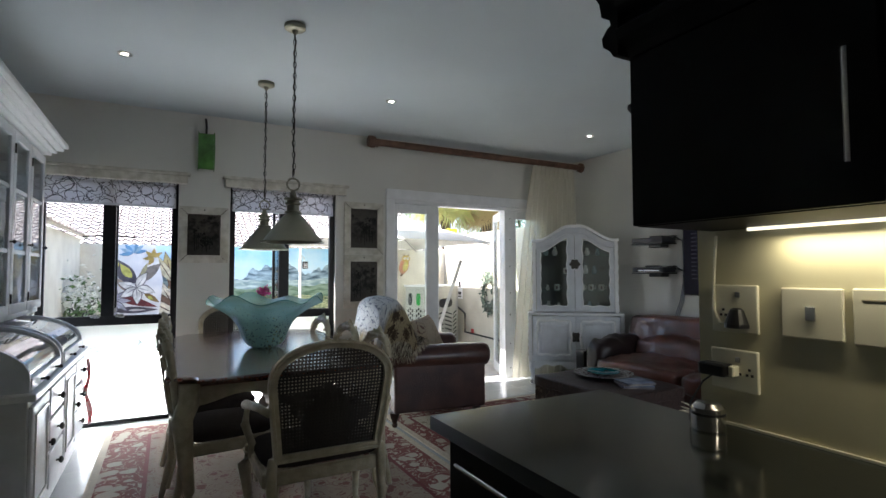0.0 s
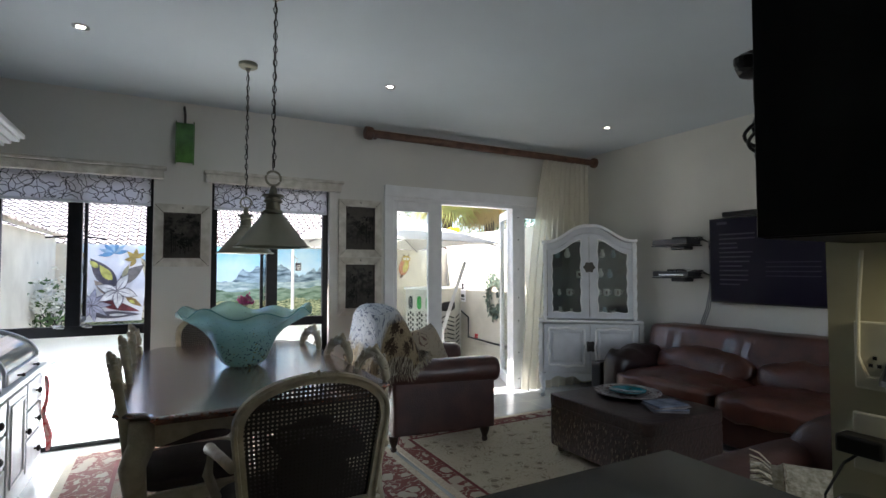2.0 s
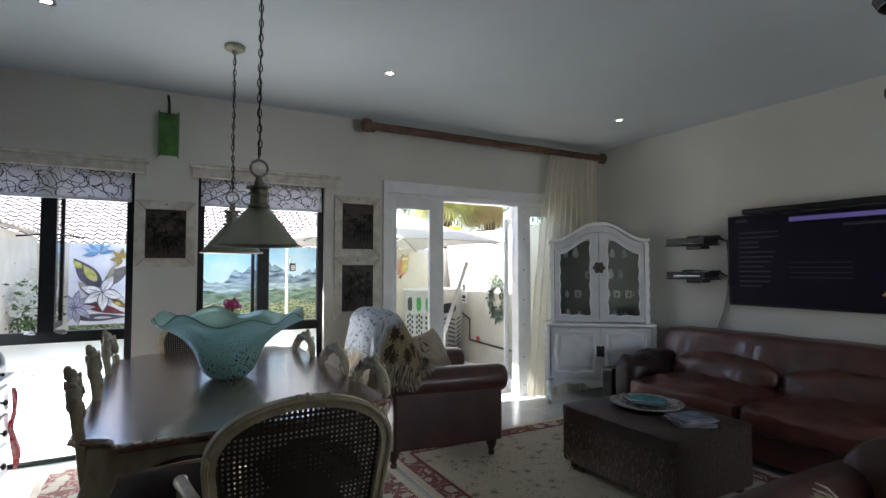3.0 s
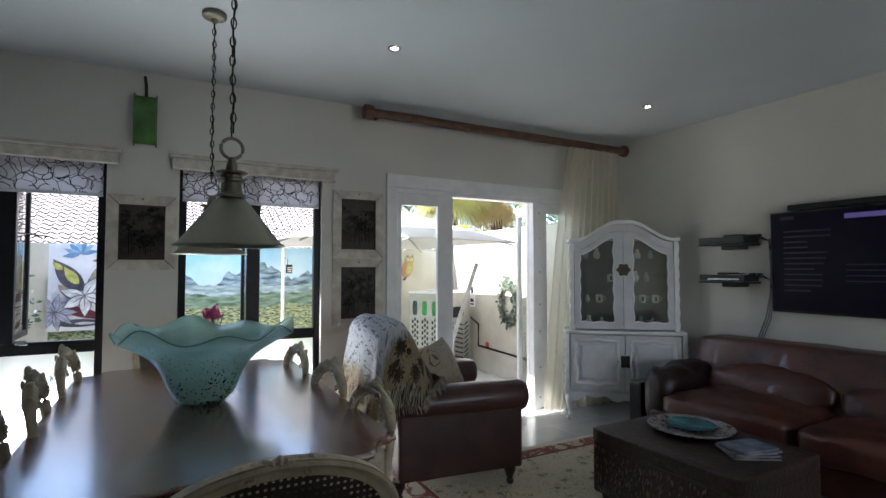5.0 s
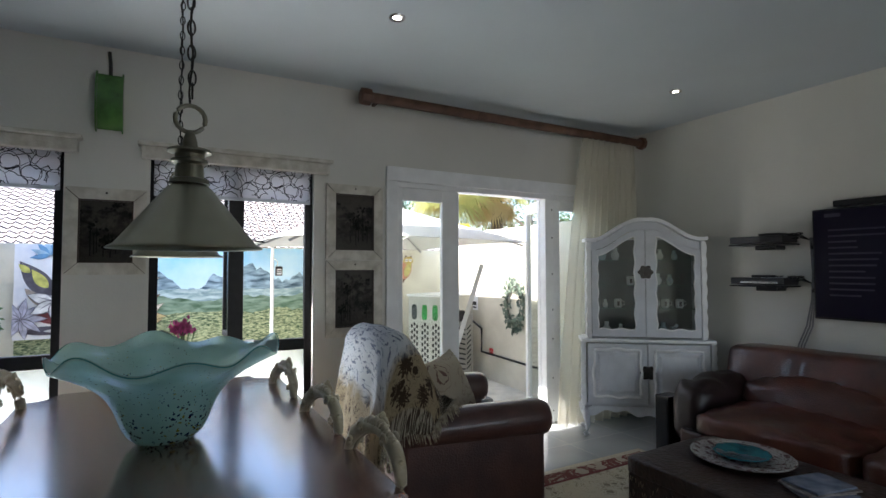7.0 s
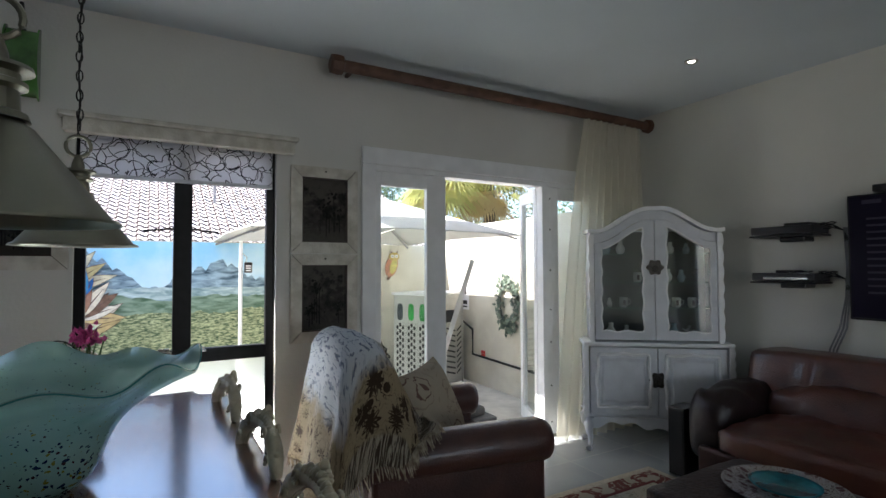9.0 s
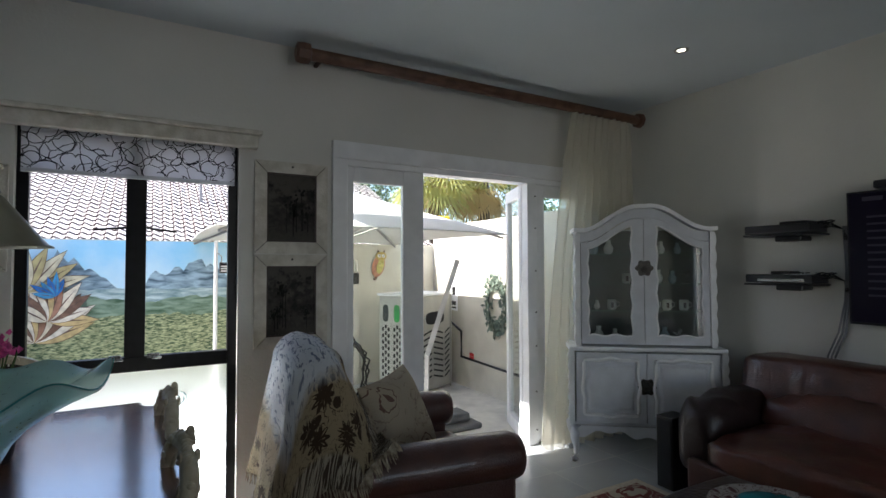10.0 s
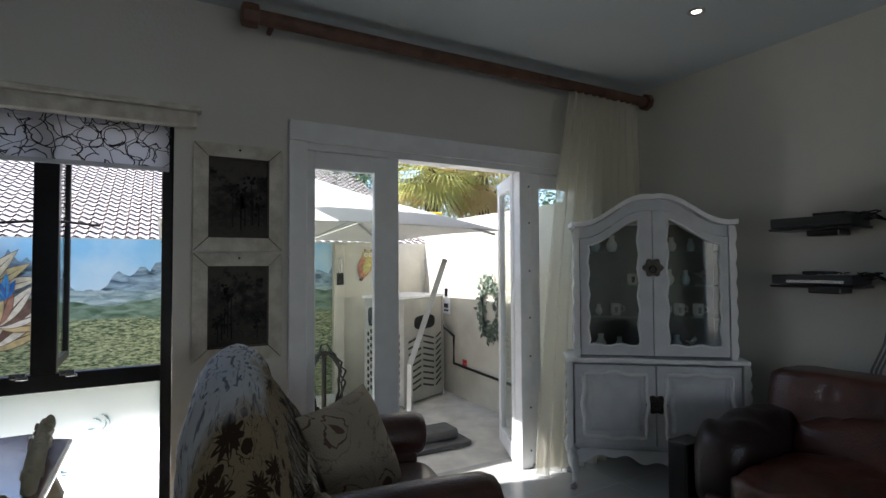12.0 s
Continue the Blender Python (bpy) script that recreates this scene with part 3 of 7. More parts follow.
# ---- leather furniture ----
def armchair_at(m, w, label, back_h=1.04, group=""):
    """A rolled-arm leather armchair that faces +x; m is at its back corner's floor; w is its width in y."""
    t = thing("armchair", m, label, "armchair", group)
    L = M_LEATHER
    d = 0.98
    for y in (0.0, w - 0.22):
        part("arm_panel", box((0.10, y + 0.03, 0.12), (0.93, y + 0.19, 0.56), 0.02, 2), L, t, smooth=False)
        c = [(0.06, y + 0.11, 0.565), (0.3, y + 0.11, 0.57), (0.7, y + 0.11, 0.57), (0.93, y + 0.11, 0.565), (0.965, y + 0.11, 0.56), (0.98, y + 0.11, 0.56)]
        part("arm_roll", tube(c, [0.10, 0.108, 0.112, 0.112, 0.10, 0.07], 28, flat=0.92), L, t, smooth=True)
    part("seat_base", box((0.12, 0.19, 0.12), (0.93, w - 0.19, 0.30), 0.02, 2), L, t)
    o = part("seat_cushion", puff((0.72, w - 0.38, 0.20), 0.22, 12, 2, 0.01, 9), L, t, smooth=True)
    o.location = (0.60, w / 2, 0.39)
    bm = puff((0.24, w - 0.14, back_h - 0.16), 0.25, 14, 3)
    for v in bm.verts:
        v.co.x -= (v.co.z + 0.35) * 0.13
        k = max(0, v.co.z - 0.12)
        v.co.y *= 1 - 0.3 * k
    o = part("backrest", bm, L, t, smooth=True)
    o.location = (0.22, w / 2, 0.16 + (back_h - 0.16) / 2)
    for x in (0.12, 0.87):
        for y in (0.10, w - 0.10):
            part("leg", lathe([(0.02, 0.0), (0.026, 0.02), (0.018, 0.035), (0.036, 0.08), (0.04, 0.12)], (x, y, 0), 14), M_DARKWOOD, t)
    return t


TURN = Matrix.Translation((2.51, 3.75, 0)) @ pose(0, 0, 0, 0, 0, -8) @ Matrix.Translation((-2.51, -3.75, 0))
chair_m = TURN @ pose(1.53, 3.64, 0.012)
armchair_at(chair_m, 1.04, "brown leather armchair with rolled arms, beside the dining table")


def cloth_mat(name, base, dark, scale, thr=0.5, stripes=False):
    m = bpy.data.materials.new(name)
    m.use_nodes = True
    nt = m.node_tree
    b = nt.nodes["Principled BSDF"]
    b.inputs["Roughness"].default_value = 0.95
    tc = nt.nodes.new("ShaderNodeTexCoord")
    nz = nt.nodes.new("ShaderNodeTexNoise")
    nz.inputs["Scale"].default_value = scale
    nz.inputs["Detail"].default_value = 3
    nz.inputs["Distortion"].default_value = 2.2
    nt.links.new(tc.outputs["Object"], nz.inputs["Vector"])
    vo = nt.nodes.new("ShaderNodeTexVoronoi")
    vo.inputs["Scale"].default_value = scale * 1.1
    nt.links.new(tc.outputs["Object"], vo.inputs["Vector"])
    ad = nt.nodes.new("ShaderNodeMath")
    ad.operation = "MULTIPLY"
    nt.links.new(nz.outputs["Fac"], ad.inputs[0])
    nt.links.new(vo.outputs["Distance"], ad.inputs[1])
    rp = nt.nodes.new("ShaderNodeValToRGB")
    rp.color_ramp.interpolation = "CONSTANT"
    rp.color_ramp.elements[0].position = 0
    rp.color_ramp.elements[0].color = (*dark, 1)
    rp.color_ramp.elements[1].position = thr * 0.22
    rp.color_ramp.elements[1].color = (*base, 1)
    for p, c in ((thr * 0.34, dark), (thr * 0.38, base), (thr * 0.62, tuple((u + v) / 2 for u, v in zip(base, dark))), (thr * 0.66, base)):
        e = rp.color_ramp.elements.new(p)
        e.color = (*c, 1)
    nt.links.new(ad.outputs[0], rp.inputs["Fac"])
    nt.links.new(rp.outputs[0], b.inputs["Base Color"])
    n2 = nt.nodes.new("ShaderNodeTexNoise")
    n2.inputs["Scale"].default_value = 160
    nt.links.new(tc.outputs["Object"], n2.inputs["Vector"])
    bp = nt.nodes.new("ShaderNodeBump")
    bp.inputs["Strength"].default_value, bp.inputs["Distance"].default_value = 0.6, 0.01
    nt.links.new(n2.outputs["Fac"], bp.inputs["Height"])
    nt.links.new(bp.outputs["Normal"], b.inputs["Normal"])
    return m


def flower_mat(name, base, dark, scale):
    """Cloth with scattered flowers: a lobed disc with rings in each cell."""
    m = cloth_mat(name, base, dark, scale * 1.3, 0.46)
    nt = m.node_tree
    def math_node(op, a, b=None, c=None):
        n = nt.nodes.new("ShaderNodeMath")
        n.operation = op
        for i, q in enumerate((a, b, c)):
            if q is None:
                continue
            if isinstance(q, (int, float)):
                n.inputs[i].default_value = q
            else:
                nt.links.new(q, n.inputs[i])
        return n.outputs[0]
    tc = nt.nodes.new("ShaderNodeTexCoord")
    vo = nt.nodes.new("ShaderNodeTexVoronoi")
    vo.inputs["Scale"].default_value = scale
    vo.inputs["Randomness"].default_value = 0.75
    nt.links.new(tc.outputs["Object"], vo.inputs["Vector"])
    sb = nt.nodes.new("ShaderNodeVectorMath")
    sb.operation = "SUBTRACT"
    nt.links.new(tc.outputs["Object"], sb.inputs[0])
    nt.links.new(vo.outputs["Position"], sb.inputs[1])
    sx = nt.nodes.new("ShaderNodeSeparateXYZ")
    nt.links.new(sb.outputs[0], sx.inputs[0])
    ang = math_node("ARCTAN2", sx.outputs["Y"], sx.outputs["X"])
    lobe = math_node("COSINE", math_node("MULTIPLY", ang, 9.0))
    rad = math_node("MULTIPLY_ADD", lobe, 0.08, 0.36)
    dist = vo.outputs["Distance"]
    inside = math_node("LESS_THAN", dist, rad)
    fine = nt.nodes.new("ShaderNodeTexNoise")
    fine.inputs["Scale"].default_value = scale * 4.5
    fine.inputs["Detail"].default_value = 2
    nt.links.new(tc.outputs["Object"], fine.inputs["Vector"])
    eye = math_node("GREATER_THAN", dist, 0.07)
    spoke = math_node("GREATER_THAN", math_node("ADD", math_node("MULTIPLY", math_node("ABSOLUTE", math_node("SINE", math_node("MULTIPLY", ang, 4.5))), 0.35), fine.outputs["Fac"]), 0.50)
    mask = math_node("MULTIPLY", math_node("MULTIPLY", inside, spoke), eye)
    b = nt.nodes["Principled BSDF"]
    old = b.inputs["Base Color"].links[0].from_socket
    mx = nt.nodes.new("ShaderNodeMix")
    mx.data_type = "RGBA"
    nt.links.new(mask, mx.inputs["Factor"])
    nt.links.new(old, mx.inputs[6])
    mx.inputs[7].default_value = (*dark, 1)
    nt.links.new(mx.outputs[2], b.inputs["Base Color"])
    return m


def throw_mat():
    """Woven throw, by its own cloth length: a pale lacy part, a band of flowers, a brown striped band."""
    m = flower_mat("printed_throw", (0.50, 0.40, 0.25), (0.08, 0.05, 0.03), 9.5)
    nt = m.node_tree
    uv = nt.nodes.new("ShaderNodeUVMap")
    uv.uv_map = "cloth_uv"
    for l in [l for l in nt.links if l.from_node.type == "TEX_COORD"]:
        nt.links.new(uv.outputs[0], l.to_socket)
    sx = nt.nodes.new("ShaderNodeSeparateXYZ")
    ub = nt.nodes.new("ShaderNodeUVMap")
    ub.uv_map = "band_uv"
    nt.links.new(ub.outputs[0], sx.inputs[0])
    b = nt.nodes["Principled BSDF"]
    flowers_out = b.inputs["Base Color"].links[0].from_socket
    def noise_coloured(scale_xyz, scale, stops, const):
        mp = nt.nodes.new("ShaderNodeMapping")
        mp.inputs["Scale"].default_value = scale_xyz
        nt.links.new(uv.outputs[0], mp.inputs["Vector"])
        nz = nt.nodes.new("ShaderNodeTexNoise")
        nz.inputs["Scale"].default_value = scale
        nz.inputs["Detail"].default_value = 3
        nz.inputs["Distortion"].default_value = 1.0
        nt.links.new(mp.outputs[0], nz.inputs["Vector"])
        rp = nt.nodes.new("ShaderNodeValToRGB")
        rp.color_ramp.interpolation = const
        while len(rp.color_ramp.elements) < len(stops):
            rp.color_ramp.elements.new(1.0)
        for e, (p, c) in zip(rp.color_ramp.elements, stops):
            e.position, e.color = p, (*c, 1)
        nt.links.new(nz.outputs["Fac"], rp.inputs["Fac"])
        return rp.outputs[0]
    pale, brown = (0.68, 0.68, 0.66), (0.10, 0.07, 0.05)
    lace = noise_coloured((1.0, 3.4, 1), 13, [(0.0, (0.22, 0.25, 0.34)), (0.38, (0.26, 0.30, 0.40)), (0.44, (0.88, 0.90, 0.93)), (0.63, (0.88, 0.90, 0.93)), (0.70, (0.46, 0.50, 0.60))], "LINEAR")
    stripe = noise_coloured((4.5, 0.35, 1), 15, [(0.0, brown), (0.44, brown), (0.47, (0.58, 0.52, 0.41)), (0.53, (0.58, 0.52, 0.41)), (0.56, brown)], "LINEAR")
    wob = nt.nodes.new("ShaderNodeTexNoise")
    wob.inputs["Scale"].default_value = 9
    nt.links.new(uv.outputs[0], wob.inputs["Vector"])

    def ramp_between(value, lo, hi):
        mr = nt.nodes.new("ShaderNodeMapRange")
        mr.inputs["From Min"].default_value, mr.inputs["From Max"].default_value = lo, hi
        nt.links.new(value, mr.inputs["Value"])
        return mr.outputs[0]

    def joined(op, a, b):
        n = nt.nodes.new("ShaderNodeMath")
        n.operation = op
        for i, q in enumerate((a, b)):
            if isinstance(q, (int, float)):
                n.inputs[i].default_value = q
            else:
                nt.links.new(q, n.inputs[i])
        return n.outputs[0]
    drift = joined("MULTIPLY", joined("SUBTRACT", wob.outputs["Fac"], 0.5), 0.22)
    white_part = joined("MULTIPLY", ramp_between(joined("ADD", sx.outputs["Y"], drift), 0.98, 0.90), ramp_between(joined("ADD", sx.outputs["X"], drift), 0.70, 0.80))
    stripe_part = ramp_between(sx.outputs["Y"], 1.20, 1.22)
    cloth = nt.nodes.new("ShaderNodeSeparateXYZ")
    nt.links.new(uv.outputs[0], cloth.inputs[0])
    hem_part = joined("MULTIPLY", ramp_between(cloth.outputs["X"], 0.105, 0.09), ramp_between(sx.outputs["X"], 0.92, 0.86))
    stripe_across = noise_coloured((0.35, 4.5, 1), 15, [(0.0, brown), (0.46, brown), (0.49, (0.62, 0.55, 0.42)), (0.56, (0.62, 0.55, 0.42)), (0.59, brown)], "LINEAR")
    last = flowers_out
    for fac, col in ((white_part, lace), (hem_part, stripe_across), (stripe_part, stripe)):
        mx = nt.nodes.new("ShaderNodeMix")
        mx.data_type = "RGBA"
        nt.links.new(fac, mx.inputs["Factor"])
        nt.links.new(last, mx.inputs[6])
        nt.links.new(col, mx.inputs[7])
        last = mx.outputs[2]
    nt.links.new(last, b.inputs["Base Color"])
    return m


M_THROW = throw_mat()
M_FRINGE = mat("fringe_yarn", (0.5, 0.44, 0.33), 0.95, scale=40, second=(0.2, 0.15, 0.1))


def throw_blanket():
    """A fringed throw hung over the armchair's back."""
    t = thing("throw_blanket", TURN, "cream fringed throw with brown flowers, draped over the armchair's back", "blanket")
    bm = bmesh.new()
    n, k = 44, 46
    g = []
    # the path over the back, from behind low, over the top, to the front
    def prof(u, v):
        side = max(0.0, (0.34 - v) / 0.34)
        w = max(0.0, (v - 0.34) / 0.66)
        y = 3.69 + 0.97 * w
        top = 1.105 - 0.07 * abs(w - 0.45) ** 1.5 * 2
        s = u * 1.45
        flare = 0.035 * math.sin(v * 17 + u * 3) + 0.022 * math.sin(v * 31 + u * 4)
        if s < 0.62:
            f = s / 0.62
            x, z = 1.50 - 0.09 * (1 - f) + flare * (1 - f) * 0.6, 0.36 + (top - 0.13 - 0.36) * f
        elif s < 0.62 + 0.42:
            a = math.pi * (s - 0.62) / 0.42
            x, z = 1.625 - 0.125 * math.cos(a), top - 0.13 + 0.13 * math.sin(a)
        else:
            f = (s - 1.04) / 0.41
            x, z = 1.75 + (0.10 + 0.10 * w) * f, top - 0.13 - (0.20 + 0.06 * w) * f
        if side > 0:
            drop = (0.62 - 0.30 * u) * side ** 1.1
            z = max(0.32 + 0.45 * u, z - drop)
            y -= 0.10 * math.sin(min(1, side * 1.6) * math.pi / 2) + 0.012 * math.sin(u * 22) * side
            x += 0.05 * side * (u - 0.3)
        return Vector((x, y, z)) + Vector((1, 1, 1)) * (noise.noise(Vector((x * 6, y * 6, z * 6))) * 0.014 + noise.noise(Vector((x * 15, y * 15, z * 15))) * 0.006)
    for i in range(n + 1):
        g.append([bm.verts.new(prof(i / n, j / k)) for j in range(k + 1)])
    for p, q in zip(g, g[1:]):
        for j in range(k):
            bm.faces.new((p[j], p[j + 1], q[j + 1], q[j]))
    bm.loops.layers.uv.new("cloth_uv")
    index = {v: (j * 0.024, i / n * 1.45 + 0.3 * max(0.0, 0.34 - j / k)) for i, row in enumerate(g) for j, v in enumerate(row)}
    uvb = bm.loops.layers.uv.new("band_uv")
    uvl = bm.loops.layers.uv["cloth_uv"]
    band = {v: (v.co.z, max(i / n * 1.45, min(1.06, i / n * 1.45 + 0.65 * max(0.0, 0.34 - j / k) / 0.34))) for i, row in enumerate(g) for j, v in enumerate(row)}
    for fc in bm.faces:
        for lp in fc.loops:
            lp[uvl].uv = index[lp.vert]
            lp[uvb].uv = band[lp.vert]
    edge = [v.co.copy() for v in g[-1]]
    near = [q[0].co.copy() for q in g]
    rear = [v.co.copy() for v in g[0]]
    bmesh.ops.solidify(bm, geom=bm.faces, thickness=0.006)
    part("cloth", bm, M_THROW, t, smooth=True)
    bm = bmesh.new()
    rng = random.Random(4)
    for line, lean in ((edge, (0.025, 0, -0.045)), (near, (0.012, -0.015, -0.05)), (rear, (0, 0, -0.05))):
        for a, b in zip(line, line[1:]):
            for f in (0.0, 0.33, 0.66):
                p = a.lerp(b, f)
                d = Vector(lean) + Vector((rng.uniform(-0.012, 0.012), rng.uniform(-0.02, 0.02), 0))
                add_tube(bm, [p, p + d * 0.5 + Vector((0, rng.uniform(-0.005, 0.005), 0)), p + d], [0.0035, 0.003, 0.0015], 4)
    tagged(part("fringe", bm, M_FRINGE, t), "", "", "", "stuff")


throw_blanket()


def cushion(m, size, material, label, seed=5):
    """A square pillow: full in the middle, thin at the seam, with drawn-out corners."""
    t = thing("cushion", m, label, "cushion", "")
    bm = bmesh.new()
    n = 18
    sheets = []
    for side in (1, -1):
        g = []
        for i in range(n + 1):
            row = []
            for j in range(n + 1):
                u, v = i / n * 2 - 1, j / n * 2 - 1
                pull = 1 - 0.07 * (1 - (u * v) ** 2) * max(abs(u), abs(v)) ** 3
                full = ((1 - u ** 4) * (1 - v ** 4)) ** 0.55
                p = Vector((u * size[0] / 2 * pull, v * size[1] / 2 * pull, side * (size[2] / 2 * full + 0.003)))
                crease = 0.006 * noise.noise(Vector((u * 3 + seed, v * 3, side)))
                row.append(bm.verts.new(p + Vector((0, 0, crease * full))))
            g.append(row)
        for p, q in zip(g, g[1:]):
            for j in range(n):
                bm.faces.new((p[j], p[j + 1], q[j + 1], q[j]))
        sheets.append(g)
    a, b = sheets
    for k in range(n):
        for p, q in (((0, k), (0, k + 1)), ((n, k), (n, k + 1)), ((k, 0), (k + 1, 0)), ((k, n), (k + 1, n))):
            bm.faces.new((a[p[0]][p[1]], a[q[0]][q[1]], b[q[0]][q[1]], b[p[0]][p[1]]))
    part("cover", bm, material, t, smooth=True)
    return t


M_PRINT = cloth_mat("printed_linen", (0.38, 0.32, 0.24), (0.15, 0.085, 0.065), 5, 0.4)
cushion(pose(2.14, 4.22, 0.665, 66, 0, 36) @ pose(0, 0, 0, 0, 0, 4), (0.46, 0.46, 0.15), M_PRINT, "square printed linen cushion leaning in the armchair")


def sofa():
    t = thing("sofa", pose(4.76, 1.55, 0.0), "long brown leather sofa with loose cushions, below the television", "sofa")
    L, w = M_LEATHER_RED, 2.42
    part("base", box((-0.92, 0.12, 0.06), (-0.04, w - 0.12, 0.28), 0.02, 2), M_LEATHER, t)
    for y, s in ((0.0, 1), (w - 0.26, 2)):
        bm = puff((0.80, 0.30, 0.50), 0.10, 14, s + 7, 0.034, 4.0)
        for v in bm.verts:
            v.co.z += 0.06 * (v.co.x > 0) * v.co.x
        o = part("arm", bm, M_LEATHER if y == 0.0 else mat("black_leather", (0.022, 0.012, 0.012), 0.33, scale=5, bump=0.3, bump_scale=90), t, "" if y == 0.0 else "near black leather arm", smooth=True)
        o.location = (-0.48, y + 0.13, 0.37)
    for k in range(2):
        wd = (w - 0.5) / 2
        o = part("seat_cushion", puff((0.82, wd - 0.004, 0.24), 0.34, 16, k + 11, 0.03, 7), L, t, smooth=True)
        o.location = (-0.60, 0.25 + wd * (k + 0.5), 0.36)
        bm = puff((0.2, wd - 0.04, 0.27), 0.4, 14, k + 17, 0.03, 4.5)
        for v in bm.verts:
            v.co.x += v.co.z * 0.25
        o = part("lumbar_cushion", bm, L, t, smooth=True)
        o.location = (-0.33, 0.25 + wd * (k + 0.5), 0.52)
    bm = puff((0.24, w - 0.16, 0.58), 0.06, 16, 23, 0.010, 16)
    for v in bm.verts:
        v.co.x += v.co.z * 0.22
    o = part("backrest", bm, L, t, smooth=True)
    o.location = (-0.19, w / 2 - 0.0, 0.56)
    for x in (-0.88, -0.1):
        for y in (0.12, w - 0.12):
            part("foot", box((x - 0.03, y - 0.03, 0), (x + 0.03, y + 0.03, 0.07), 0.005), M_DARKWOOD, t)


sofa()


def ottoman():
    t = thing("ottoman", pose(2.73, 2.43, 0.0), "low dark ottoman chest with a padded hide top", "ottoman")
    tx = mat("hide", (0.05, 0.024, 0.018), 0.45, scale=30, second=(0.025, 0.013, 0.01), bump=0.9, bump_scale=45)
    part("body", box((0.0, 0.0, 0.05), (0.72, 0.92, 0.36), 0.02, 3), tx, t)
    o = part("top", puff((0.735, 0.935, 0.09), 0.04, 12, 31, 0.004, 24), tx, t, smooth=True)
    o.location = (0.36, 0.46, 0.392)
    bm = bmesh.new()
    rng = random.Random(9)
    for _ in range(240):
        y, z = rng.uniform(0.02, 0.9), rng.uniform(0.08, 0.34)
        add_tube(bm, [(-0.002, y, z), (-0.006, y + rng.uniform(-0.008, 0.008), z - 0.02)], 0.0018, 4)
    tagged(part("hair_tuft", bm, mat("pale_hair", (0.3, 0.24, 0.17), 0.8), t), "", "", "", "stuff")
    for x in (0.06, 0.66):
        for y in (0.06, 0.86):
            part("foot", lathe([(0.02, 0), (0.028, 0.02), (0.03, 0.055)], (x, y, 0), 12), M_DARKWOOD, t)


ottoman()


def platter():
    t = thing("platter", pose(3.18, 3.0, 0.436), "round decorated platter with a turquoise centre, on the ottoman", "platter")
    part("dish", lathe([(0.0005, 0.004), (0.10, 0.004), (0.15, 0.012), (0.235, 0.03), (0.24, 0.036), (0.232, 0.037), (0.15, 0.02), (0.10, 0.012), (0.0005, 0.012)], n=48, cap=False), cloth_mat("painted_ceramic", (0.36, 0.34, 0.32), (0.09, 0.04, 0.04), 22, 0.8), t, smooth=True)
    part("centre_glass", lathe([(0.0005, 0.03), (0.07, 0.03), (0.13, 0.042), (0.135, 0.05), (0.12, 0.046), (0.0005, 0.036)], n=40, cap=False), mat("turquoise_glaze", (0.01, 0.13, 0.16), 0.15, scale=12, vary=0.5), t, smooth=True)


platter()
PAPERS = [((0.32, 0.3, 0.3), (0.1, 0.08, 0.09)), ((0.25, 0.27, 0.34), (0.08, 0.11, 0.17)), ((0.42, 0.41, 0.4), (0.2, 0.15, 0.14))]
for k in range(5):
    c = PAPERS[k % 3]
    ob = part("magazine", box((-0.085, -0.115, 0), (0.085, 0.115, 0.009), 0.0015), mat("magazine_cover", c[0], 0.6, scale=12, second=c[1]), None)
    ob.matrix_world = pose(3.10 + 0.012 * (k % 2), 2.60 + 0.01 * (k % 3), 0.437 + 0.0095 * k, 0, 0, 58 + k * 5)
    tagged(ob, "worn glossy magazine in a small stack on the ottoman", "magazine", "stack of magazines")

sp = thing("subwoofer", pose(3.9, 3.98, 0), "black box loudspeaker standing beside the sofa", "loudspeaker")
part("cabinet", box((0, 0, 0.01), (0.17, 0.12, 0.46), 0.004), M_BLACK, sp)
part("front_panel", box((-0.004, 0.01, 0.03), (-0.0005, 0.11, 0.44)), mat("speaker_cloth", (0.02, 0.02, 0.022), 0.9), sp)


# ---- television, shelves and cables ----
M_SCREEN = glow("screen_glow", (0.005, 0.004, 0.010), 0.05)
M_SCREEN.node_tree.nodes["Principled BSDF"].inputs["Roughness"].default_value = 0.22
M_SCREEN.node_tree.nodes["Principled BSDF"].inputs["Specular IOR Level"].default_value = 0.2


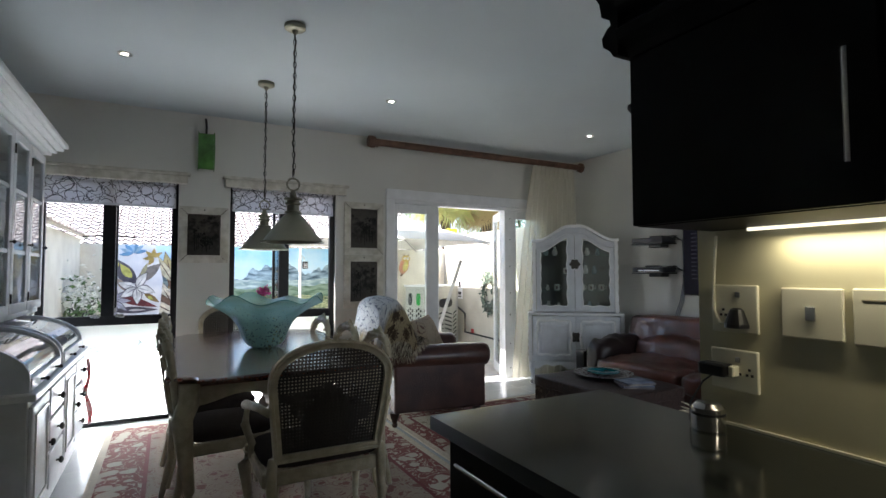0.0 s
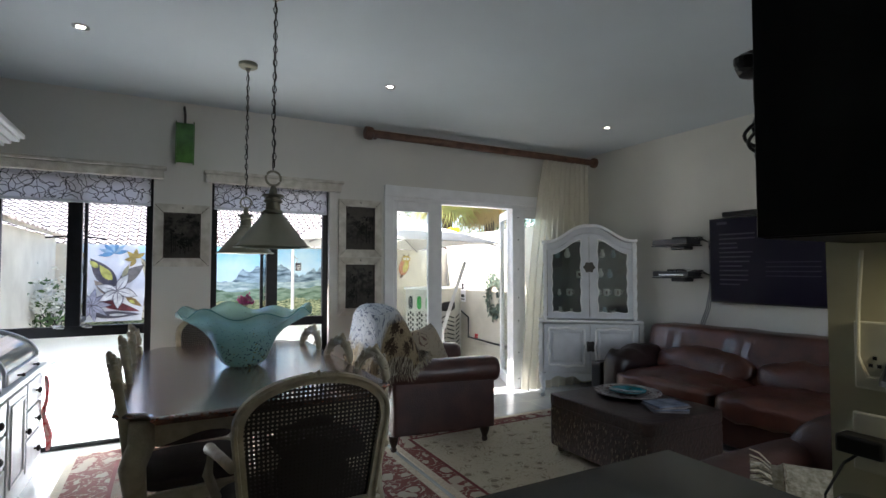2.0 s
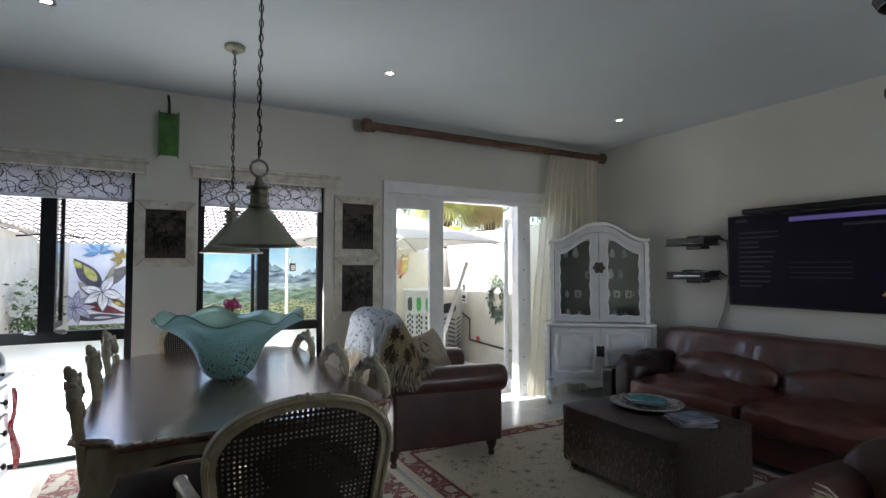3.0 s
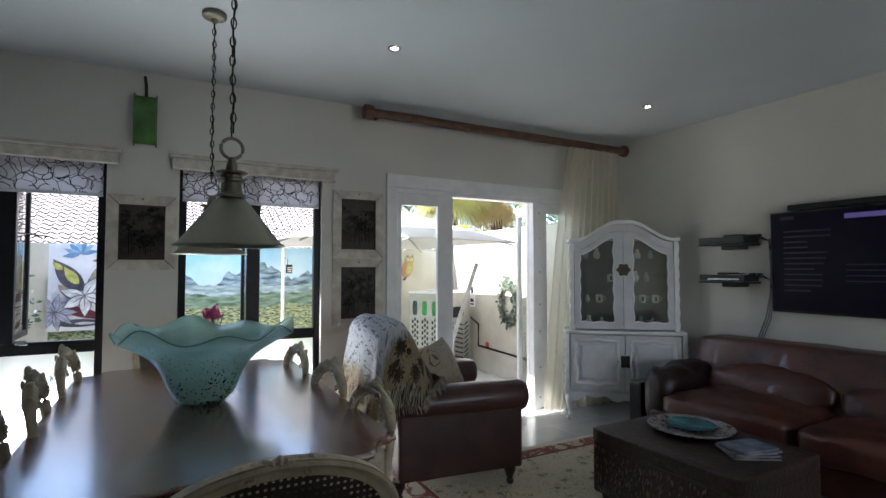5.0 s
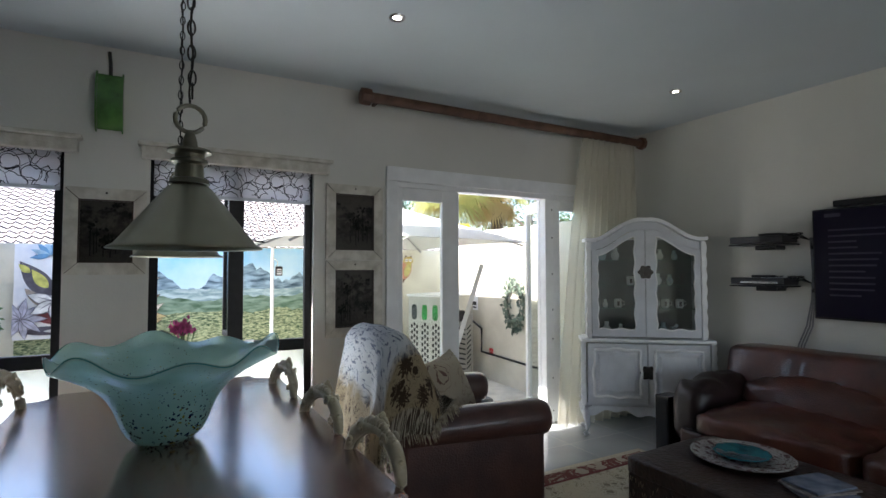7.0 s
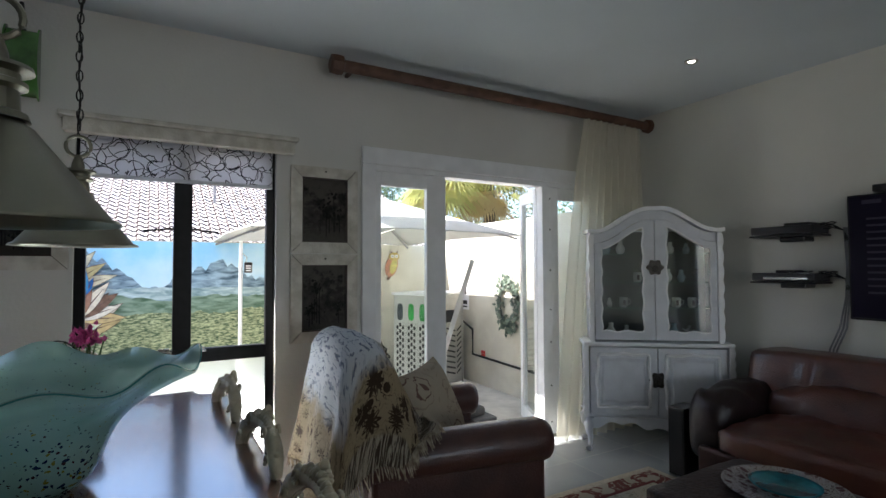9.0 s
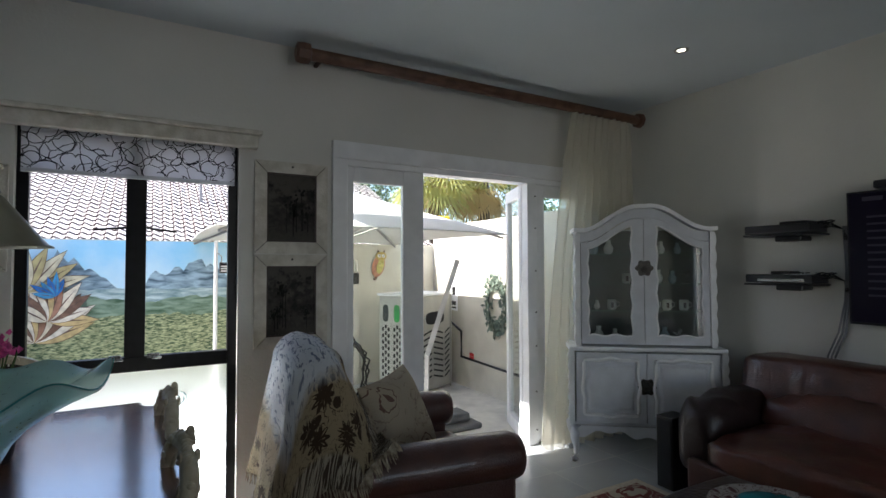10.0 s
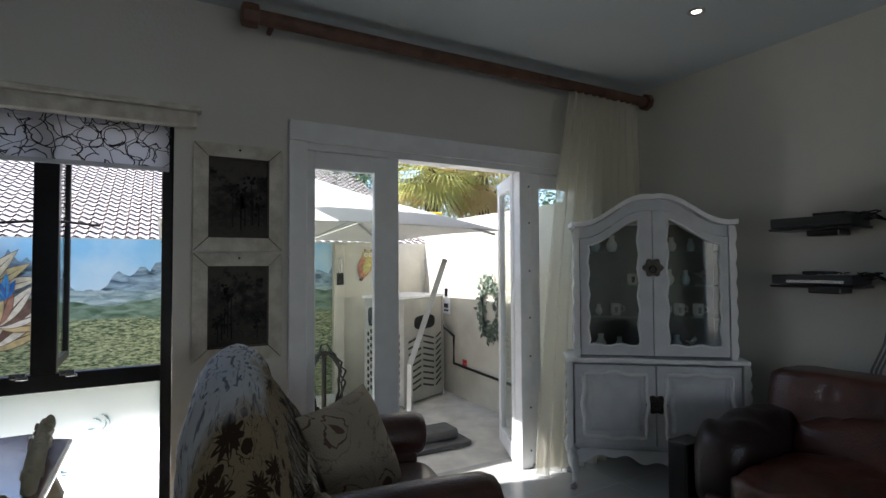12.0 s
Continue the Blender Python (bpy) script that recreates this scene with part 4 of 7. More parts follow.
def television():
    t = thing("television", pose(4.72, 1.95, 1.066), "large black flat television showing a dim menu", "television")
    w, h = 1.41, 0.79
    part("bezel", box((0, 0, 0), (0.035, w, h), 0.004), M_BLACK, t)
    part("screen", box((-0.003, 0.012, 0.016), (-0.0005, w - 0.012, h - 0.012)), M_SCREEN, t, "dim violet screen")
    bm = bmesh.new()
    rng = random.Random(2)
    for k in range(12):
        z = h - 0.16 - k * 0.042
        add_box(bm, (-0.0048, w - 0.14 - rng.uniform(0.12, 0.3), z), (-0.0038, w - 0.10, z + 0.012))
    for k in range(4):
        z = h - 0.42 - k * 0.04
        add_box(bm, (-0.0048, w - 0.95, z), (-0.0038, w - 0.52, z + 0.008))
    add_box(bm, (-0.0048, w - 1.2, h - 0.14), (-0.0038, w - 0.9, h - 0.12))
    add_box(bm, (-0.0048, w - 0.18, h - 0.06), (-0.0038, w - 0.08, h - 0.035))
    corner = bmesh.new()
    add_prism(corner, [(0.29, 0.13), (0.016, 0.13), (0.016, 0.44)], lambda u, v, d: (-0.0038 - d, u, v), 0.001)
    part("yellow_corner", corner, glow("yellow_glow", (0.22, 0.13, 0.015), 0.12), t, "yellow corner on the screen")
    tagged(part("menu_text", bm, glow("menu_glow", (0.016, 0.014, 0.026), 0.05), t), "", "", "", "stuff")
    part("menu_highlight", box((-0.0048, w - 1.25, h - 0.08), (-0.0038, w - 0.52, h - 0.045)), glow("bar_glow", (0.07, 0.055, 0.17), 0.2), t)
    part("wall_bracket", box((0.036, 0.4, 0.2), (0.069, 1.0, 0.6)), M_BLACK, t)
    s = thing("soundbar", pose(4.70, 2.0, 1.866), "slim black soundbar on top of the television", "loudspeaker")
    part("bar", box((0, 0, 0), (0.08, 1.22, 0.045), 0.008, 2), M_BLACK, s)
    part("wall_clip", box((0.078, 0.4, 0.005), (0.09, 0.8, 0.04)), M_BLACK, s)


television()


def media_shelf(z, seed, label):
    t = thing("wall_shelf", pose(X1, 3.42, z), "small black glass wall shelf", "shelf", "wall shelves")
    part("shelf", box((-0.24, 0.06, -0.012), (-0.002, 0.47, 0), 0.002), M_BLACK, t)
    part("bracket", box((-0.14, 0.16, -0.045), (-0.003, 0.32, -0.0125), 0.006), M_BLACK, t)
    d = thing("media_box", pose(X1, 3.42, z + 0.001), label, "media player", "media boxes on the shelves")
    part("body", box((-0.24, 0.06, 0.004), (-0.03, 0.46, 0.058), 0.006, 2), mat("box_black", (0.015, 0.015, 0.017), 0.3), d)
    part("front_strip", box((-0.243, 0.1, 0.014), (-0.2405, 0.38, 0.03)), M_CHROME if seed else M_BLACK, d)
    part("display", box((-0.12, 0.4605, 0.018), (-0.06, 0.4625, 0.04)), glow("display_white", (0.5, 0.5, 0.5), 0.15), d)
    part("small_unit", box((-0.20, 0.10 + 0.1 * seed, 0.0585), (-0.07, 0.26 + 0.06 * seed, 0.078), 0.005), M_BLACK, d)
    bm = bmesh.new()
    for k in range(4):
        loop = [(-0.13 + 0.05 * math.cos(q * 0.7 + k), 0.03 + 0.05 * math.sin(q * 0.7 + k) + 0.06 * k * (k % 2), 0.062 + 0.010 * math.sin(q * 1.3 + k)) for q in range(8)]
        add_tube(bm, loop, 0.004, 5)
    for k in range(3):
        add_tube(bm, [(-0.06 - 0.03 * k, 0.06, 0.03), (-0.05, 0.03, 0.04 + 0.01 * k), (-0.02, -0.02, 0.02), (-0.03, -0.03 - 0.01 * k, -0.05)], 0.004, 6)
    part("cable", bm, M_BLACK, d)
    return t


media_shelf(1.62, 0, "black media box on the upper wall shelf")
media_shelf(1.30, 1, "black media box with a silver strip on the lower wall shelf")
pd = thing("remote_control", pose(4.62, 3.6, 1.346, 0, 0, 15), "small grey remote lying on the lower media box", "remote control")
part("body", box((-0.02, -0.07, 0), (0.02, 0.07, 0.016), 0.004), M_CAB, pd)
cb = thing("cable_bundle", pose(0, 0, 0), "grey cables hanging on the wall below the shelves", "cable")
for k in range(3):
    part("cable", tube([(X1 - 0.02, 3.40 - 0.012 * k, 1.66), (X1 - 0.03, 3.385 - 0.01 * k, 1.4), (X1 - 0.02, 3.40 - 0.01 * k, 1.2), (X1 - 0.02, 3.44 - 0.02 * k, 1.0), (X1 - 0.02, 3.50 - 0.02 * k, 0.85), (X1 - 0.02, 3.51 - 0.02 * k, 0.7)], 0.006, 6), mat("grey_cable", (0.2, 0.2, 0.21), 0.5), cb)
part("cable", tube([(X1 - 0.012, 1.99, 1.08), (X1 - 0.012, 1.985, 0.95), (X1 - 0.012, 2.0, 0.8)], 0.004, 6), M_WHITE, cb)
# ---- display cabinet ----
def wavy(n, a, b, amp, waves, phase=0.0):
    return [(a + (b - a) * i / n, amp * math.sin(2 * math.pi * waves * i / n + phase)) for i in range(n + 1)]


def display_cabinet():
    t = thing("display_cabinet", pose(4.155, 4.37, 0, 0, 0, -38.1), "white painted corner display cabinet with carved edges and glass doors", "display cabinet")
    W, D = 0.53, 0.33
    part("base_body", boxes([((-W + 0.01, 0.02, 0.26), (-W + 0.03, D, 0.80)), ((W - 0.03, 0.02, 0.26), (W - 0.01, D, 0.80)), ((-W + 0.03, D - 0.02, 0.26), (W - 0.03, D, 0.80)), ((-W + 0.03, 0.02, 0.26), (W - 0.03, D - 0.02, 0.28))]), M_CAB, t)
    part("worktop", box((-W - 0.015, -0.02, 0.80), (W + 0.015, D, 0.83), 0.008, 2), M_WHITE, t)
    # scalloped apron
    bm = bmesh.new()
    o = [(-W + 0.02, 0.26)] + [(x, 0.20 - 0.022 * math.cos(x / W * 2 * math.pi) + 0.014 * math.cos(x / W * 6 * math.pi)) for x in [(-W + 0.02) + (2 * W - 0.04) * i / 40 for i in range(41)]] + [(W - 0.02, 0.26)]
    add_prism(bm, o, lambda u, v, d: (u, -0.004 + d, v), 0.02)
    part("apron", bm, M_CAB, t)
    for x in (-1, 1):
        for y in (0.02, D - 0.04):
            px = x * (W - 0.035)
            part("leg", tube([(px + x * 0.0, y, 0.26), (px + x * 0.012, y - 0.012, 0.21), (px + x * 0.012, y - 0.016, 0.16), (px, y - 0.004, 0.10), (px + x * 0.004, y - 0.006, 0.05), (px + x * 0.015, y - 0.022, 0.022), (px + x * 0.018, y - 0.026, 0.004)], [0.045, 0.038, 0.03, 0.02, 0.017, 0.03, 0.02], 12), M_CAB, t, "curved leg with a claw foot", smooth=True)
    def carved_post(px, z0, z1, y):
        bm = bmesh.new()
        n = 60
        o = [(0.020 + 0.012 * abs(math.sin(i / n * math.pi * 7)), z0 + (z1 - z0) * i / n) for i in range(n + 1)]
        o = [(-0.012, z0)] + o + [(-0.012, z1)]
        s = 1 if px > 0 else -1
        add_prism(bm, o, lambda u, v, d: (px + s * u, y + d, v), 0.03)
        part("carved_post", bm, M_WHITE, t)
    carved_post(-W + 0.012, 0.26, 0.80, -0.014)
    carved_post(W - 0.012, 0.26, 0.80, -0.014)
    U = 0.475
    carved_post(-U + 0.012, 0.83, 1.66, 0.022)
    carved_post(U - 0.012, 0.83, 1.66, 0.022)
    # raised wavy line round a panel
    def wavy_loop(x0, x1, z0, z1, amp, n=12):
        pts = []
        def seg(a, b, nx, nz):
            for i in range(n * 2):
                f = i / (n * 2)
                w = amp * math.sin(f * math.pi) * (0.5 + 0.5 * math.cos(f * 4 * math.pi))
                pts.append((a[0] + (b[0] - a[0]) * f + nx * w, a[1] + (b[1] - a[1]) * f + nz * w))
        seg((x0, z0), (x1, z0), 0, 1)
        seg((x1, z0), (x1, z1), -1, 0)
        seg((x1, z1), (x0, z1), 0, -1)
        seg((x0, z1), (x0, z0), 1, 0)
        return pts
    for s in (-1, 1):
        x0, x1 = (-W + 0.035, -0.003) if s < 0 else (0.003, W - 0.035)
        d = part("door", box((x0, -0.006, 0.285), (x1, 0.016, 0.79), 0.004), M_CAB, t)
        loop = wavy_loop(x0 + 0.06, x1 - 0.06, 0.345, 0.735, -0.014)
        part("moulding", tube([(u, -0.010, v) for u, v in loop], 0.013, 8, closed=True), M_WHITE, d, smooth=True)
        bm = bmesh.new()
        inner = wavy_loop(x0 + 0.088, x1 - 0.088, 0.373, 0.707, -0.012)
        cx, cz = (x0 + x1) / 2, 0.54
        lo_ring = [bm.verts.new((u, -0.0065, v)) for u, v in inner]
        hi_ring = [bm.verts.new((cx + (u - cx) * 0.88, -0.022, cz + (v - cz) * 0.86)) for u, v in inner]
        for i in range(len(inner)):
            j = (i + 1) % len(inner)
            bm.faces.new((lo_ring[i], lo_ring[j], hi_ring[j], hi_ring[i]))
        bm.faces.new(hi_ring)
        part("raised_panel", bm, M_CAB, d)
    # upper part: sides, back, shelves, arched crown
    part("upper_body", boxes([((-U, 0.05, 0.83), (-U + 0.02, D, 1.66)), ((U - 0.02, 0.05, 0.83), (U, D, 1.66)), ((-U + 0.02, D - 0.015, 0.83), (U - 0.02, D, 1.70))]), M_CAB, t)
    # dark sheet over the pale back panel: the shade behind the glass as colour
    part("inner_back_shade", box((-U + 0.021, D - 0.02, 0.84), (U - 0.021, D - 0.0155, 1.69)), mat("cabinet_inside_shade", (0.10, 0.105, 0.11), 0.6), t)
    def crown(x):
        f = abs(x) / U
        return 1.835 - 0.165 * (0.5 - 0.5 * math.cos(math.pi * min(1, f * 1.02))) + 0.012 * math.sin(f * math.pi * 2)
    xs = [-U + 2 * U * i / 40 for i in range(41)]
    bm = bmesh.new()
    add_prism(bm, [(x, crown(x) - 0.07) for x in xs] + [(x, crown(x)) for x in reversed(xs)], lambda u, v, d: (u, 0.045 + d, v), D - 0.05)
    part("crown_fascia", bm, M_CAB, t)
    bm = bmesh.new()
    wx = [x * 1.05 for x in xs]
    add_prism(bm, [(x, crown(x / 1.05)) for x in wx] + [(x, crown(x / 1.05) + 0.03) for x in reversed(wx)], lambda u, v, d: (u, 0.0 + d, v), D)
    part("crown_moulding", bm, M_WHITE, t)
    for z in (1.08, 1.28, 1.50):
        s = part("glass_shelf", box((-U + 0.022, 0.09, z), (U - 0.022, D - 0.022, z + 0.006)), M_GLASS, t)
        part("shelf_edge", box((-U + 0.022, 0.086, z), (U - 0.022, 0.0895, z + 0.006)), mat("shelf_edge_green", (0.16, 0.24, 0.22), 0.2), t, "green glass shelf edge")
    for s in (-1, 1):
        x0, x1 = (-U + 0.03, -0.003) if s < 0 else (0.003, U - 0.03)
        def top(x):
            return crown(x) - 0.075
        n = 18
        outer = [(x0 + (x1 - x0) * i / n, 0.845) for i in range(n + 1)] + [(x1, 0.845 + (top(x1) - 0.845) * i / n) for i in range(1, n)] + [(x1 + (x0 - x1) * i / n, top(x1 + (x0 - x1) * i / n)) for i in range(n + 1)] + [(x0, top(x0) + (0.845 - top(x0)) * i / n) for i in range(1, n)]
        a, b = x0 + (0.05 if s < 0 else 0.085), x1 - (0.085 if s < 0 else 0.05)
        ztop = lambda x: top(x) - 0.05
        zb = 0.91
        am = 0.006
        innr = [(a + (b - a) * i / n, zb + am * math.sin(i / n * 4 * math.pi)) for i in range(n + 1)] + [(b + am * math.sin(i / n * 9 * math.pi), zb + (ztop(b) - zb) * i / n) for i in range(1, n)] + [(b + (a - b) * i / n, ztop(b + (a - b) * i / n)) for i in range(n + 1)] + [(a + am * math.sin(i / n * 9 * math.pi), ztop(a) + (zb - ztop(a)) * i / n) for i in range(1, n)]
        bm = bmesh.new()
        ring = []
        for y in (0.028, 0.046):
            ring.append(([bm.verts.new((u, y, v)) for u, v in outer], [bm.verts.new((u, y, v)) for u, v in innr]))
        m = len(outer)
        for i in range(m):
            j = (i + 1) % m
            for k in (0, 1):
                o_, i_ = ring[k]
                bm.faces.new((o_[i], o_[j], i_[j], i_[i]))
            bm.faces.new((ring[0][0][i], ring[0][0][j], ring[1][0][j], ring[1][0][i]))
            bm.faces.new((ring[0][1][i], ring[0][1][j], ring[1][1][j], ring[1][1][i]))
        d = part("door", bm, M_CAB, t)
        part("moulding", tube([(u, 0.028, v) for u, v in innr], 0.007, 6, closed=True), M_WHITE, d)
        bm = bmesh.new()
        add_prism(bm, innr, lambda u, v, q: (u, 0.036 + q, v), 0.003)
        g = part("pane", bm, M_GLASS, d)
        g.visible_shadow = False
    # ornate lock plates
    for z, y in ((0.55, -0.014), (1.40, 0.02)):
        bm = bmesh.new()
        o = [((0.058 + 0.007 * math.cos(a * 6)) * math.cos(a), z + (0.056 + 0.007 * math.cos(a * 6)) * math.sin(a)) for a in [i * 2 * math.pi / 48 for i in range(48)]]
        add_prism(bm, o, lambda u, v, d: (u, y + d, v), 0.006)
        add_tube(bm, [(0.02 * math.cos(a), y - 0.006, z - 0.01 + 0.02 * math.sin(a)) for a in [i * math.pi / 6 for i in range(12)]], 0.004, 6, closed=True)
        part("lock_plate", bm, mat("aged_pewter", (0.06, 0.055, 0.05), 0.4, 0.8, scale=60, vary=0.4), t, "ornate pewter lock plate")
    # things on the shelves
    china = mat("white_china", (0.6, 0.6, 0.58), 0.2, vary=0.02)
    dark = mat("figurine_dark", (0.07, 0.05, 0.05), 0.3)
    rng = random.Random(6)
    M = t.matrix_world
    def mug(x, z, y=0.2, r=0.034, h=0.075):
        o = thing("mug", M @ pose(x, y, z), "white mug with a dark print on a glass shelf", "mug", "mugs in the display cabinet")
        part("cup", lathe([(r * 0.8, 0), (r, 0.01), (r, h), (r - 0.004, h), (r - 0.004, 0.012), (0.001, 0.01)], n=20, cap=False), china, o, smooth=True)
        part("mug_handle", tube([(r, 0, h * 0.8), (r + 0.02, 0, h * 0.7), (r + 0.02, 0, h * 0.35), (r, 0, h * 0.25)], 0.004, 6), china, o)
        part("print", box((-0.012, -r - 0.0015, 0.015), (0.008, -r + 0.004, h - 0.02)), dark, o, "dark print")
    for x, z in ((0.10, 1.086), (0.20, 1.086), (0.32, 1.086), (-0.2, 1.086), (-0.09, 1.286)):
        mug(x, z)
    for k, (x, z) in enumerate(((-0.33, 1.506), (-0.22, 1.506), (0.16, 1.506), (0.28, 1.506), (-0.31, 1.086), (0.14, 1.286), (0.24, 1.286), (-0.3, 0.85), (-0.18, 0.85), (0.18, 0.85))):
        o = thing("vase", M @ pose(x, 0.2, z), ("small pale vase" if k % 2 else "small cream jug") + " on a glass shelf", "vase", "vases in the display cabinet")
        s = 0.7 + 0.5 * rng.random()
        part("body", lathe([(0.018 * s, 0), (0.03 * s, 0.02 * s), (0.034 * s, 0.045 * s), (0.016 * s, 0.075 * s), (0.02 * s, 0.1 * s)], n=18), china if k % 3 else mat("pale_blue_glaze", (0.3, 0.38, 0.42), 0.2), o, smooth=True)
    for x, z in ((0.33, 1.286), (0.26, 0.85)):
        o = thing("figurine", M @ pose(x, 0.18, z), "small dark ornament on a shelf", "figurine")
        bm = bmesh.new()
        add_tube(bm, [(0, 0, 0), (0.0, 0, 0.04), (0.015, 0, 0.07), (0.04, 0, 0.09)], [0.004, 0.004, 0.018, 0.006], 8)
        add_tube(bm, [(-0.03, 0, 0.075), (0, 0, 0.06), (0.03, 0, 0.10)], [0.004, 0.016, 0.006], 8)
        add_tube(bm, [(-0.025, 0, 0.003), (0.025, 0, 0.003)], 0.008, 8)
        part("body", bm, dark if z > 1 else M_CHROME, o)


display_cabinet()


# ---- dining table and chairs ----
M_TABLE = mat("walnut_table_top", (0.28, 0.095, 0.052), 0.25, scale=4, second=(0.17, 0.055, 0.03), bump=0.06, bump_scale=90, coat=1.0)
M_TABLE.node_tree.nodes["Principled BSDF"].inputs["Coat IOR"].default_value = 2.7
M_TABLE.node_tree.nodes["Principled BSDF"].inputs["Specular IOR Level"].default_value = 0.9
M_TABLE.node_tree.nodes["Principled BSDF"].inputs["Coat Roughness"].default_value = 0.16
_nt = M_TABLE.node_tree
_mp = _nt.nodes.new("ShaderNodeMapping")
_mp.inputs["Scale"].default_value = (9, 0.9, 9)
_tc = [n for n in _nt.nodes if n.type == "TEX_COORD"][0]
_nt.links.new(_tc.outputs["Object"], _mp.inputs["Vector"])
for _n in [n for n in _nt.nodes if n.type == "TEX_NOISE"]:
    _nt.links.new(_mp.outputs["Vector"], _n.inputs["Vector"])
    _n.inputs["Distortion"].default_value = 1.2


def dining_table():
    x0, x1, y0, y1, c = -0.05, 1.17, 2.62, 4.70, 0.14
    cx, cy = (x0 + x1) / 2, (y0 + y1) / 2
    t = thing("dining_table", pose(cx, cy, 0), "dining table with a polished dark wood top and cream legs", "dining table")
    def outline(g):
        a, b, p, q = x0 - cx - g, x1 - cx + g, y0 - cy - g, y1 - cy + g
        o = []
        def corner(u0, v0, u1, v1, ox, oy):
            for i in range(9):
                f = i / 8
                k = 0.035 * math.sin(f * math.pi) - 0.012 * math.sin(f * 2 * math.pi)
                o.append((u0 + (u1 - u0) * f + ox * k, v0 + (v1 - v0) * f + oy * k))
        corner(a, p + c, a + c, p, 0.7, 0.7)
        corner(b - c, p, b, p + c, -0.7, 0.7)
        corner(b, q - c, b - c, q, -0.7, -0.7)
        corner(a + c, q, a, q - c, 0.7, -0.7)
        return o
    bm = bmesh.new()
    rings = [[bm.verts.new((u, v, z)) for u, v in outline(g)] for g, z in ((-0.02, 0.733), (-0.012, 0.745), (-0.002, 0.750), (0.0, 0.758), (-0.003, 0.765), (-0.012, 0.7695))]
    bm.faces.new(rings[0])
    bm.faces.new(rings[-1])
    for p, q in zip(rings, rings[1:]):
        for i in range(len(p)):
            j = (i + 1) % len(p)
            bm.faces.new((p[i], p[j], q[j], q[i]))
    part("tabletop", bm, M_TABLE, t)
    hw, hl = (x1 - x0) / 2 - 0.11, (y1 - y0) / 2 - 0.12
    for s in (-1, 1):
        for n, L, place in (("apron", hl, lambda u, v, d, s=s: (s * (hw + 0.012) - d * s, u, v)), ("apron", hw, lambda u, v, d, s=s: (u, s * (hl + 0.012) - d * s, v))):
            o = [(-L + 0.03, 0.73)] + [(-L + 0.03 + (2 * L - 0.06) * i / 40, 0.645 - 0.022 * math.cos(i / 40 * 4 * math.pi)) for i in range(41)] + [(L - 0.03, 0.73)]
            bm = bmesh.new()
            add_prism(bm, o, place, 0.022)
            part(n, bm, M_CREAM, t)
    for sx in (-1, 1):
        for sy in (-1, 1):
            px, py = sx * hw, sy * hl
            part("leg", tube([(px, py, 0.732), (px, py, 0.64), (px + sx * 0.03, py + sy * 0.03, 0.56), (px + sx * 0.01, py + sy * 0.01, 0.36), (px - sx * 0.01, py - sy * 0.01, 0.2), (px + sx * 0.005, py + sy * 0.005, 0.09), (px + sx * 0.03, py + sy * 0.03, 0.035), (px + sx * 0.03, py + sy * 0.03, 0.012)], [0.05, 0.052, 0.05, 0.036, 0.026, 0.024, 0.036, 0.03], 12), M_CREAM, t, smooth=True)

    t.scale = (1, 1, 1.025)


dining_table()
M_SEAT = mat("dark_seat_fabric", (0.035, 0.026, 0.024), 0.9, scale=40, bump=0.4)


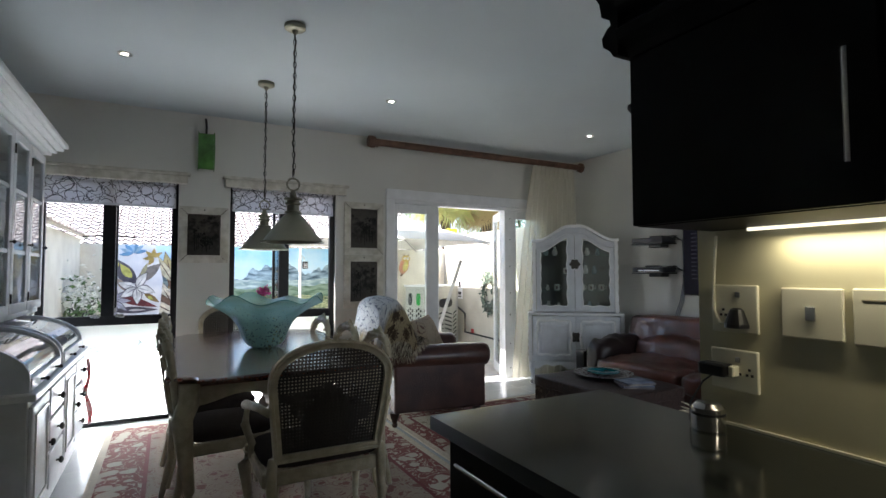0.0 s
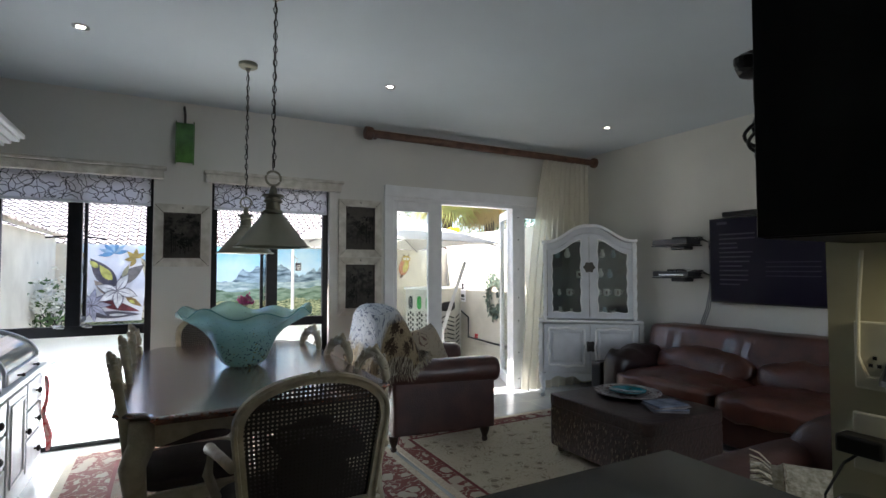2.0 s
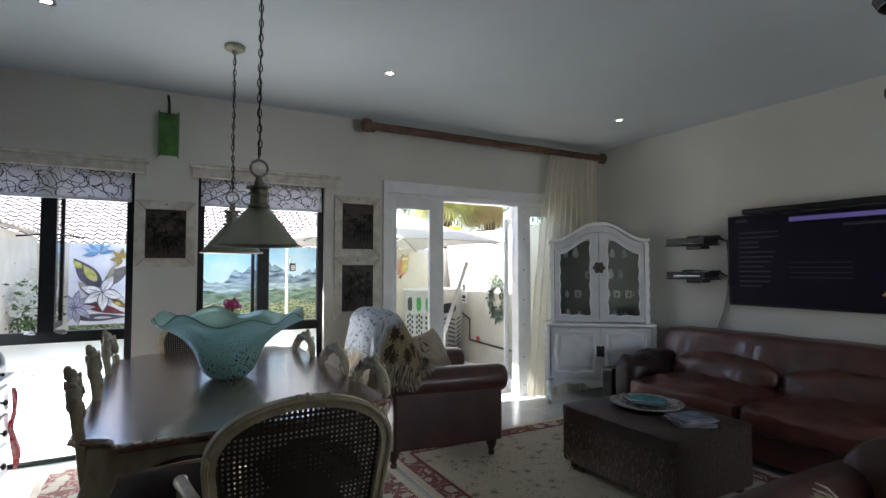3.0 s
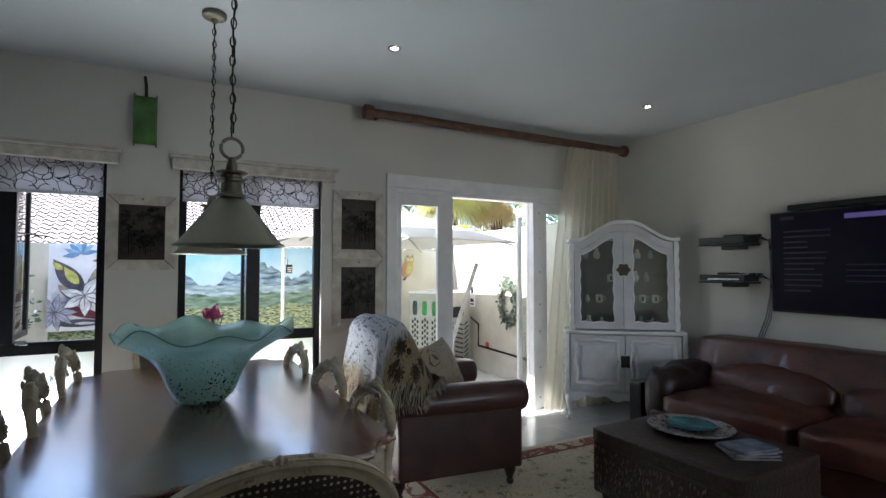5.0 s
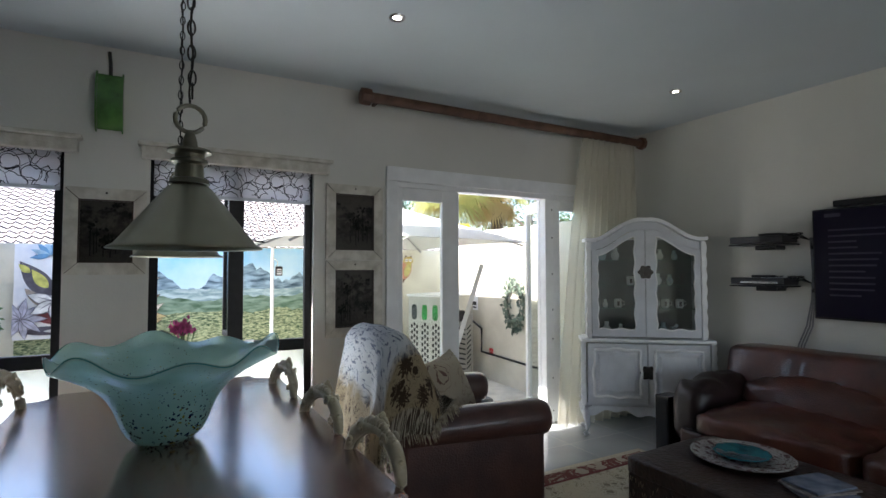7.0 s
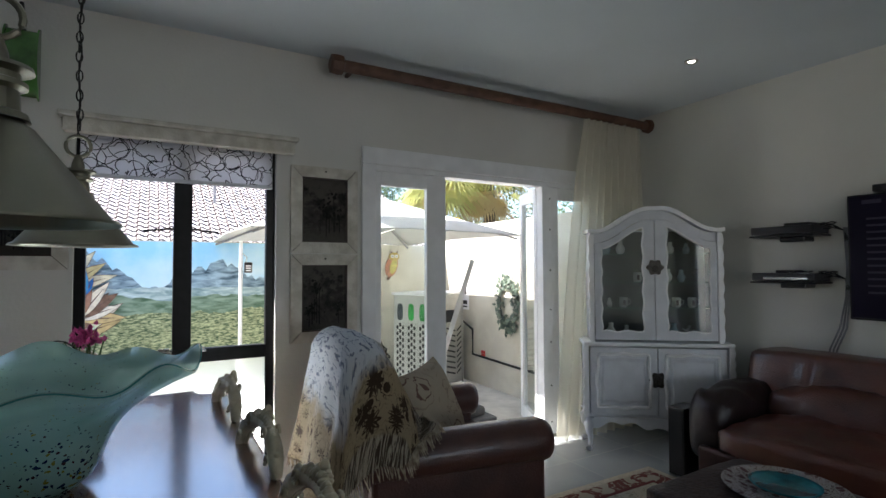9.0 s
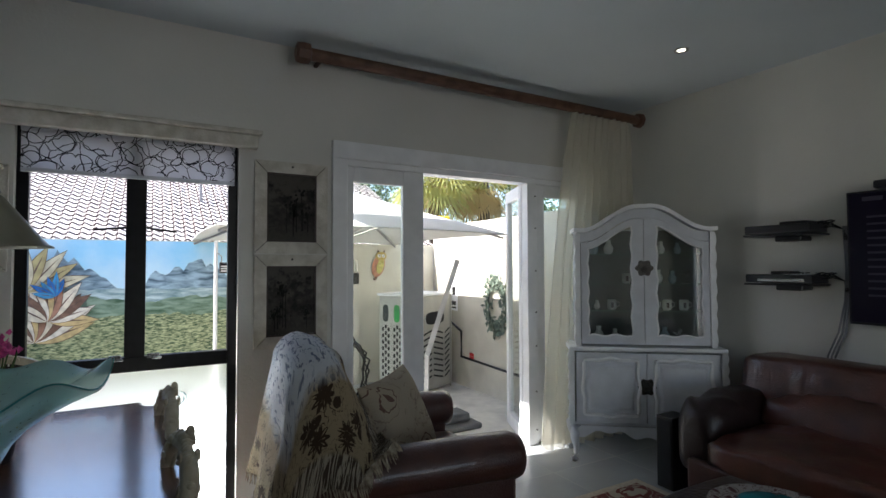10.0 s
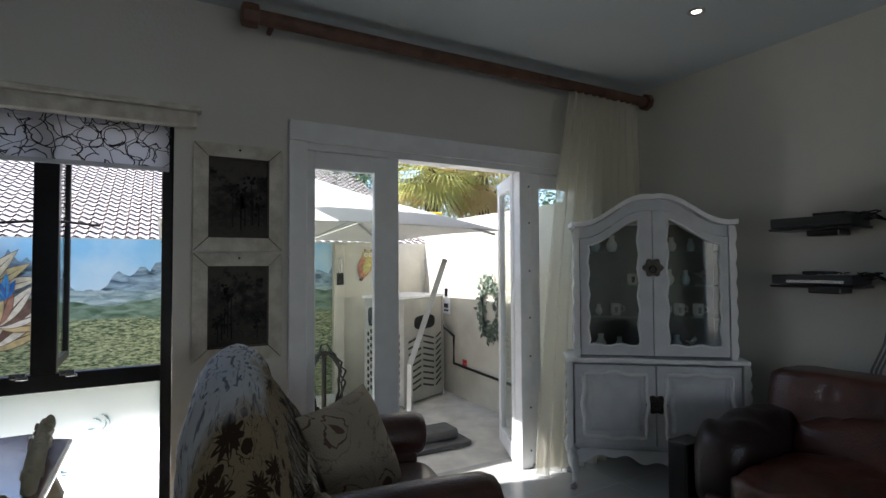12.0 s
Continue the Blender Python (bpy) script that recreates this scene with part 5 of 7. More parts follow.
def french_chair(m, arms, cane, label, tall=0.985):
    """A carved cream chair; the origin is on the floor under the backrest, and it faces +y."""
    t = thing("dining_chair", m, label, "chair", "chairs round the dining table")
    w, h = (0.56, 1.0) if arms else (0.45, tall)
    zb = 0.47
    def back(u, v, d=0.0):
        lean = (v - 0.45) * 0.16
        return Vector((u, -lean + d, v))
    # oval-topped back frame
    def rim(k):
        hw = w / 2 - k
        pts = []
        for i in range(9):
            pts.append((-hw * (0.86 + 0.14 * i / 8), zb + k + (h - 0.19 - zb - k) * i / 8))
        for i in range(1, 24):
            a = math.pi * (1 - i / 24)
            pts.append((hw * math.cos(a), h - 0.19 + (0.19 - k) * math.sin(a) ** 0.8))
        for i in range(9):
            pts.append((hw * (1 - 0.14 * i / 8), h - 0.19 - (h - 0.19 - zb - k) * i / 8))
        for i in range(1, 12):
            pts.append((hw * 0.86 * (1 - i / 6), zb + k))
        return pts
    if cane:
        o, q = rim(0), rim(0.036)
        bm = bmesh.new()
        vo = [[bm.verts.new(back(u, v, y)) for u, v in o] for y in (-0.016, 0.02)]
        vi = [[bm.verts.new(back(u, v, y)) for u, v in q] for y in (-0.016, 0.02)]
        mm = len(o)
        for i in range(mm):
            j = (i + 1) % mm
            for k in (0, 1):
                bm.faces.new((vo[k][i], vo[k][j], vi[k][j], vi[k][i]))
            bm.faces.new((vo[0][i], vo[0][j], vo[1][j], vo[1][i]))
            bm.faces.new((vi[0][i], vi[0][j], vi[1][j], vi[1][i]))
        part("back_frame", bm, M_CREAM, t)
        part("back_moulding", tube([back(u, v, -0.02) for u, v in rim(0.010)], 0.008, 5, closed=True), M_CREAM, t)
    else:
        path = rim(0.022)
        part("back_frame", tube([back(u, v, 0.0) for u, v in path], [0.021 + 0.004 * math.sin(i * 0.55) for i in range(len(path))], 10, closed=True), M_CREAM, t, smooth=True)
        part("back_moulding", tube([back(u, v, -0.014) for u, v in rim(0.042)], 0.007, 6, closed=True), M_CREAM, t, smooth=True)
    # carved crest: leaves and scrolls along the top, a fluted shell at its middle
    bm = bmesh.new()
    size = 0.5 if cane else 0.66

    def knob_at(cx, cz, rx, rz, turn, d=0.0, thick=0.02):
        m = Matrix.Translation(back(cx, cz, d)) @ pose(0, 0, 0, 0, math.degrees(-turn), 0) @ Matrix.Diagonal((rx, thick, rz, 1))
        bmesh.ops.create_icosphere(bm, subdivisions=2, radius=1.0, matrix=m)
    steps = 25
    for i in range(steps):
        f = i / (steps - 1)
        a = 0.5 + (math.pi - 1.0) * f
        mid = 1 - abs(2 * f - 1)
        if cane and mid < 0.55:
            continue
        cx, cz = (w / 2 - 0.02) * math.cos(a), h - 0.19 + 0.17 * math.sin(a) ** 0.8
        lift = 0.008 * math.sin(i * 1.5) + 0.022 * mid ** 2
        knob_at(cx, cz + lift * size, 0.015 * size + 0.004, (0.034 + 0.008 * math.sin(i * 1.7)) * size, a - math.pi / 2 + 0.35 * math.sin(i * 1.5), 0.0, 0.016 if not cane else 0.016)
    for k in range(-3, 4):
        ang = k * 0.36
        L = 0.05 * size * (1.15 - 0.1 * abs(k))
        L *= 1.5 if k == 0 else 1.0
        knob_at(L * math.sin(ang) * 1.3, h - 0.022 + (0.006 + L * math.cos(ang) * 0.8) * size, 0.011 * size, 0.032 * size, -ang, -0.012, 0.014)
    for sx in (-1, 1):
        for cx, dz, r0 in ((0.085, -0.002, 0.024), (0.15, -0.035, 0.020)) if not cane else ((0.06, 0.0, 0.018),):
            cz = h - 0.19 + 0.17 * (1 - min(1, (cx / (w / 2)) ** 2)) ** 0.5 + dz
            for dd in (-0.022, 0.022):
                add_tube(bm, [back(sx * (cx + r0 * math.cos(j * 0.62) * (1 - j / 13)), cz + r0 * math.sin(j * 0.62) * (1 - j / 13), dd) for j in range(10)], [0.008 * size] * 9 + [0.011 * size], 6)
    tagged(part("carved_crest", bm, M_CREAM, t, "carved shell and scroll crest", smooth=True), "", "", "", "stuff")
    if cane:
        bm = bmesh.new()
        hw = w / 2 - 0.033
        def ztop(u):
            return h - 0.19 + 0.157 * max(0, 1 - (u / hw) ** 2) ** 0.4
        step = 0.0155
        n = int(hw / step)
        for i in range(-n, n + 1):
            u = i * step
            zl = zb + 0.034
            pts = [back(u * (0.88 + 0.12 * (z - zb) / (h - 0.19 - zb)) if z < h - 0.19 else u, z, 0.004) for z in (zl, (zl + h - 0.19) / 2, h - 0.19, ztop(u) - 0.002)]
            for a, b in zip(pts, pts[1:]):
                d = Vector((0.0045, 0, 0))
                bm.faces.new([bm.verts.new(p) for p in (a - d, a + d, b + d, b - d)])
        z = zb + 0.04
        while z < h - 0.045:
            f = hw * (0.88 + 0.12 * (z - zb) / (h - 0.19 - zb)) if z < h - 0.19 else hw * (max(0, 1 - ((z - h + 0.19) / 0.157) ** 2.5)) ** 0.5
            a, b = back(-f, z, 0.006), back(f, z, 0.006)
            d = Vector((0, 0, 0.0045))
            bm.faces.new([bm.verts.new(p) for p in (a - d, b - d, b + d, a + d)])
            z += step
        tagged(part("cane_panel", bm, mat("dark_cane", (0.025, 0.02, 0.016), 0.6), t, "woven dark cane back"), "", "", "", "stuff")
        o2 = part("back_pad", puff((0.26, 0.06, 0.22), 0.6, 8, 3), M_SEAT, t, "dark cushion tied to the back", smooth=True)
        o2.location = (0.02, 0.055, 0.61)
    sw = w / 2 + 0.01
    part("seat_rail", boxes([((-sw, 0.0, 0.37), (sw, 0.03, 0.43)), ((-sw - 0.01, 0.44, 0.37), (sw + 0.01, 0.475, 0.43)), ((-sw, 0.03, 0.37), (-sw + 0.03, 0.44, 0.43)), ((sw - 0.03, 0.03, 0.37), (sw, 0.44, 0.43))], 0.006), M_CREAM, t)
    s = part("seat", puff((2 * sw - 0.02, 0.44, 0.09), 0.35, 8, 5), M_SEAT, t, "padded dark seat", smooth=True)
    s.location = (0, 0.24, 0.455)
    for sx in (-1, 1):
        part("rear_leg", tube([back(sx * (w / 2 * 0.88), zb + 0.02), (sx * (w / 2 * 0.9), 0.0, 0.42), (sx * w / 2 * 0.9, -0.01, 0.25), (sx * w / 2 * 0.92, -0.06, 0.01)], [0.02, 0.024, 0.02, 0.016], 10), M_CREAM, t, smooth=True)
        part("front_leg", tube([(sx * (sw - 0.01), 0.455, 0.40), (sx * (sw + 0.01), 0.475, 0.33), (sx * (sw - 0.005), 0.46, 0.18), (sx * (sw - 0.01), 0.455, 0.07), (sx * (sw + 0.01), 0.48, 0.012)], [0.034, 0.034, 0.02, 0.016, 0.024], 10), M_CREAM, t, smooth=True)
        if arms:
            part("arm", tube([back(sx * w / 2 * 0.97, 0.70), (sx * (w / 2 + 0.015), 0.10, 0.695), (sx * (w / 2 + 0.03), 0.25, 0.675), (sx * (w / 2 + 0.035), 0.33, 0.66)], [0.018, 0.018, 0.02, 0.024], 10), M_CREAM, t, smooth=True)
            part("arm_support", tube([(sx * (w / 2 + 0.03), 0.31, 0.655), (sx * (w / 2 + 0.045), 0.28, 0.58), (sx * (w / 2 + 0.01), 0.30, 0.48), (sx * (w / 2 + 0.0), 0.33, 0.41)], [0.016, 0.02, 0.018, 0.02], 10), M_CREAM, t, smooth=True)
    return t


RUG_Z = 0.012
french_chair(pose(0.615, 2.17, RUG_Z), True, True, "cream carved armchair with a cane back at the table's end")
french_chair(pose(0.44, 5.0, RUG_Z, 0, 0, 188), False, True, "cream carved chair with a cane back at the table's far end")
left_chair = french_chair(pose(0.02, 2.96, RUG_Z, 0, 0, -84), False, False, "cream carved dining chair with a dark padded seat", 0.975)
right_chair = french_chair(pose(1.10, 3.0, RUG_Z, 0, 0, 94), False, False, "low cream carved dining chair pushed in beside the table", 0.915)
for first, x, y, r in ((left_chair, 0.02, 3.58, -86), (left_chair, 0.03, 4.24, -92), (right_chair, 1.08, 3.56, 96), (right_chair, 1.06, 4.22, 95)):
    copy_thing(first, pose(x, y, RUG_Z, 0, 0, r))


# ---- the glass bowl ----
def bowl_mat():
    m = bpy.data.materials.new("sea_green_glass")
    m.use_nodes = True
    nt = m.node_tree
    b = nt.nodes["Principled BSDF"]
    b.inputs["Roughness"].default_value = 0.06
    b.inputs["Transmission Weight"].default_value = 0.25
    b.inputs["Coat Weight"].default_value = 1.0
    tc = nt.nodes.new("ShaderNodeTexCoord")
    sx = nt.nodes.new("ShaderNodeSeparateXYZ")
    nt.links.new(tc.outputs["Object"], sx.inputs[0])
    vo = nt.nodes.new("ShaderNodeTexVoronoi")
    vo.inputs["Scale"].default_value = 62
    wn2, bent = nt.nodes.new("ShaderNodeTexNoise"), nt.nodes.new("ShaderNodeMix")
    wn2.inputs["Scale"].default_value = 30
    bent.data_type = "VECTOR"
    bent.inputs["Factor"].default_value = 0.035
    nt.links.new(tc.outputs["Object"], wn2.inputs["Vector"])
    nt.links.new(tc.outputs["Object"], bent.inputs["A"])
    nt.links.new(wn2.outputs["Color"], bent.inputs["B"])
    nt.links.new(bent.outputs["Result"], vo.inputs["Vector"])
    nz = nt.nodes.new("ShaderNodeTexNoise")
    nz.inputs["Scale"].default_value = 7
    nt.links.new(tc.outputs["Object"], nz.inputs["Vector"])
    # specks, denser towards the foot
    mr = nt.nodes.new("ShaderNodeMapRange")
    mr.inputs["From Min"].default_value, mr.inputs["From Max"].default_value = 0.0, 0.33
    mr.inputs["To Min"].default_value, mr.inputs["To Max"].default_value = 0.36, 0.07
    nt.links.new(sx.outputs["Z"], mr.inputs["Value"])
    mu = nt.nodes.new("ShaderNodeMath")
    mu.operation = "MULTIPLY"
    nt.links.new(mr.outputs[0], mu.inputs[0])
    nt.links.new(nz.outputs["Fac"], mu.inputs[1])
    m15 = nt.nodes.new("ShaderNodeMath")
    m15.operation = "MULTIPLY"
    m15.inputs[1].default_value = 2.0
    nt.links.new(mu.outputs[0], m15.inputs[0])
    lt = nt.nodes.new("ShaderNodeMath")
    lt.operation = "LESS_THAN"
    nt.links.new(vo.outputs["Distance"], lt.inputs[0])
    nt.links.new(m15.outputs[0], lt.inputs[1])
    base = nt.nodes.new("ShaderNodeValToRGB")
    base.color_ramp.elements[0].color, base.color_ramp.elements[1].color = (0.33, 0.57, 0.52, 1), (0.60, 0.79, 0.76, 1)
    nt.links.new(nz.outputs["Fac"], base.inputs["Fac"])
    speck = nt.nodes.new("ShaderNodeValToRGB")
    speck.color_ramp.interpolation = "CONSTANT"
    speck.color_ramp.elements[0].color, speck.color_ramp.elements[1].color = (0.01, 0.03, 0.10, 1), (0.35, 0.30, 0.05, 1)
    speck.color_ramp.elements[1].position = 0.55
    e = speck.color_ramp.elements.new(0.75)
    e.color = (0.07, 0.02, 0.03, 1)
    sc = nt.nodes.new("ShaderNodeSeparateColor")
    nt.links.new(vo.outputs["Color"], sc.inputs[0])
    nt.links.new(sc.outputs[0], speck.inputs["Fac"])
    mix = nt.nodes.new("ShaderNodeMix")
    mix.data_type = "RGBA"
    nt.links.new(lt.outputs[0], mix.inputs["Factor"])
    nt.links.new(base.outputs[0], mix.inputs[6])
    nt.links.new(speck.outputs[0], mix.inputs[7])
    nt.links.new(mix.outputs[2], b.inputs["Base Color"])
    # gentle ripples of blown glass
    rn, rb = nt.nodes.new("ShaderNodeTexNoise"), nt.nodes.new("ShaderNodeBump")
    rn.inputs["Scale"].default_value, rn.inputs["Detail"].default_value = 9, 1
    rb.inputs["Strength"].default_value, rb.inputs["Distance"].default_value = 0.35, 0.03
    nt.links.new(tc.outputs["Object"], rn.inputs["Vector"])
    nt.links.new(rn.outputs["Fac"], rb.inputs["Height"])
    nt.links.new(rb.outputs["Normal"], b.inputs["Normal"])
    nt.links.new(rb.outputs["Normal"], b.inputs["Coat Normal"])
    # half of the light passes softly through the milky wall
    tl, mx = nt.nodes.new("ShaderNodeBsdfTranslucent"), nt.nodes.new("ShaderNodeMixShader")
    nt.links.new(mix.outputs[2], tl.inputs[0])
    mx.inputs[0].default_value = 0.55
    nt.links.new(b.outputs[0], mx.inputs[1])
    nt.links.new(tl.outputs[0], mx.inputs[2])
    # the flaring rim thins out to clear glass
    tr, m3 = nt.nodes.new("ShaderNodeBsdfTransparent"), nt.nodes.new("ShaderNodeMixShader")
    tr.inputs[0].default_value = (0.86, 0.97, 0.95, 1)
    thin = nt.nodes.new("ShaderNodeMapRange")
    thin.inputs["From Min"].default_value, thin.inputs["From Max"].default_value = 0.14, 0.33
    thin.inputs["To Min"].default_value, thin.inputs["To Max"].default_value = 0.0, 0.5
    nt.links.new(sx.outputs["Z"], thin.inputs["Value"])
    unspeckled = nt.nodes.new("ShaderNodeMath")
    unspeckled.operation = "SUBTRACT"
    unspeckled.use_clamp = True
    nt.links.new(thin.outputs[0], unspeckled.inputs[0])
    nt.links.new(lt.outputs[0], unspeckled.inputs[1])
    nt.links.new(unspeckled.outputs[0], m3.inputs[0])
    nt.links.new(mx.outputs[0], m3.inputs[1])
    nt.links.new(tr.outputs[0], m3.inputs[2])
    nt.links.new(m3.outputs[0], nt.nodes["Material Output"].inputs[0])
    return m


def glass_bowl():
    t = thing("glass_bowl", pose(0.562, 3.62, 0.7905), "large sea-green speckled glass bowl with a wavy rim", "bowl")
    prof = [(0.001, 0.0), (0.075, 0.0), (0.112, 0.010), (0.142, 0.036), (0.164, 0.075), (0.182, 0.12), (0.208, 0.165), (0.25, 0.207), (0.305, 0.245), (0.365, 0.280), (0.425, 0.312)]
    inn = [(r - 0.010, z + 0.006) for r, z in reversed(prof[2:-1])]
    def wave(r, z, a):
        k = max(0.0, (r - 0.19) / 0.235)
        return r * (1 + 0.05 * k * math.sin(3 * a + 1)), z + k * k * (0.021 * math.sin(8 * a + 0.5) + 0.010 * math.sin(3 * a + 2) + 0.008 * math.sin(5 * a))
    t.scale = (0.92, 0.92, 1.04)
    part("body", lathe(prof + [(0.420, 0.325)] + inn + [(0.001, 0.012)], n=120, cap=False, wave=wave), bowl_mat(), t, smooth=True)
    rimpts = [wave(0.426, 0.321, a) + (a,) for a in [i * 2 * math.pi / 120 for i in range(120)]]
    part("rim", tube([(r * math.cos(a), r * math.sin(a), z) for r, z, a in rimpts], 0.0022, 6, closed=True), mat("dark_teal_rim", (0.03, 0.15, 0.15), 0.1), t, "dark teal rim line")


glass_bowl()


def flowers():
    t = thing("flower_basket", pose(0.62, 4.08, 0.7905), "small wire basket of pink flowers behind the glass bowl", "flowers")
    part("pot", lathe([(0.05, 0), (0.075, 0.14), (0.07, 0.14)], n=18), M_CHAIN, t)
    part("wire_handle", tube([(0.09 * math.cos(a) - 0.08, 0, 0.20 + 0.16 * math.sin(a)) for a in [i * math.pi / 12 for i in range(13)]], 0.003, 6), M_CHAIN, t)
    rng = random.Random(12)
    bm = bmesh.new()
    for _ in range(90):
        c = Vector((rng.gauss(0, 0.024), rng.gauss(0, 0.024), 0.365 + rng.gauss(0, 0.014)))
        m = Matrix.Translation(c) @ Euler((rng.uniform(0, 3), rng.uniform(0, 3), rng.uniform(0, 3))).to_matrix().to_4x4()
        bm.faces.new([bm.verts.new(m @ Vector(p)) for p in ((-0.014, 0, 0), (0, -0.008, 0.003), (0.014, 0, 0), (0, 0.014, 0.004))])
    tagged(part("petals", bm, mat("pink_petal", (0.72, 0.10, 0.36), 0.6, vary=0.3, scale=40), t), "", "", "", "stuff")
    bm = bmesh.new()
    for _ in range(14):
        add_tube(bm, [(rng.uniform(-0.02, 0.02), rng.uniform(-0.02, 0.02), 0.13), (rng.gauss(0, 0.03), rng.gauss(0, 0.03), 0.35)], 0.0022, 4)
    tagged(part("stems", bm, mat("stem_green", (0.06, 0.12, 0.03), 0.6), t), "", "", "", "stuff")


flowers()
# ---- dresser ----
def dresser():
    t = thing("dresser", pose(X0 + 0.002, 2.93, 0), "white painted kitchen dresser with glazed doors and two roll-top bread bins", "dresser")
    Lg = 1.79
    fx = 0.72
    part("plinth", box((0.02, 0, 0), (fx - 0.03, Lg, 0.09)), M_CAB, t)
    part("base_body", box((0.0, 0.0, 0.09), (fx - 0.02, Lg, 0.70), 0.004), M_CAB, t)
    part("worktop", box((0.0, -0.015, 0.70), (fx + 0.015, Lg + 0.015, 0.735), 0.006, 2), M_WHITE, t)
    n = 4
    wd = Lg / n
    for k in range(n):
        y0, y1 = k * wd + 0.02, (k + 1) * wd - 0.02
        if k % 2 == 0:
            zs = ((0.12, 0.67),)
        else:
            zs = ((0.12, 0.31), (0.33, 0.49), (0.51, 0.67))
        for z0, z1 in zs:
            d = part("door" if len(zs) == 1 else "drawer", box((fx - 0.0195, y0, z0), (fx - 0.002, y1, z1), 0.004), M_CAB, t)
            if len(zs) == 1:
                part("panel_moulding", boxes([((fx - 0.0015, y0 + 0.05, z0 + 0.05), (fx + 0.006, y0 + 0.065, z1 - 0.05)), ((fx - 0.0015, y1 - 0.065, z0 + 0.05), (fx + 0.006, y1 - 0.05, z1 - 0.05)), ((fx - 0.0015, y0 + 0.065, z0 + 0.05), (fx + 0.006, y1 - 0.065, z0 + 0.065)), ((fx - 0.0015, y0 + 0.065, z1 - 0.065), (fx + 0.006, y1 - 0.065, z1 - 0.05))]), M_WHITE, d)
                hy = y1 - 0.03
            else:
                hy = (y0 + y1) / 2
            part("knob", lathe([(0.006, 0), (0.006, 0.012), (0.018, 0.018), (0.02, 0.028), (0.008, 0.036)], (fx - 0.002, hy, (z0 + z1) / 2), 14, pose(0, 0, 0, 0, 90, 0)), M_CHAIN, d, "dark iron knob")
    # roll-top bins
    for y0 in (0.03, 0.92):
        b = part("bread_bin", bmesh.new(), M_CAB, t)
        w = 0.82
        prof = [(fx - 0.42, 1.0)] + [(fx - 0.42 + 0.40 * math.sin(a), 0.80 + 0.20 * math.cos(a)) for a in [i * math.pi / 2 / 14 for i in range(1, 15)]] + [(fx - 0.02, 0.736), (fx - 0.42, 0.736)]
        for q in (0, w - 0.03):
            bm = bmesh.new()
            add_prism(bm, prof, lambda u, v, d, q=q: (u, y0 + q + d, v), 0.03)
            part("side_panel", bm, M_CAB, b)
        bm = bmesh.new()
        arc = [(fx - 0.42 + 0.385 * math.sin(a), 0.80 + 0.185 * math.cos(a)) for a in [i * math.pi / 2 / 16 for i in range(17)]]
        for k in range(16):
            (u0, v0), (u1, v1) = arc[k], arc[k + 1]
            a = [bm.verts.new((u0, y0 + 0.03, v0)), bm.verts.new((u1, y0 + 0.03, v1)), bm.verts.new((u1, y0 + w - 0.03, v1)), bm.verts.new((u0, y0 + w - 0.03, v0))]
            bm.faces.new(a)
        part("roll_lid", bm, mat("lid_gloss", (0.60, 0.60, 0.58), 0.06, vary=0.02, coat=1.0), b, "glossy curved lid")
        part("lid_rim", boxes([((fx - 0.035, y0 + 0.03, 0.737), (fx - 0.015, y0 + w - 0.03, 0.80))], 0.003), M_WHITE, b)
        for yy in (y0 + 0.22, y0 + w - 0.22):
            part("knob", lathe([(0.005, 0), (0.005, 0.02), (0.012, 0.026), (0.008, 0.036)], (fx - 0.014, yy, 0.765), 12, pose(0, 0, 0, 0, 90, 0)), M_CHAIN, b, "dark iron knob")
    # upper glazed part
    ux = 0.43
    part("upper_body", boxes([((0, 0, 0.74), (0.29, 0.02, 2.22)), ((0, Lg - 0.02, 0.74), (0.29, Lg, 2.22)), ((0.29, 0, 1.02), (ux - 0.022, 0.02, 2.22)), ((0.29, Lg - 0.02, 1.02), (ux - 0.022, Lg, 2.22)), ((0, 0.02, 0.74), (0.015, Lg - 0.02, 2.22)), ((0.015, 0.02, 2.2), (ux - 0.022, Lg - 0.02, 2.22)), ((0.015, 0.02, 1.02), (ux - 0.022, Lg - 0.02, 1.05)), ((0.015, 0.02, 1.45), (ux - 0.06, Lg - 0.02, 1.47)), ((0.015, 0.02, 1.83), (ux - 0.06, Lg - 0.02, 1.85))]), M_CAB, t)
    part("cornice", boxes([((0, -0.03, 2.22), (ux + 0.03, Lg + 0.03, 2.245)), ((0, -0.06, 2.245), (ux + 0.06, Lg + 0.06, 2.27)), ((0, -0.09, 2.27), (ux + 0.10, Lg + 0.09, 2.295)), ((0, -0.105, 2.295), (ux + 0.125, Lg + 0.105, 2.33))], 0.005), M_WHITE, t)
    for k in range(n):
        y0, y1 = k * wd + 0.008, (k + 1) * wd - 0.008
        z0, z1 = 1.055, 2.2
        f = 0.06
        d = part("glazed_door", boxes([((ux - 0.02, y0, z0), (ux, y0 + f, z1)), ((ux - 0.02, y1 - f, z0), (ux, y1, z1)), ((ux - 0.02, y0 + f, z0), (ux, y1 - f, z0 + f)), ((ux - 0.02, y0 + f, z1 - f), (ux, y1 - f, z1)), ((ux - 0.018, y0 + f, 1.43), (ux - 0.004, y1 - f, 1.455)), ((ux - 0.018, y0 + f, 1.82), (ux - 0.004, y1 - f, 1.845))], 0.003), M_CAB, t)
        part("pane", box((ux - 0.012, y0 + f, z0 + f), (ux - 0.009, y1 - f, z1 - f)), M_GLASS, d).visible_shadow = False
        part("hinge", boxes([((ux + 0.0005, y0 - 0.004, z) , (ux + 0.008, y0 + 0.012, z + 0.06)) for z in (1.12, 2.05)], 0.002), M_CHAIN, d, "dark iron hinge")
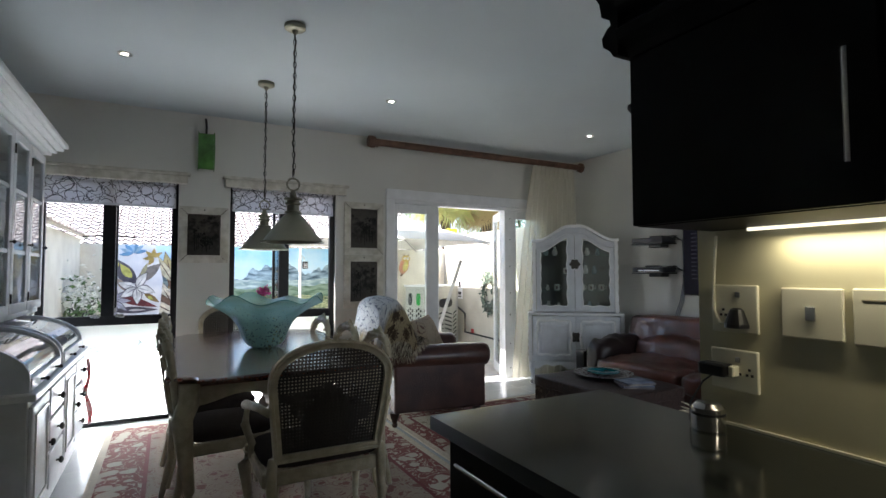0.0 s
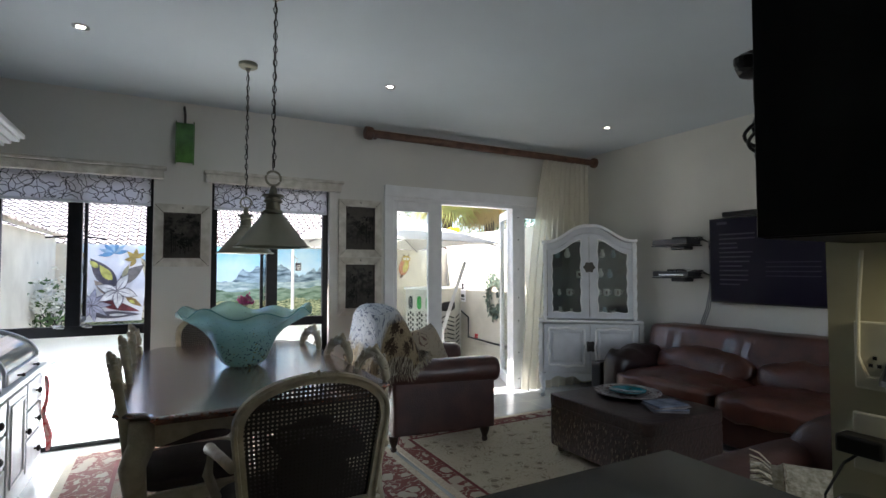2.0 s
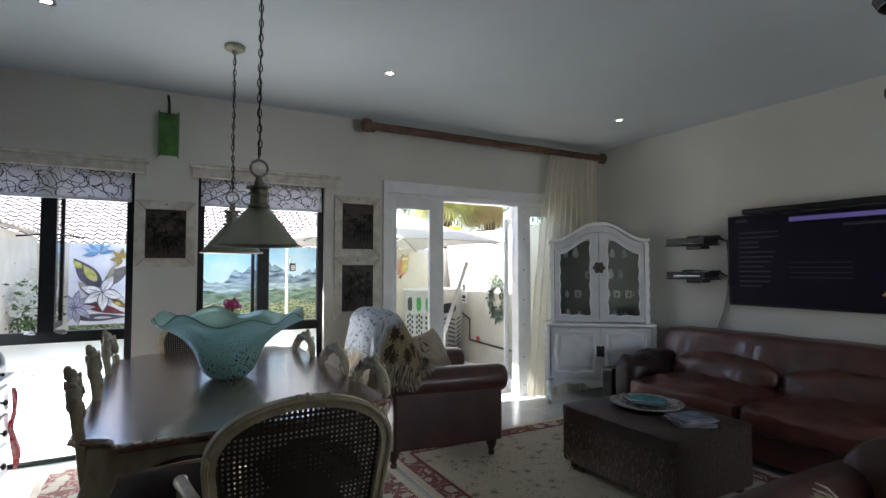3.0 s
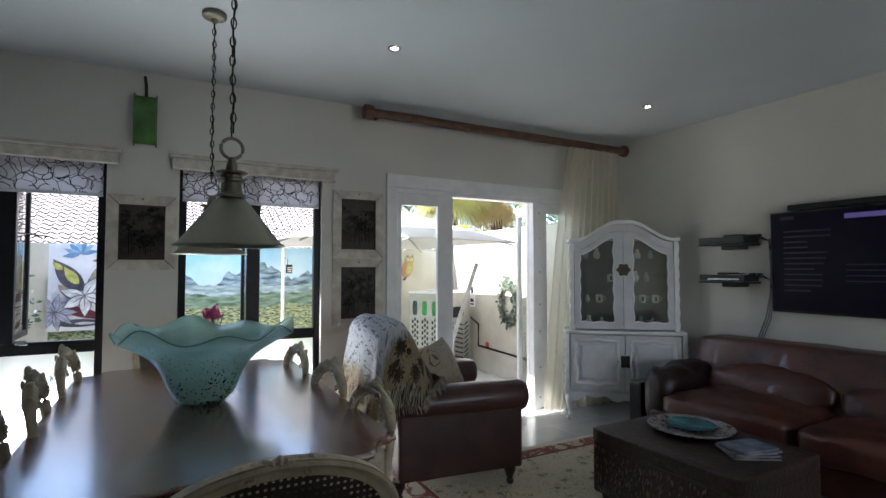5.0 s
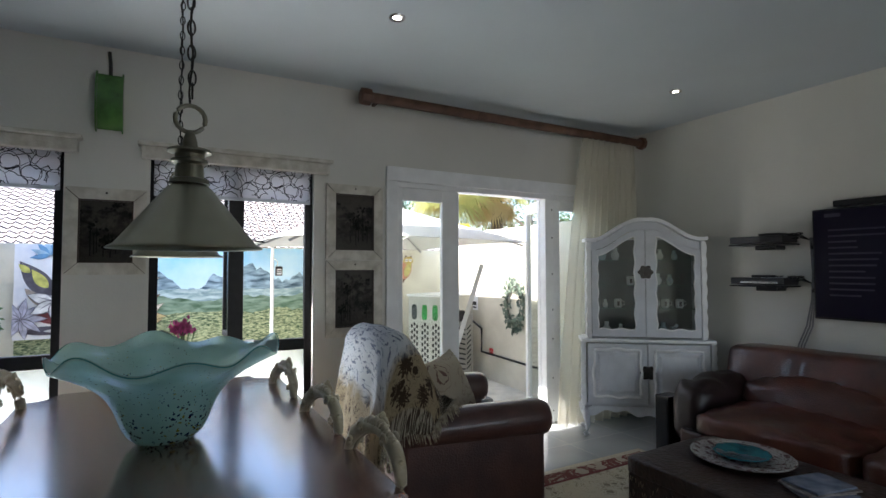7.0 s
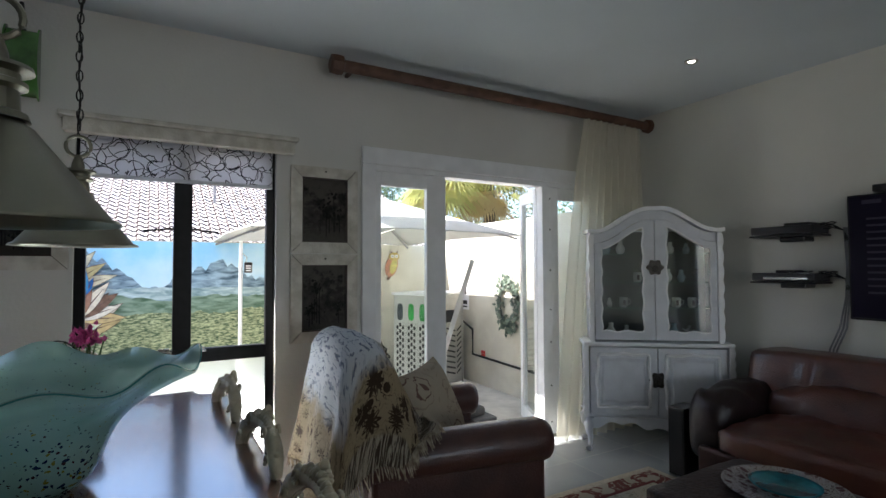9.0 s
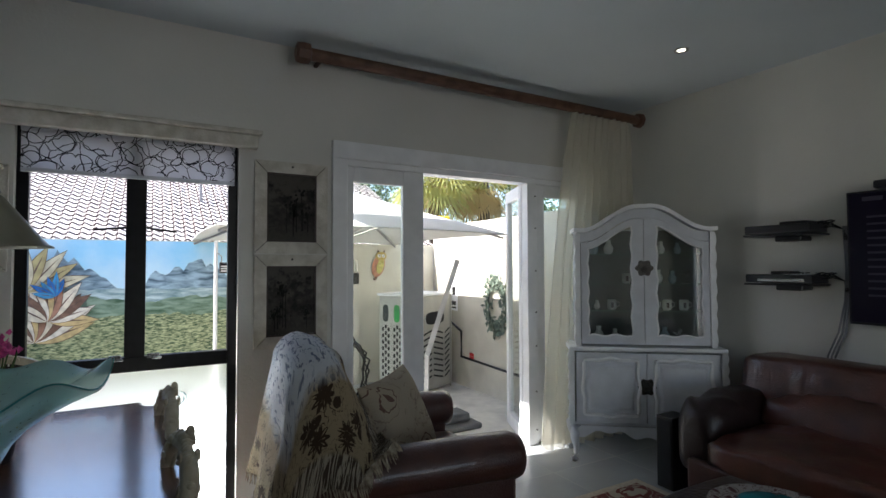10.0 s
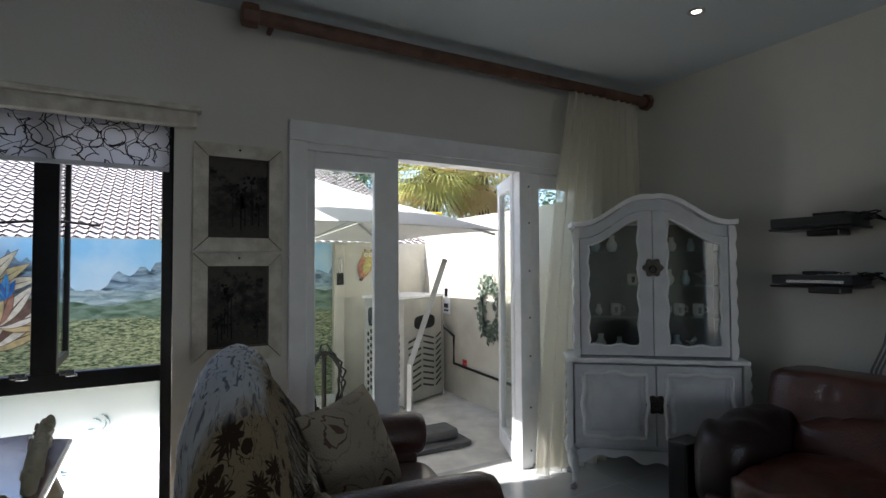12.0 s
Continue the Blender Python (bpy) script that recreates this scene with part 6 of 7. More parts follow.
        part("knob", lathe([(0.005, 0), (0.005, 0.014), (0.014, 0.02), (0.008, 0.032)], (ux, y1 - 0.03, 1.5), 12, pose(0, 0, 0, 0, 90, 0)), M_CHAIN, d, "dark iron knob")
    c = thing("clock", t.matrix_world @ pose(0.2, 0.78, 1.851), "round dark clock on the dresser's upper shelf", "clock")
    m = pose(0, 0, 0.12, 0, 90, 0)
    part("case", lathe([(0.001, 0), (0.11, 0), (0.12, 0.012), (0.12, 0.03), (0.105, 0.035), (0.001, 0.03)], n=32, m=m, cap=False), M_BLACK, c)
    for k in range(9):
        o = thing("crockery", t.matrix_world @ pose(0.2, 0.15 + k * 0.19, 1.4705), "stacked pale plates behind the dresser's glass", "crockery", "crockery in the dresser")
        part("plates", lathe([(0.03, 0), (0.075, 0.02), (0.08, 0.06 + 0.02 * (k % 3)), (0.04, 0.07)], n=18), mat("grey_china", (0.35, 0.36, 0.36), 0.25), o)


dresser()
rb = thing("tea_towel", pose(-0.585, 4.66, 0.08), "red and white patterned cloth hanging at the dresser's end", "cloth")
bm = bmesh.new()
g = [[bm.verts.new((0.014 * math.sin(j * 1.9 + i * 0.6) + 0.012 * math.sin(i * 0.9) + 0.002 * i, j * (0.012 + 0.001 * i), 0.56 - i * 0.05)) for j in range(6)] for i in range(11)]
for p, q in zip(g, g[1:]):
    for j in range(5):
        bm.faces.new((p[j], p[j + 1], q[j + 1], q[j]))
bmesh.ops.solidify(bm, geom=bm.faces, thickness=0.004)
part("cloth", bm, mat("red_check", (0.45, 0.02, 0.03), 0.9, scale=24, second=(0.6, 0.5, 0.48)), rb)
part("hook", tube([(-0.02, 0.03, 0.56), (0.0, 0.03, 0.57), (0.01, 0.03, 0.55)], 0.004, 6), M_CHAIN, rb)

# ---- kitchen ----
KX = 1.37
structure("wall_kitchen", box((KX, Y0, 0), (KX + 0.16, 0.84, CEIL)), M_SPLASH, "olive cream painted kitchen wall")
kc = thing("kitchen_counter", pose(0, 0, 0), "black kitchen counter unit with chrome bar handles", "kitchen cabinet")
part("body", box((0.72, -2.3, 0.1), (KX - 0.002, 0.83, 0.838), 0.003), M_KBLACK, kc)
part("end_unit", box((0.72, 0.8305, 0.1), (1.26, 1.20, 0.838), 0.003), M_KBLACK, kc)
part("plinth", box((0.78, -2.3, 0), (KX - 0.01, 0.82, 0.0995)), M_BLACK, kc)
for a, b in ((0.62, 1.19), (0.04, 0.61), (-0.54, 0.03), (-1.12, -0.55)):
    for z0, z1 in ((0.64, 0.83), (0.375, 0.635), (0.11, 0.37)):
        d = part("drawer", box((0.70, a, z0), (0.7195, b, z1), 0.002), M_KBLACK, kc)
        part("bar_handle", tube([(0.675, a + 0.08, z1 - 0.06), (0.675, b - 0.08, z1 - 0.06)], 0.007, 10), M_CHROME, d, "chrome bar handle")
        part("handle_post", boxes([((0.675, a + 0.12, z1 - 0.065), (0.70, a + 0.13, z1 - 0.055)), ((0.675, b - 0.13, z1 - 0.065), (0.70, b - 0.12, z1 - 0.055))]), M_CHROME, d)
CT = 0.878
wt = thing("worktop", pose(0, 0, CT - 0.04), "polished dark granite worktop on the kitchen counter", "worktop")
bm = bmesh.new()
add_prism(bm, [(0.66, -2.3), (KX - 0.002, -2.3), (KX - 0.002, 0.845), (KX, 1.24), (0.66, 1.24)], lambda u, v, d: (u, v, d), 0.04)
part("slab", bm, M_GRANITE, wt)
part("edge_seal", box((KX - 0.008, -2.2, 0.0405), (KX - 0.0005, 0.83, 0.047)), M_PLATE, wt, "white silicone line")

uc = thing("wall_cabinet", pose(0, 0, 0), "black wall cabinet with a stepped cornice", "kitchen cabinet")
part("body", box((1.05, -2.3, 1.43), (KX - 0.001, 0.79, 1.885), 0.002), M_KBLACK, uc)
for a, b in ((0.25, 0.788), (-0.3, 0.24), (-0.85, -0.31), (-1.4, -0.86)):
    d = part("door", box((1.03, a, 1.432), (1.0495, b, 1.88), 0.002), M_KBLACK, uc)
    part("bar_handle", tube([(1.005, a + 0.04, 1.505), (1.005, a + 0.04, 1.712)], 0.006, 10), M_CHROME, d, "slim bar handle")
co = [(0, 1.886), (-0.02, 1.886), (-0.035, 1.905), (-0.065, 1.925), (-0.07, 1.95), (-0.045, 1.97), (-0.03, 1.975), (-0.035, 1.99), (-0.07, 2.01), (-0.08, 2.05), (-0.11, 2.09), (-0.11, 2.11), (0, 2.11)]
bm = bmesh.new()
add_prism(bm, co, lambda u, v, d: (1.05 + u, -2.3 + d, v), 3.09)
part("cornice", bm, M_KBLACK, uc)
bm = bmesh.new()
add_prism(bm, co, lambda u, v, d: (0.99 + d, 0.7905 - u * 0.8, v), 0.37)
part("end_cornice", bm, M_KBLACK, uc)
part("light_strip", box((1.321, -2.2, 1.421), (1.331, 0.66, 1.4295)), glow("strip_glow", (1, 0.93, 0.7), 0.35), uc, "lit strip under the cabinet")


def wrought_hook():
    t = thing("wrought_iron_bracket", pose(1.175, 0.86, 1.57), "black wrought iron bracket with a basket twist, on the cabinet's end", "bracket")
    part("stem", tube([(0, 0, 0.098), (0.003, 0, 0.12), (0, 0, 0.145), (0.002, 0, 0.20)], [0.014, 0.008, 0.010, 0.011], 10), M_BLACK, t)
    for k in range(4):
        pts = []
        for i in range(13):
            f = i / 12
            a = f * math.pi * 1.1 + k * math.pi / 2
            r = 0.005 + 0.023 * math.sin(math.pi * f)
            pts.append((r * math.cos(a), r * math.sin(a), 0.04 + 0.065 * f))
        part("basket_wire", tube(pts, 0.0038, 6), M_BLACK, t)
    part("tip", lathe([(0.003, 0), (0.010, 0.005), (0.006, 0.013), (0.011, 0.035), (0.008, 0.048)], n=12), M_BLACK, t)
    part("finial", lathe([(0.008, 0.195), (0.035, 0.20), (0.042, 0.215), (0.03, 0.24)], (0, 0, 0), 14), M_BLACK, t)
    part("knob", lathe([(0.012, 0), (0.02, 0.01), (0.02, 0.022), (0.008, 0.03)], (-0.045, 0, 0.2), 14), M_BLACK, t)
    part("cross_arm", boxes([((-0.045, -0.006, 0.212), (0.06, 0.006, 0.224)), ((0.0, -0.005, 0.145), (0.06, 0.005, 0.155)), ((0.05, -0.0695, 0.13), (0.062, -0.0062, 0.23))]), M_BLACK, t)


wrought_hook()


def wall_plate(y, z, w, h, kind, label):
    t = thing("socket" if kind != "switch" else "light_switch", pose(KX, y, z), label, "socket" if kind != "switch" else "switch", "")
    part("plate", box((-0.012, -w / 2, 0), (0, w / 2, h), 0.004, 2), M_PLATE, t)
    dk = M_BLACK
    if kind == "switch":
        part("rocker", box((-0.017, -0.012, h / 2 - 0.018), (-0.0125, 0.012, h / 2 + 0.018), 0.002), M_CHROME, t)
    elif kind == "blank":
        part("groove", box((-0.0135, -w / 2 + 0.01, h - 0.028), (-0.0125, w / 2 - 0.02, h - 0.025)), M_CREAM, t)
    else:
        for cy in ((-0.045, -0.012) if kind == "double" else (0.03,)):
            part("pin_hole", boxes([((-0.0135, cy - 0.010, 0.045), (-0.0125, cy - 0.003, 0.052)), ((-0.0135, cy + 0.004, 0.045), (-0.0125, cy + 0.011, 0.052)), ((-0.0135, cy - 0.003, 0.06), (-0.0125, cy + 0.004, 0.067))]), dk, t)
        part("rocker", box((-0.016, -0.02, h - 0.035), (-0.0125, -0.006, h - 0.02), 0.001), M_CHROME, t)
    return t


wall_plate(0.725, 1.14, 0.132, 0.134, "single", "cream wall socket with a black plug in it")
wall_plate(0.73, 0.978, 0.135, 0.115, "double", "cream double wall socket with an adapter")
wall_plate(0.53, 1.143, 0.14, 0.127, "switch", "cream light switch with a metal rocker")
wall_plate(0.372, 1.14, 0.14, 0.132, "blank", "cream blank wall plate")
pl = thing("plug", pose(KX - 0.014, 0.715, 1.155), "black three pin plug with a white cord", "plug")
part("body", lathe([(0.010, 0.055), (0.018, 0.05), (0.033, 0.01), (0.033, 0.0)], n=18), M_BLACK, pl)
part("cord", tube([(-0.0, 0.02, 0.01), (-0.004, 0.05, 0.01), (-0.004, 0.066, 0.05), (-0.002, 0.064, 0.15), (-0.002, 0.055, 0.26)], 0.004, 8), M_PLATE, pl, "white cord")
ad = thing("adapter", pose(KX - 0.0125, 0.765, 1.035), "black travel adapter in the double socket", "adapter")
part("body", box((-0.045, -0.035, -0.018), (0, 0.045, 0.018), 0.006, 2), M_BLACK, ad)
part("front_cube", box((-0.03, -0.052, -0.015), (-0.0, -0.037, 0.015), 0.003), M_PLATE, ad)
tin = thing("smart_speaker", pose(1.27, 0.75, CT + 0.0003) @ Matrix.Diagonal((0.88, 0.88, 1, 1)), "small round silver speaker with a black band, on the worktop", "speaker")
part("body", lathe([(0.047, 0), (0.049, 0.004), (0.049, 0.042), (0.001, 0.042)], n=32, cap=False), M_CHROME, tin, smooth=False)
part("band", lathe([(0.0485, 0.0425), (0.0495, 0.044), (0.0495, 0.049), (0.001, 0.049)], n=32, cap=False), M_BLACK, tin)
part("lid", lathe([(0.048, 0.0495), (0.048, 0.062), (0.035, 0.074), (0.001, 0.078)], n=32, cap=False), M_CHROME, tin, smooth=False)
part("cable", tube([(0.03, 0.045, 0.01), (0.0, 0.065, 0.01), (0.01, 0.07, 0.06), (0.05, 0.05, 0.12), (0.08, 0.02, 0.15)], 0.003, 6), M_BLACK, tin)

# the second leather chair by the counter
c2 = armchair_at(pose(3.05, 1.77, 0.012, 0, 0, 180), 0.95, "red-brown leather armchair beside the kitchen counter", 0.86)
c2.scale = (1, 1, 0.82)
M_KNIT = mat("knitted_wool", (0.6, 0.54, 0.42), 0.95, scale=50, second=(0.36, 0.31, 0.22), bump=0.8)
ft = thing("fringed_blanket", pose(2.06, 1.42, 0.595, 0, 0, -58), "cream knitted blanket with a fringe, rolled up on the armchair", "blanket")
bm = bmesh.new()
rings = []
for i in range(17):
    u = i / 16
    r = 0.078 * (1 if 0.12 < u < 0.88 else 0.86)
    rings.append([bm.verts.new((0.06 + u * 0.34, r * math.cos(k * math.pi / 10) * (1 + 0.05 * math.sin(k * 3 + i)), r * math.sin(k * math.pi / 10))) for k in range(20)])
for p, q in zip(rings, rings[1:]):
    for k in range(20):
        bm.faces.new((p[k], p[(k + 1) % 20], q[(k + 1) % 20], q[k]))
bm.faces.new(rings[0])
bm.faces.new(rings[-1])
part("roll", bm, M_KNIT, ft, smooth=True)
part("binding", tube([(0.10, 0.074 * math.cos(k * math.pi / 12), 0.074 * math.sin(k * math.pi / 12)) for k in range(24)], 0.006, 5, closed=True), M_FRINGE, ft)
bm = bmesh.new()
rng = random.Random(8)
for k in range(110):
    a, r = rng.uniform(0, 6.28), rng.uniform(0.01, 0.07)
    p = Vector((0.06, r * math.cos(a), r * math.sin(a)))
    q = p + Vector((-0.035, rng.uniform(-0.015, 0.015) + p.y * 0.4, rng.uniform(-0.01, 0.02) + p.z * 0.4))
    add_tube(bm, [p, q, q + Vector((-0.03, p.y * 0.4 + rng.uniform(-0.01, 0.01), p.z * 0.3 - 0.01))], [0.004, 0.0035, 0.002], 4)
tagged(part("fringe", bm, M_KNIT, ft), "", "", "", "stuff")
cushion(pose(2.78, 1.25, 0.58, 75, 0, -70), (0.42, 0.42, 0.14), mat("tan_fabric", (0.3, 0.19, 0.11), 0.9, bump=0.3), "tan cushion in the armchair by the counter", 9)


# ---- rugs ----
def rug(name, x0, x1, y0, y1, border, label, field):
    t = thing(name, pose((x0 + x1) / 2, (y0 + y1) / 2, 0.0005), label, "rug")
    hx, hy = (x1 - x0) / 2, (y1 - y0) / 2
    part("field", box((-hx + border, -hy + border, 0), (hx - border, hy - border, 0.009)), field, t)
    red = cloth_mat("red_border_wool", (0.17, 0.045, 0.036), (0.42, 0.36, 0.28), 7, 0.85)
    part("border", boxes([((-hx + 0.05, -hy + 0.05, 0), (hx - 0.05, -hy + border, 0.0085)), ((-hx + 0.05, hy - border, 0), (hx - 0.05, hy - 0.05, 0.0085)), ((-hx + 0.05, -hy + border, 0), (-hx + border, hy - border, 0.0085)), ((hx - border, -hy + border, 0), (hx - 0.05, hy - border, 0.0085))]), red, t, "red border")
    cream = mat("cream_wool", (0.5, 0.44, 0.34), 0.95, scale=60, bump=0.4)
    part("edge_band", boxes([((-hx, -hy, 0), (hx, -hy + 0.05, 0.008)), ((-hx, hy - 0.05, 0), (hx, hy, 0.008)), ((-hx, -hy + 0.05, 0), (-hx + 0.05, hy - 0.05, 0.008)), ((hx - 0.05, -hy + 0.05, 0), (hx, hy - 0.05, 0.008))]), cream, t, "cream edge band")
    s = border * 0.86
    part("inner_stripe", boxes([((-hx + border, -hy + border, 0.0092), (hx - border, -hy + border + 0.025, 0.0102)), ((-hx + border, hy - border - 0.025, 0.0092), (hx - border, hy - border, 0.0102)), ((-hx + border, -hy + border + 0.025, 0.0092), (-hx + border + 0.025, hy - border - 0.025, 0.0102)), ((hx - border - 0.025, -hy + border + 0.025, 0.0092), (hx - border, hy - border - 0.025, 0.0102))]), mat("dark_red_wool", (0.16, 0.03, 0.03), 0.95), t, "dark red stripe")


rug("dining_rug", -0.46, 1.66, 1.55, 4.96, 0.30, "red and cream patterned wool rug under the dining table", cloth_mat("rug_field_red", (0.27, 0.21, 0.16), (0.16, 0.06, 0.045), 8, 0.6))
rug("living_rug", 1.70, 3.87, 1.0, 4.24, 0.17, "cream floral wool rug with a red border between the sofas", cloth_mat("rug_field_cream", (0.5, 0.45, 0.34), (0.24, 0.2, 0.14), 9, 0.5))
# ---- courtyard things ----
def flat(name, o, y, depth, material, parent, label=""):
    bm = bmesh.new()
    add_prism(bm, o, lambda u, v, d: (u, y - d, v), depth)
    return part(name, bm, material, parent, label)


def mural_mat(name, c, c2, scale):
    """Brushed paint: streaks and dabs of two tones, stretched along the slopes."""
    m = mat(name, c, 0.8, scale=scale, second=c2)
    nt = m.node_tree
    nz = [n for n in nt.nodes if n.type == "TEX_NOISE"][0]
    nz.inputs["Detail"].default_value, nz.inputs["Distortion"].default_value = 9, 0.5
    mp = nt.nodes.new("ShaderNodeMapping")
    mp.inputs["Rotation"].default_value = (0, radians(-32), 0)
    mp.inputs["Scale"].default_value = (0.45, 1, 1.5)
    nt.links.new([n for n in nt.nodes if n.type == "TEX_COORD"][0].outputs["Object"], mp.inputs["Vector"])
    nt.links.new(mp.outputs[0], nz.inputs["Vector"])
    rp = [n for n in nt.nodes if n.type == "VALTORGB"][0]
    rp.color_ramp.elements[0].position, rp.color_ramp.elements[1].position = 0.36, 0.68
    return m


def mural():
    t = thing("mural", pose(0, 8.05, 0), "painted wall mural of blue mountains, green hills, butterflies and flowers", "mural")
    x0, x1, z0, z1 = -0.75, 3.2, -0.05, 1.69
    sky_m = mat("mural_sky", (0.30, 0.62, 0.85), 0.7, scale=1.6, second=(0.68, 0.82, 0.88))
    flat("sky", [(x0, z0), (x1, z0), (x1, z1), (x0, z1)], -0.001, 0.002, sky_m, t)
    def ridge(name, base, amp, f, seed, c, c2, y, rough=1.0):
        n = 90
        o = [(x0, z0)]
        o2 = []
        for i in range(n + 1):
            x = x0 + (x1 - x0) * i / n
            h = base + amp * (noise.noise(Vector((x * f, seed, 0))) + 0.55 * abs(noise.noise(Vector((x * f * 3, seed, 5)))) + 0.3 * rough * noise.noise(Vector((x * f * 8, seed, 9))))
            o2.append((x, min(z1 - 0.05, h)))
        flat(name, [(x0, z0), (x1, z0)] + list(reversed(o2)), y, 0.001, mural_mat("mural_" + name, c, c2, 55 if name == "forest" else 13), t)
    ridge("mountain_range", 1.32, 0.34, 1.7, 1, (0.03, 0.07, 0.10), (0.34, 0.48, 0.58), -0.0035)
    ridge("mist", 1.19, 0.06, 2.0, 7, (0.52, 0.64, 0.66), (0.16, 0.26, 0.28), -0.005, 0.3)
    ridge("hill", 1.09, 0.12, 1.5, 3, (0.05, 0.11, 0.06), (0.24, 0.34, 0.26), -0.0065, 0.4)
    ridge("forest", 0.92, 0.05, 3.0, 4, (0.48, 0.52, 0.30), (0.03, 0.07, 0.03), -0.008, 2.0)
    rng = random.Random(21)
    cols = [(0.64, 0.50, 0.25), (0.84, 0.80, 0.70), (0.22, 0.13, 0.09), (0.80, 0.74, 0.60), (0.42, 0.22, 0.15)]
    def leafshape(cx, cz, L, w, a, c, y):
        n = 9
        o = []
        for i in range(n + 1):
            f = i / n
            o.append((f * L, w * math.sin(math.pi * f ** 0.8)))
        for i in range(n - 1, 0, -1):
            f = i / n
            o.append((f * L, -w * 0.8 * math.sin(math.pi * f ** 0.8)))
        ca, sa = math.cos(a), math.sin(a)
        o = [(cx + u * ca - v * sa, cz + u * sa + v * ca) for u, v in o]
        o = [(max(x0, u), min(z1, max(z0, v))) for u, v in o]
        flat("petal", o, y, 0.0008, petal_mats.setdefault(c, mat("mural_paint", c, 0.8, scale=14, second=tuple(q * 0.6 for q in c))), t)
    petal_mats = {}
    y = -0.010
    for cx, cz, L, n, a0, da, cs in ((0.10, 0.70, 0.58, 9, 0.35, 0.28, cols), (0.2, 0.90, 0.46, 9, 0.0, 0.32, cols), (0.02, 1.18, 0.48, 7, 0.3, 0.3, [(0.65, 0.6, 0.42), (0.5, 0.42, 0.2)]),
                                       (0.26, 1.14, 0.22, 6, 1.2, 0.35, [(0.02, 0.16, 0.5), (0.05, 0.3, 0.6)])):
        for k in range(n):
            L2 = L * rng.uniform(0.8, 1.1)
            for q, (dl, wd, c) in enumerate(((1.02, 0.155, (0.16, 0.10, 0.07)), (1.0, 0.14, cs[k % len(cs)]), (0.85, 0.016, (0.16, 0.10, 0.08)))):
                leafshape(cx, cz, L2 * dl, L * wd, a0 + k * da, c, y - 0.0007 * q)
            y -= 0.0021

    # the flower and butterfly in front of the first window: outlined petals, wings with yellow patches
    ink, lilac, white, yellow = (0.13, 0.12, 0.15), (0.48, 0.48, 0.60), (0.84, 0.84, 0.84), (0.62, 0.60, 0.16)
    y -= 0.001
    flat("pale_ground", [(-0.75, 0.72), (-0.14, 0.72), (-0.10, 1.2), (-0.2, 1.69), (-0.75, 1.69)], y, 0.0008, mat("mural_pale", (0.66, 0.68, 0.74), 0.8, scale=5, second=(0.84, 0.84, 0.86)), t)
    strokes = [(-0.42, 1.16, 0.46, 0.11, 2.25, ink), (-0.40, 1.18, 0.38, 0.085, 0.75, (0.22, 0.20, 0.19)), (-0.47, 1.24, 0.24, 0.055, 2.2, yellow), (-0.62, 1.40, 0.13, 0.035, 2.4, yellow), (-0.36, 1.26, 0.2, 0.03, 1.2, (0.42, 0.40, 0.25)),
               (-0.66, 1.24, 0.30, 0.045, -0.9, (0.45, 0.36, 0.30)), (-0.66, 0.98, 0.52, 0.06, -0.28, (0.22, 0.05, 0.06)), (-0.32, 1.02, 0.22, 0.04, -0.6, (0.30, 0.2, 0.08)), (-0.28, 0.98, 0.08, 0.022, -0.6, yellow), (-0.7, 0.80, 0.55, 0.05, 0.0, ink), (-0.5, 0.8, 0.2, 0.018, 0.0, white)]
    for k in range(7):
        strokes.append((-0.46, 1.58, 0.17, 0.03, 0.2 + k * 0.52, (0.35, 0.52, 0.66) if k % 2 else (0.16, 0.34, 0.55)))
    for k in range(5):
        strokes.append((-0.22, 1.52, 0.13, 0.03, 0.6 + k * 0.9, (0.50, 0.36, 0.10)))
    for cx, cz, L, w, angles, c in ((-0.68, 0.93, 0.20, 0.035, [q * 0.7 for q in range(9)], lilac), (-0.41, 1.11, 0.22, 0.055, [1.05, 2.85, 3.75, 4.75, 5.95], white)):
        for a in angles:
            strokes.append((cx, cz, L * 1.07, w * 1.22, a, ink))
            strokes.append((cx + 0.008 * math.cos(a), cz + 0.008 * math.sin(a), L, w, a, c))
            strokes.append((cx, cz, L * 0.7, w * 0.12, a, (0.3, 0.3, 0.34)))
    for cx, cz, L, w, a, c in strokes:
        y -= 0.001
        leafshape(cx, cz, L, w, a, c, y)


mural()


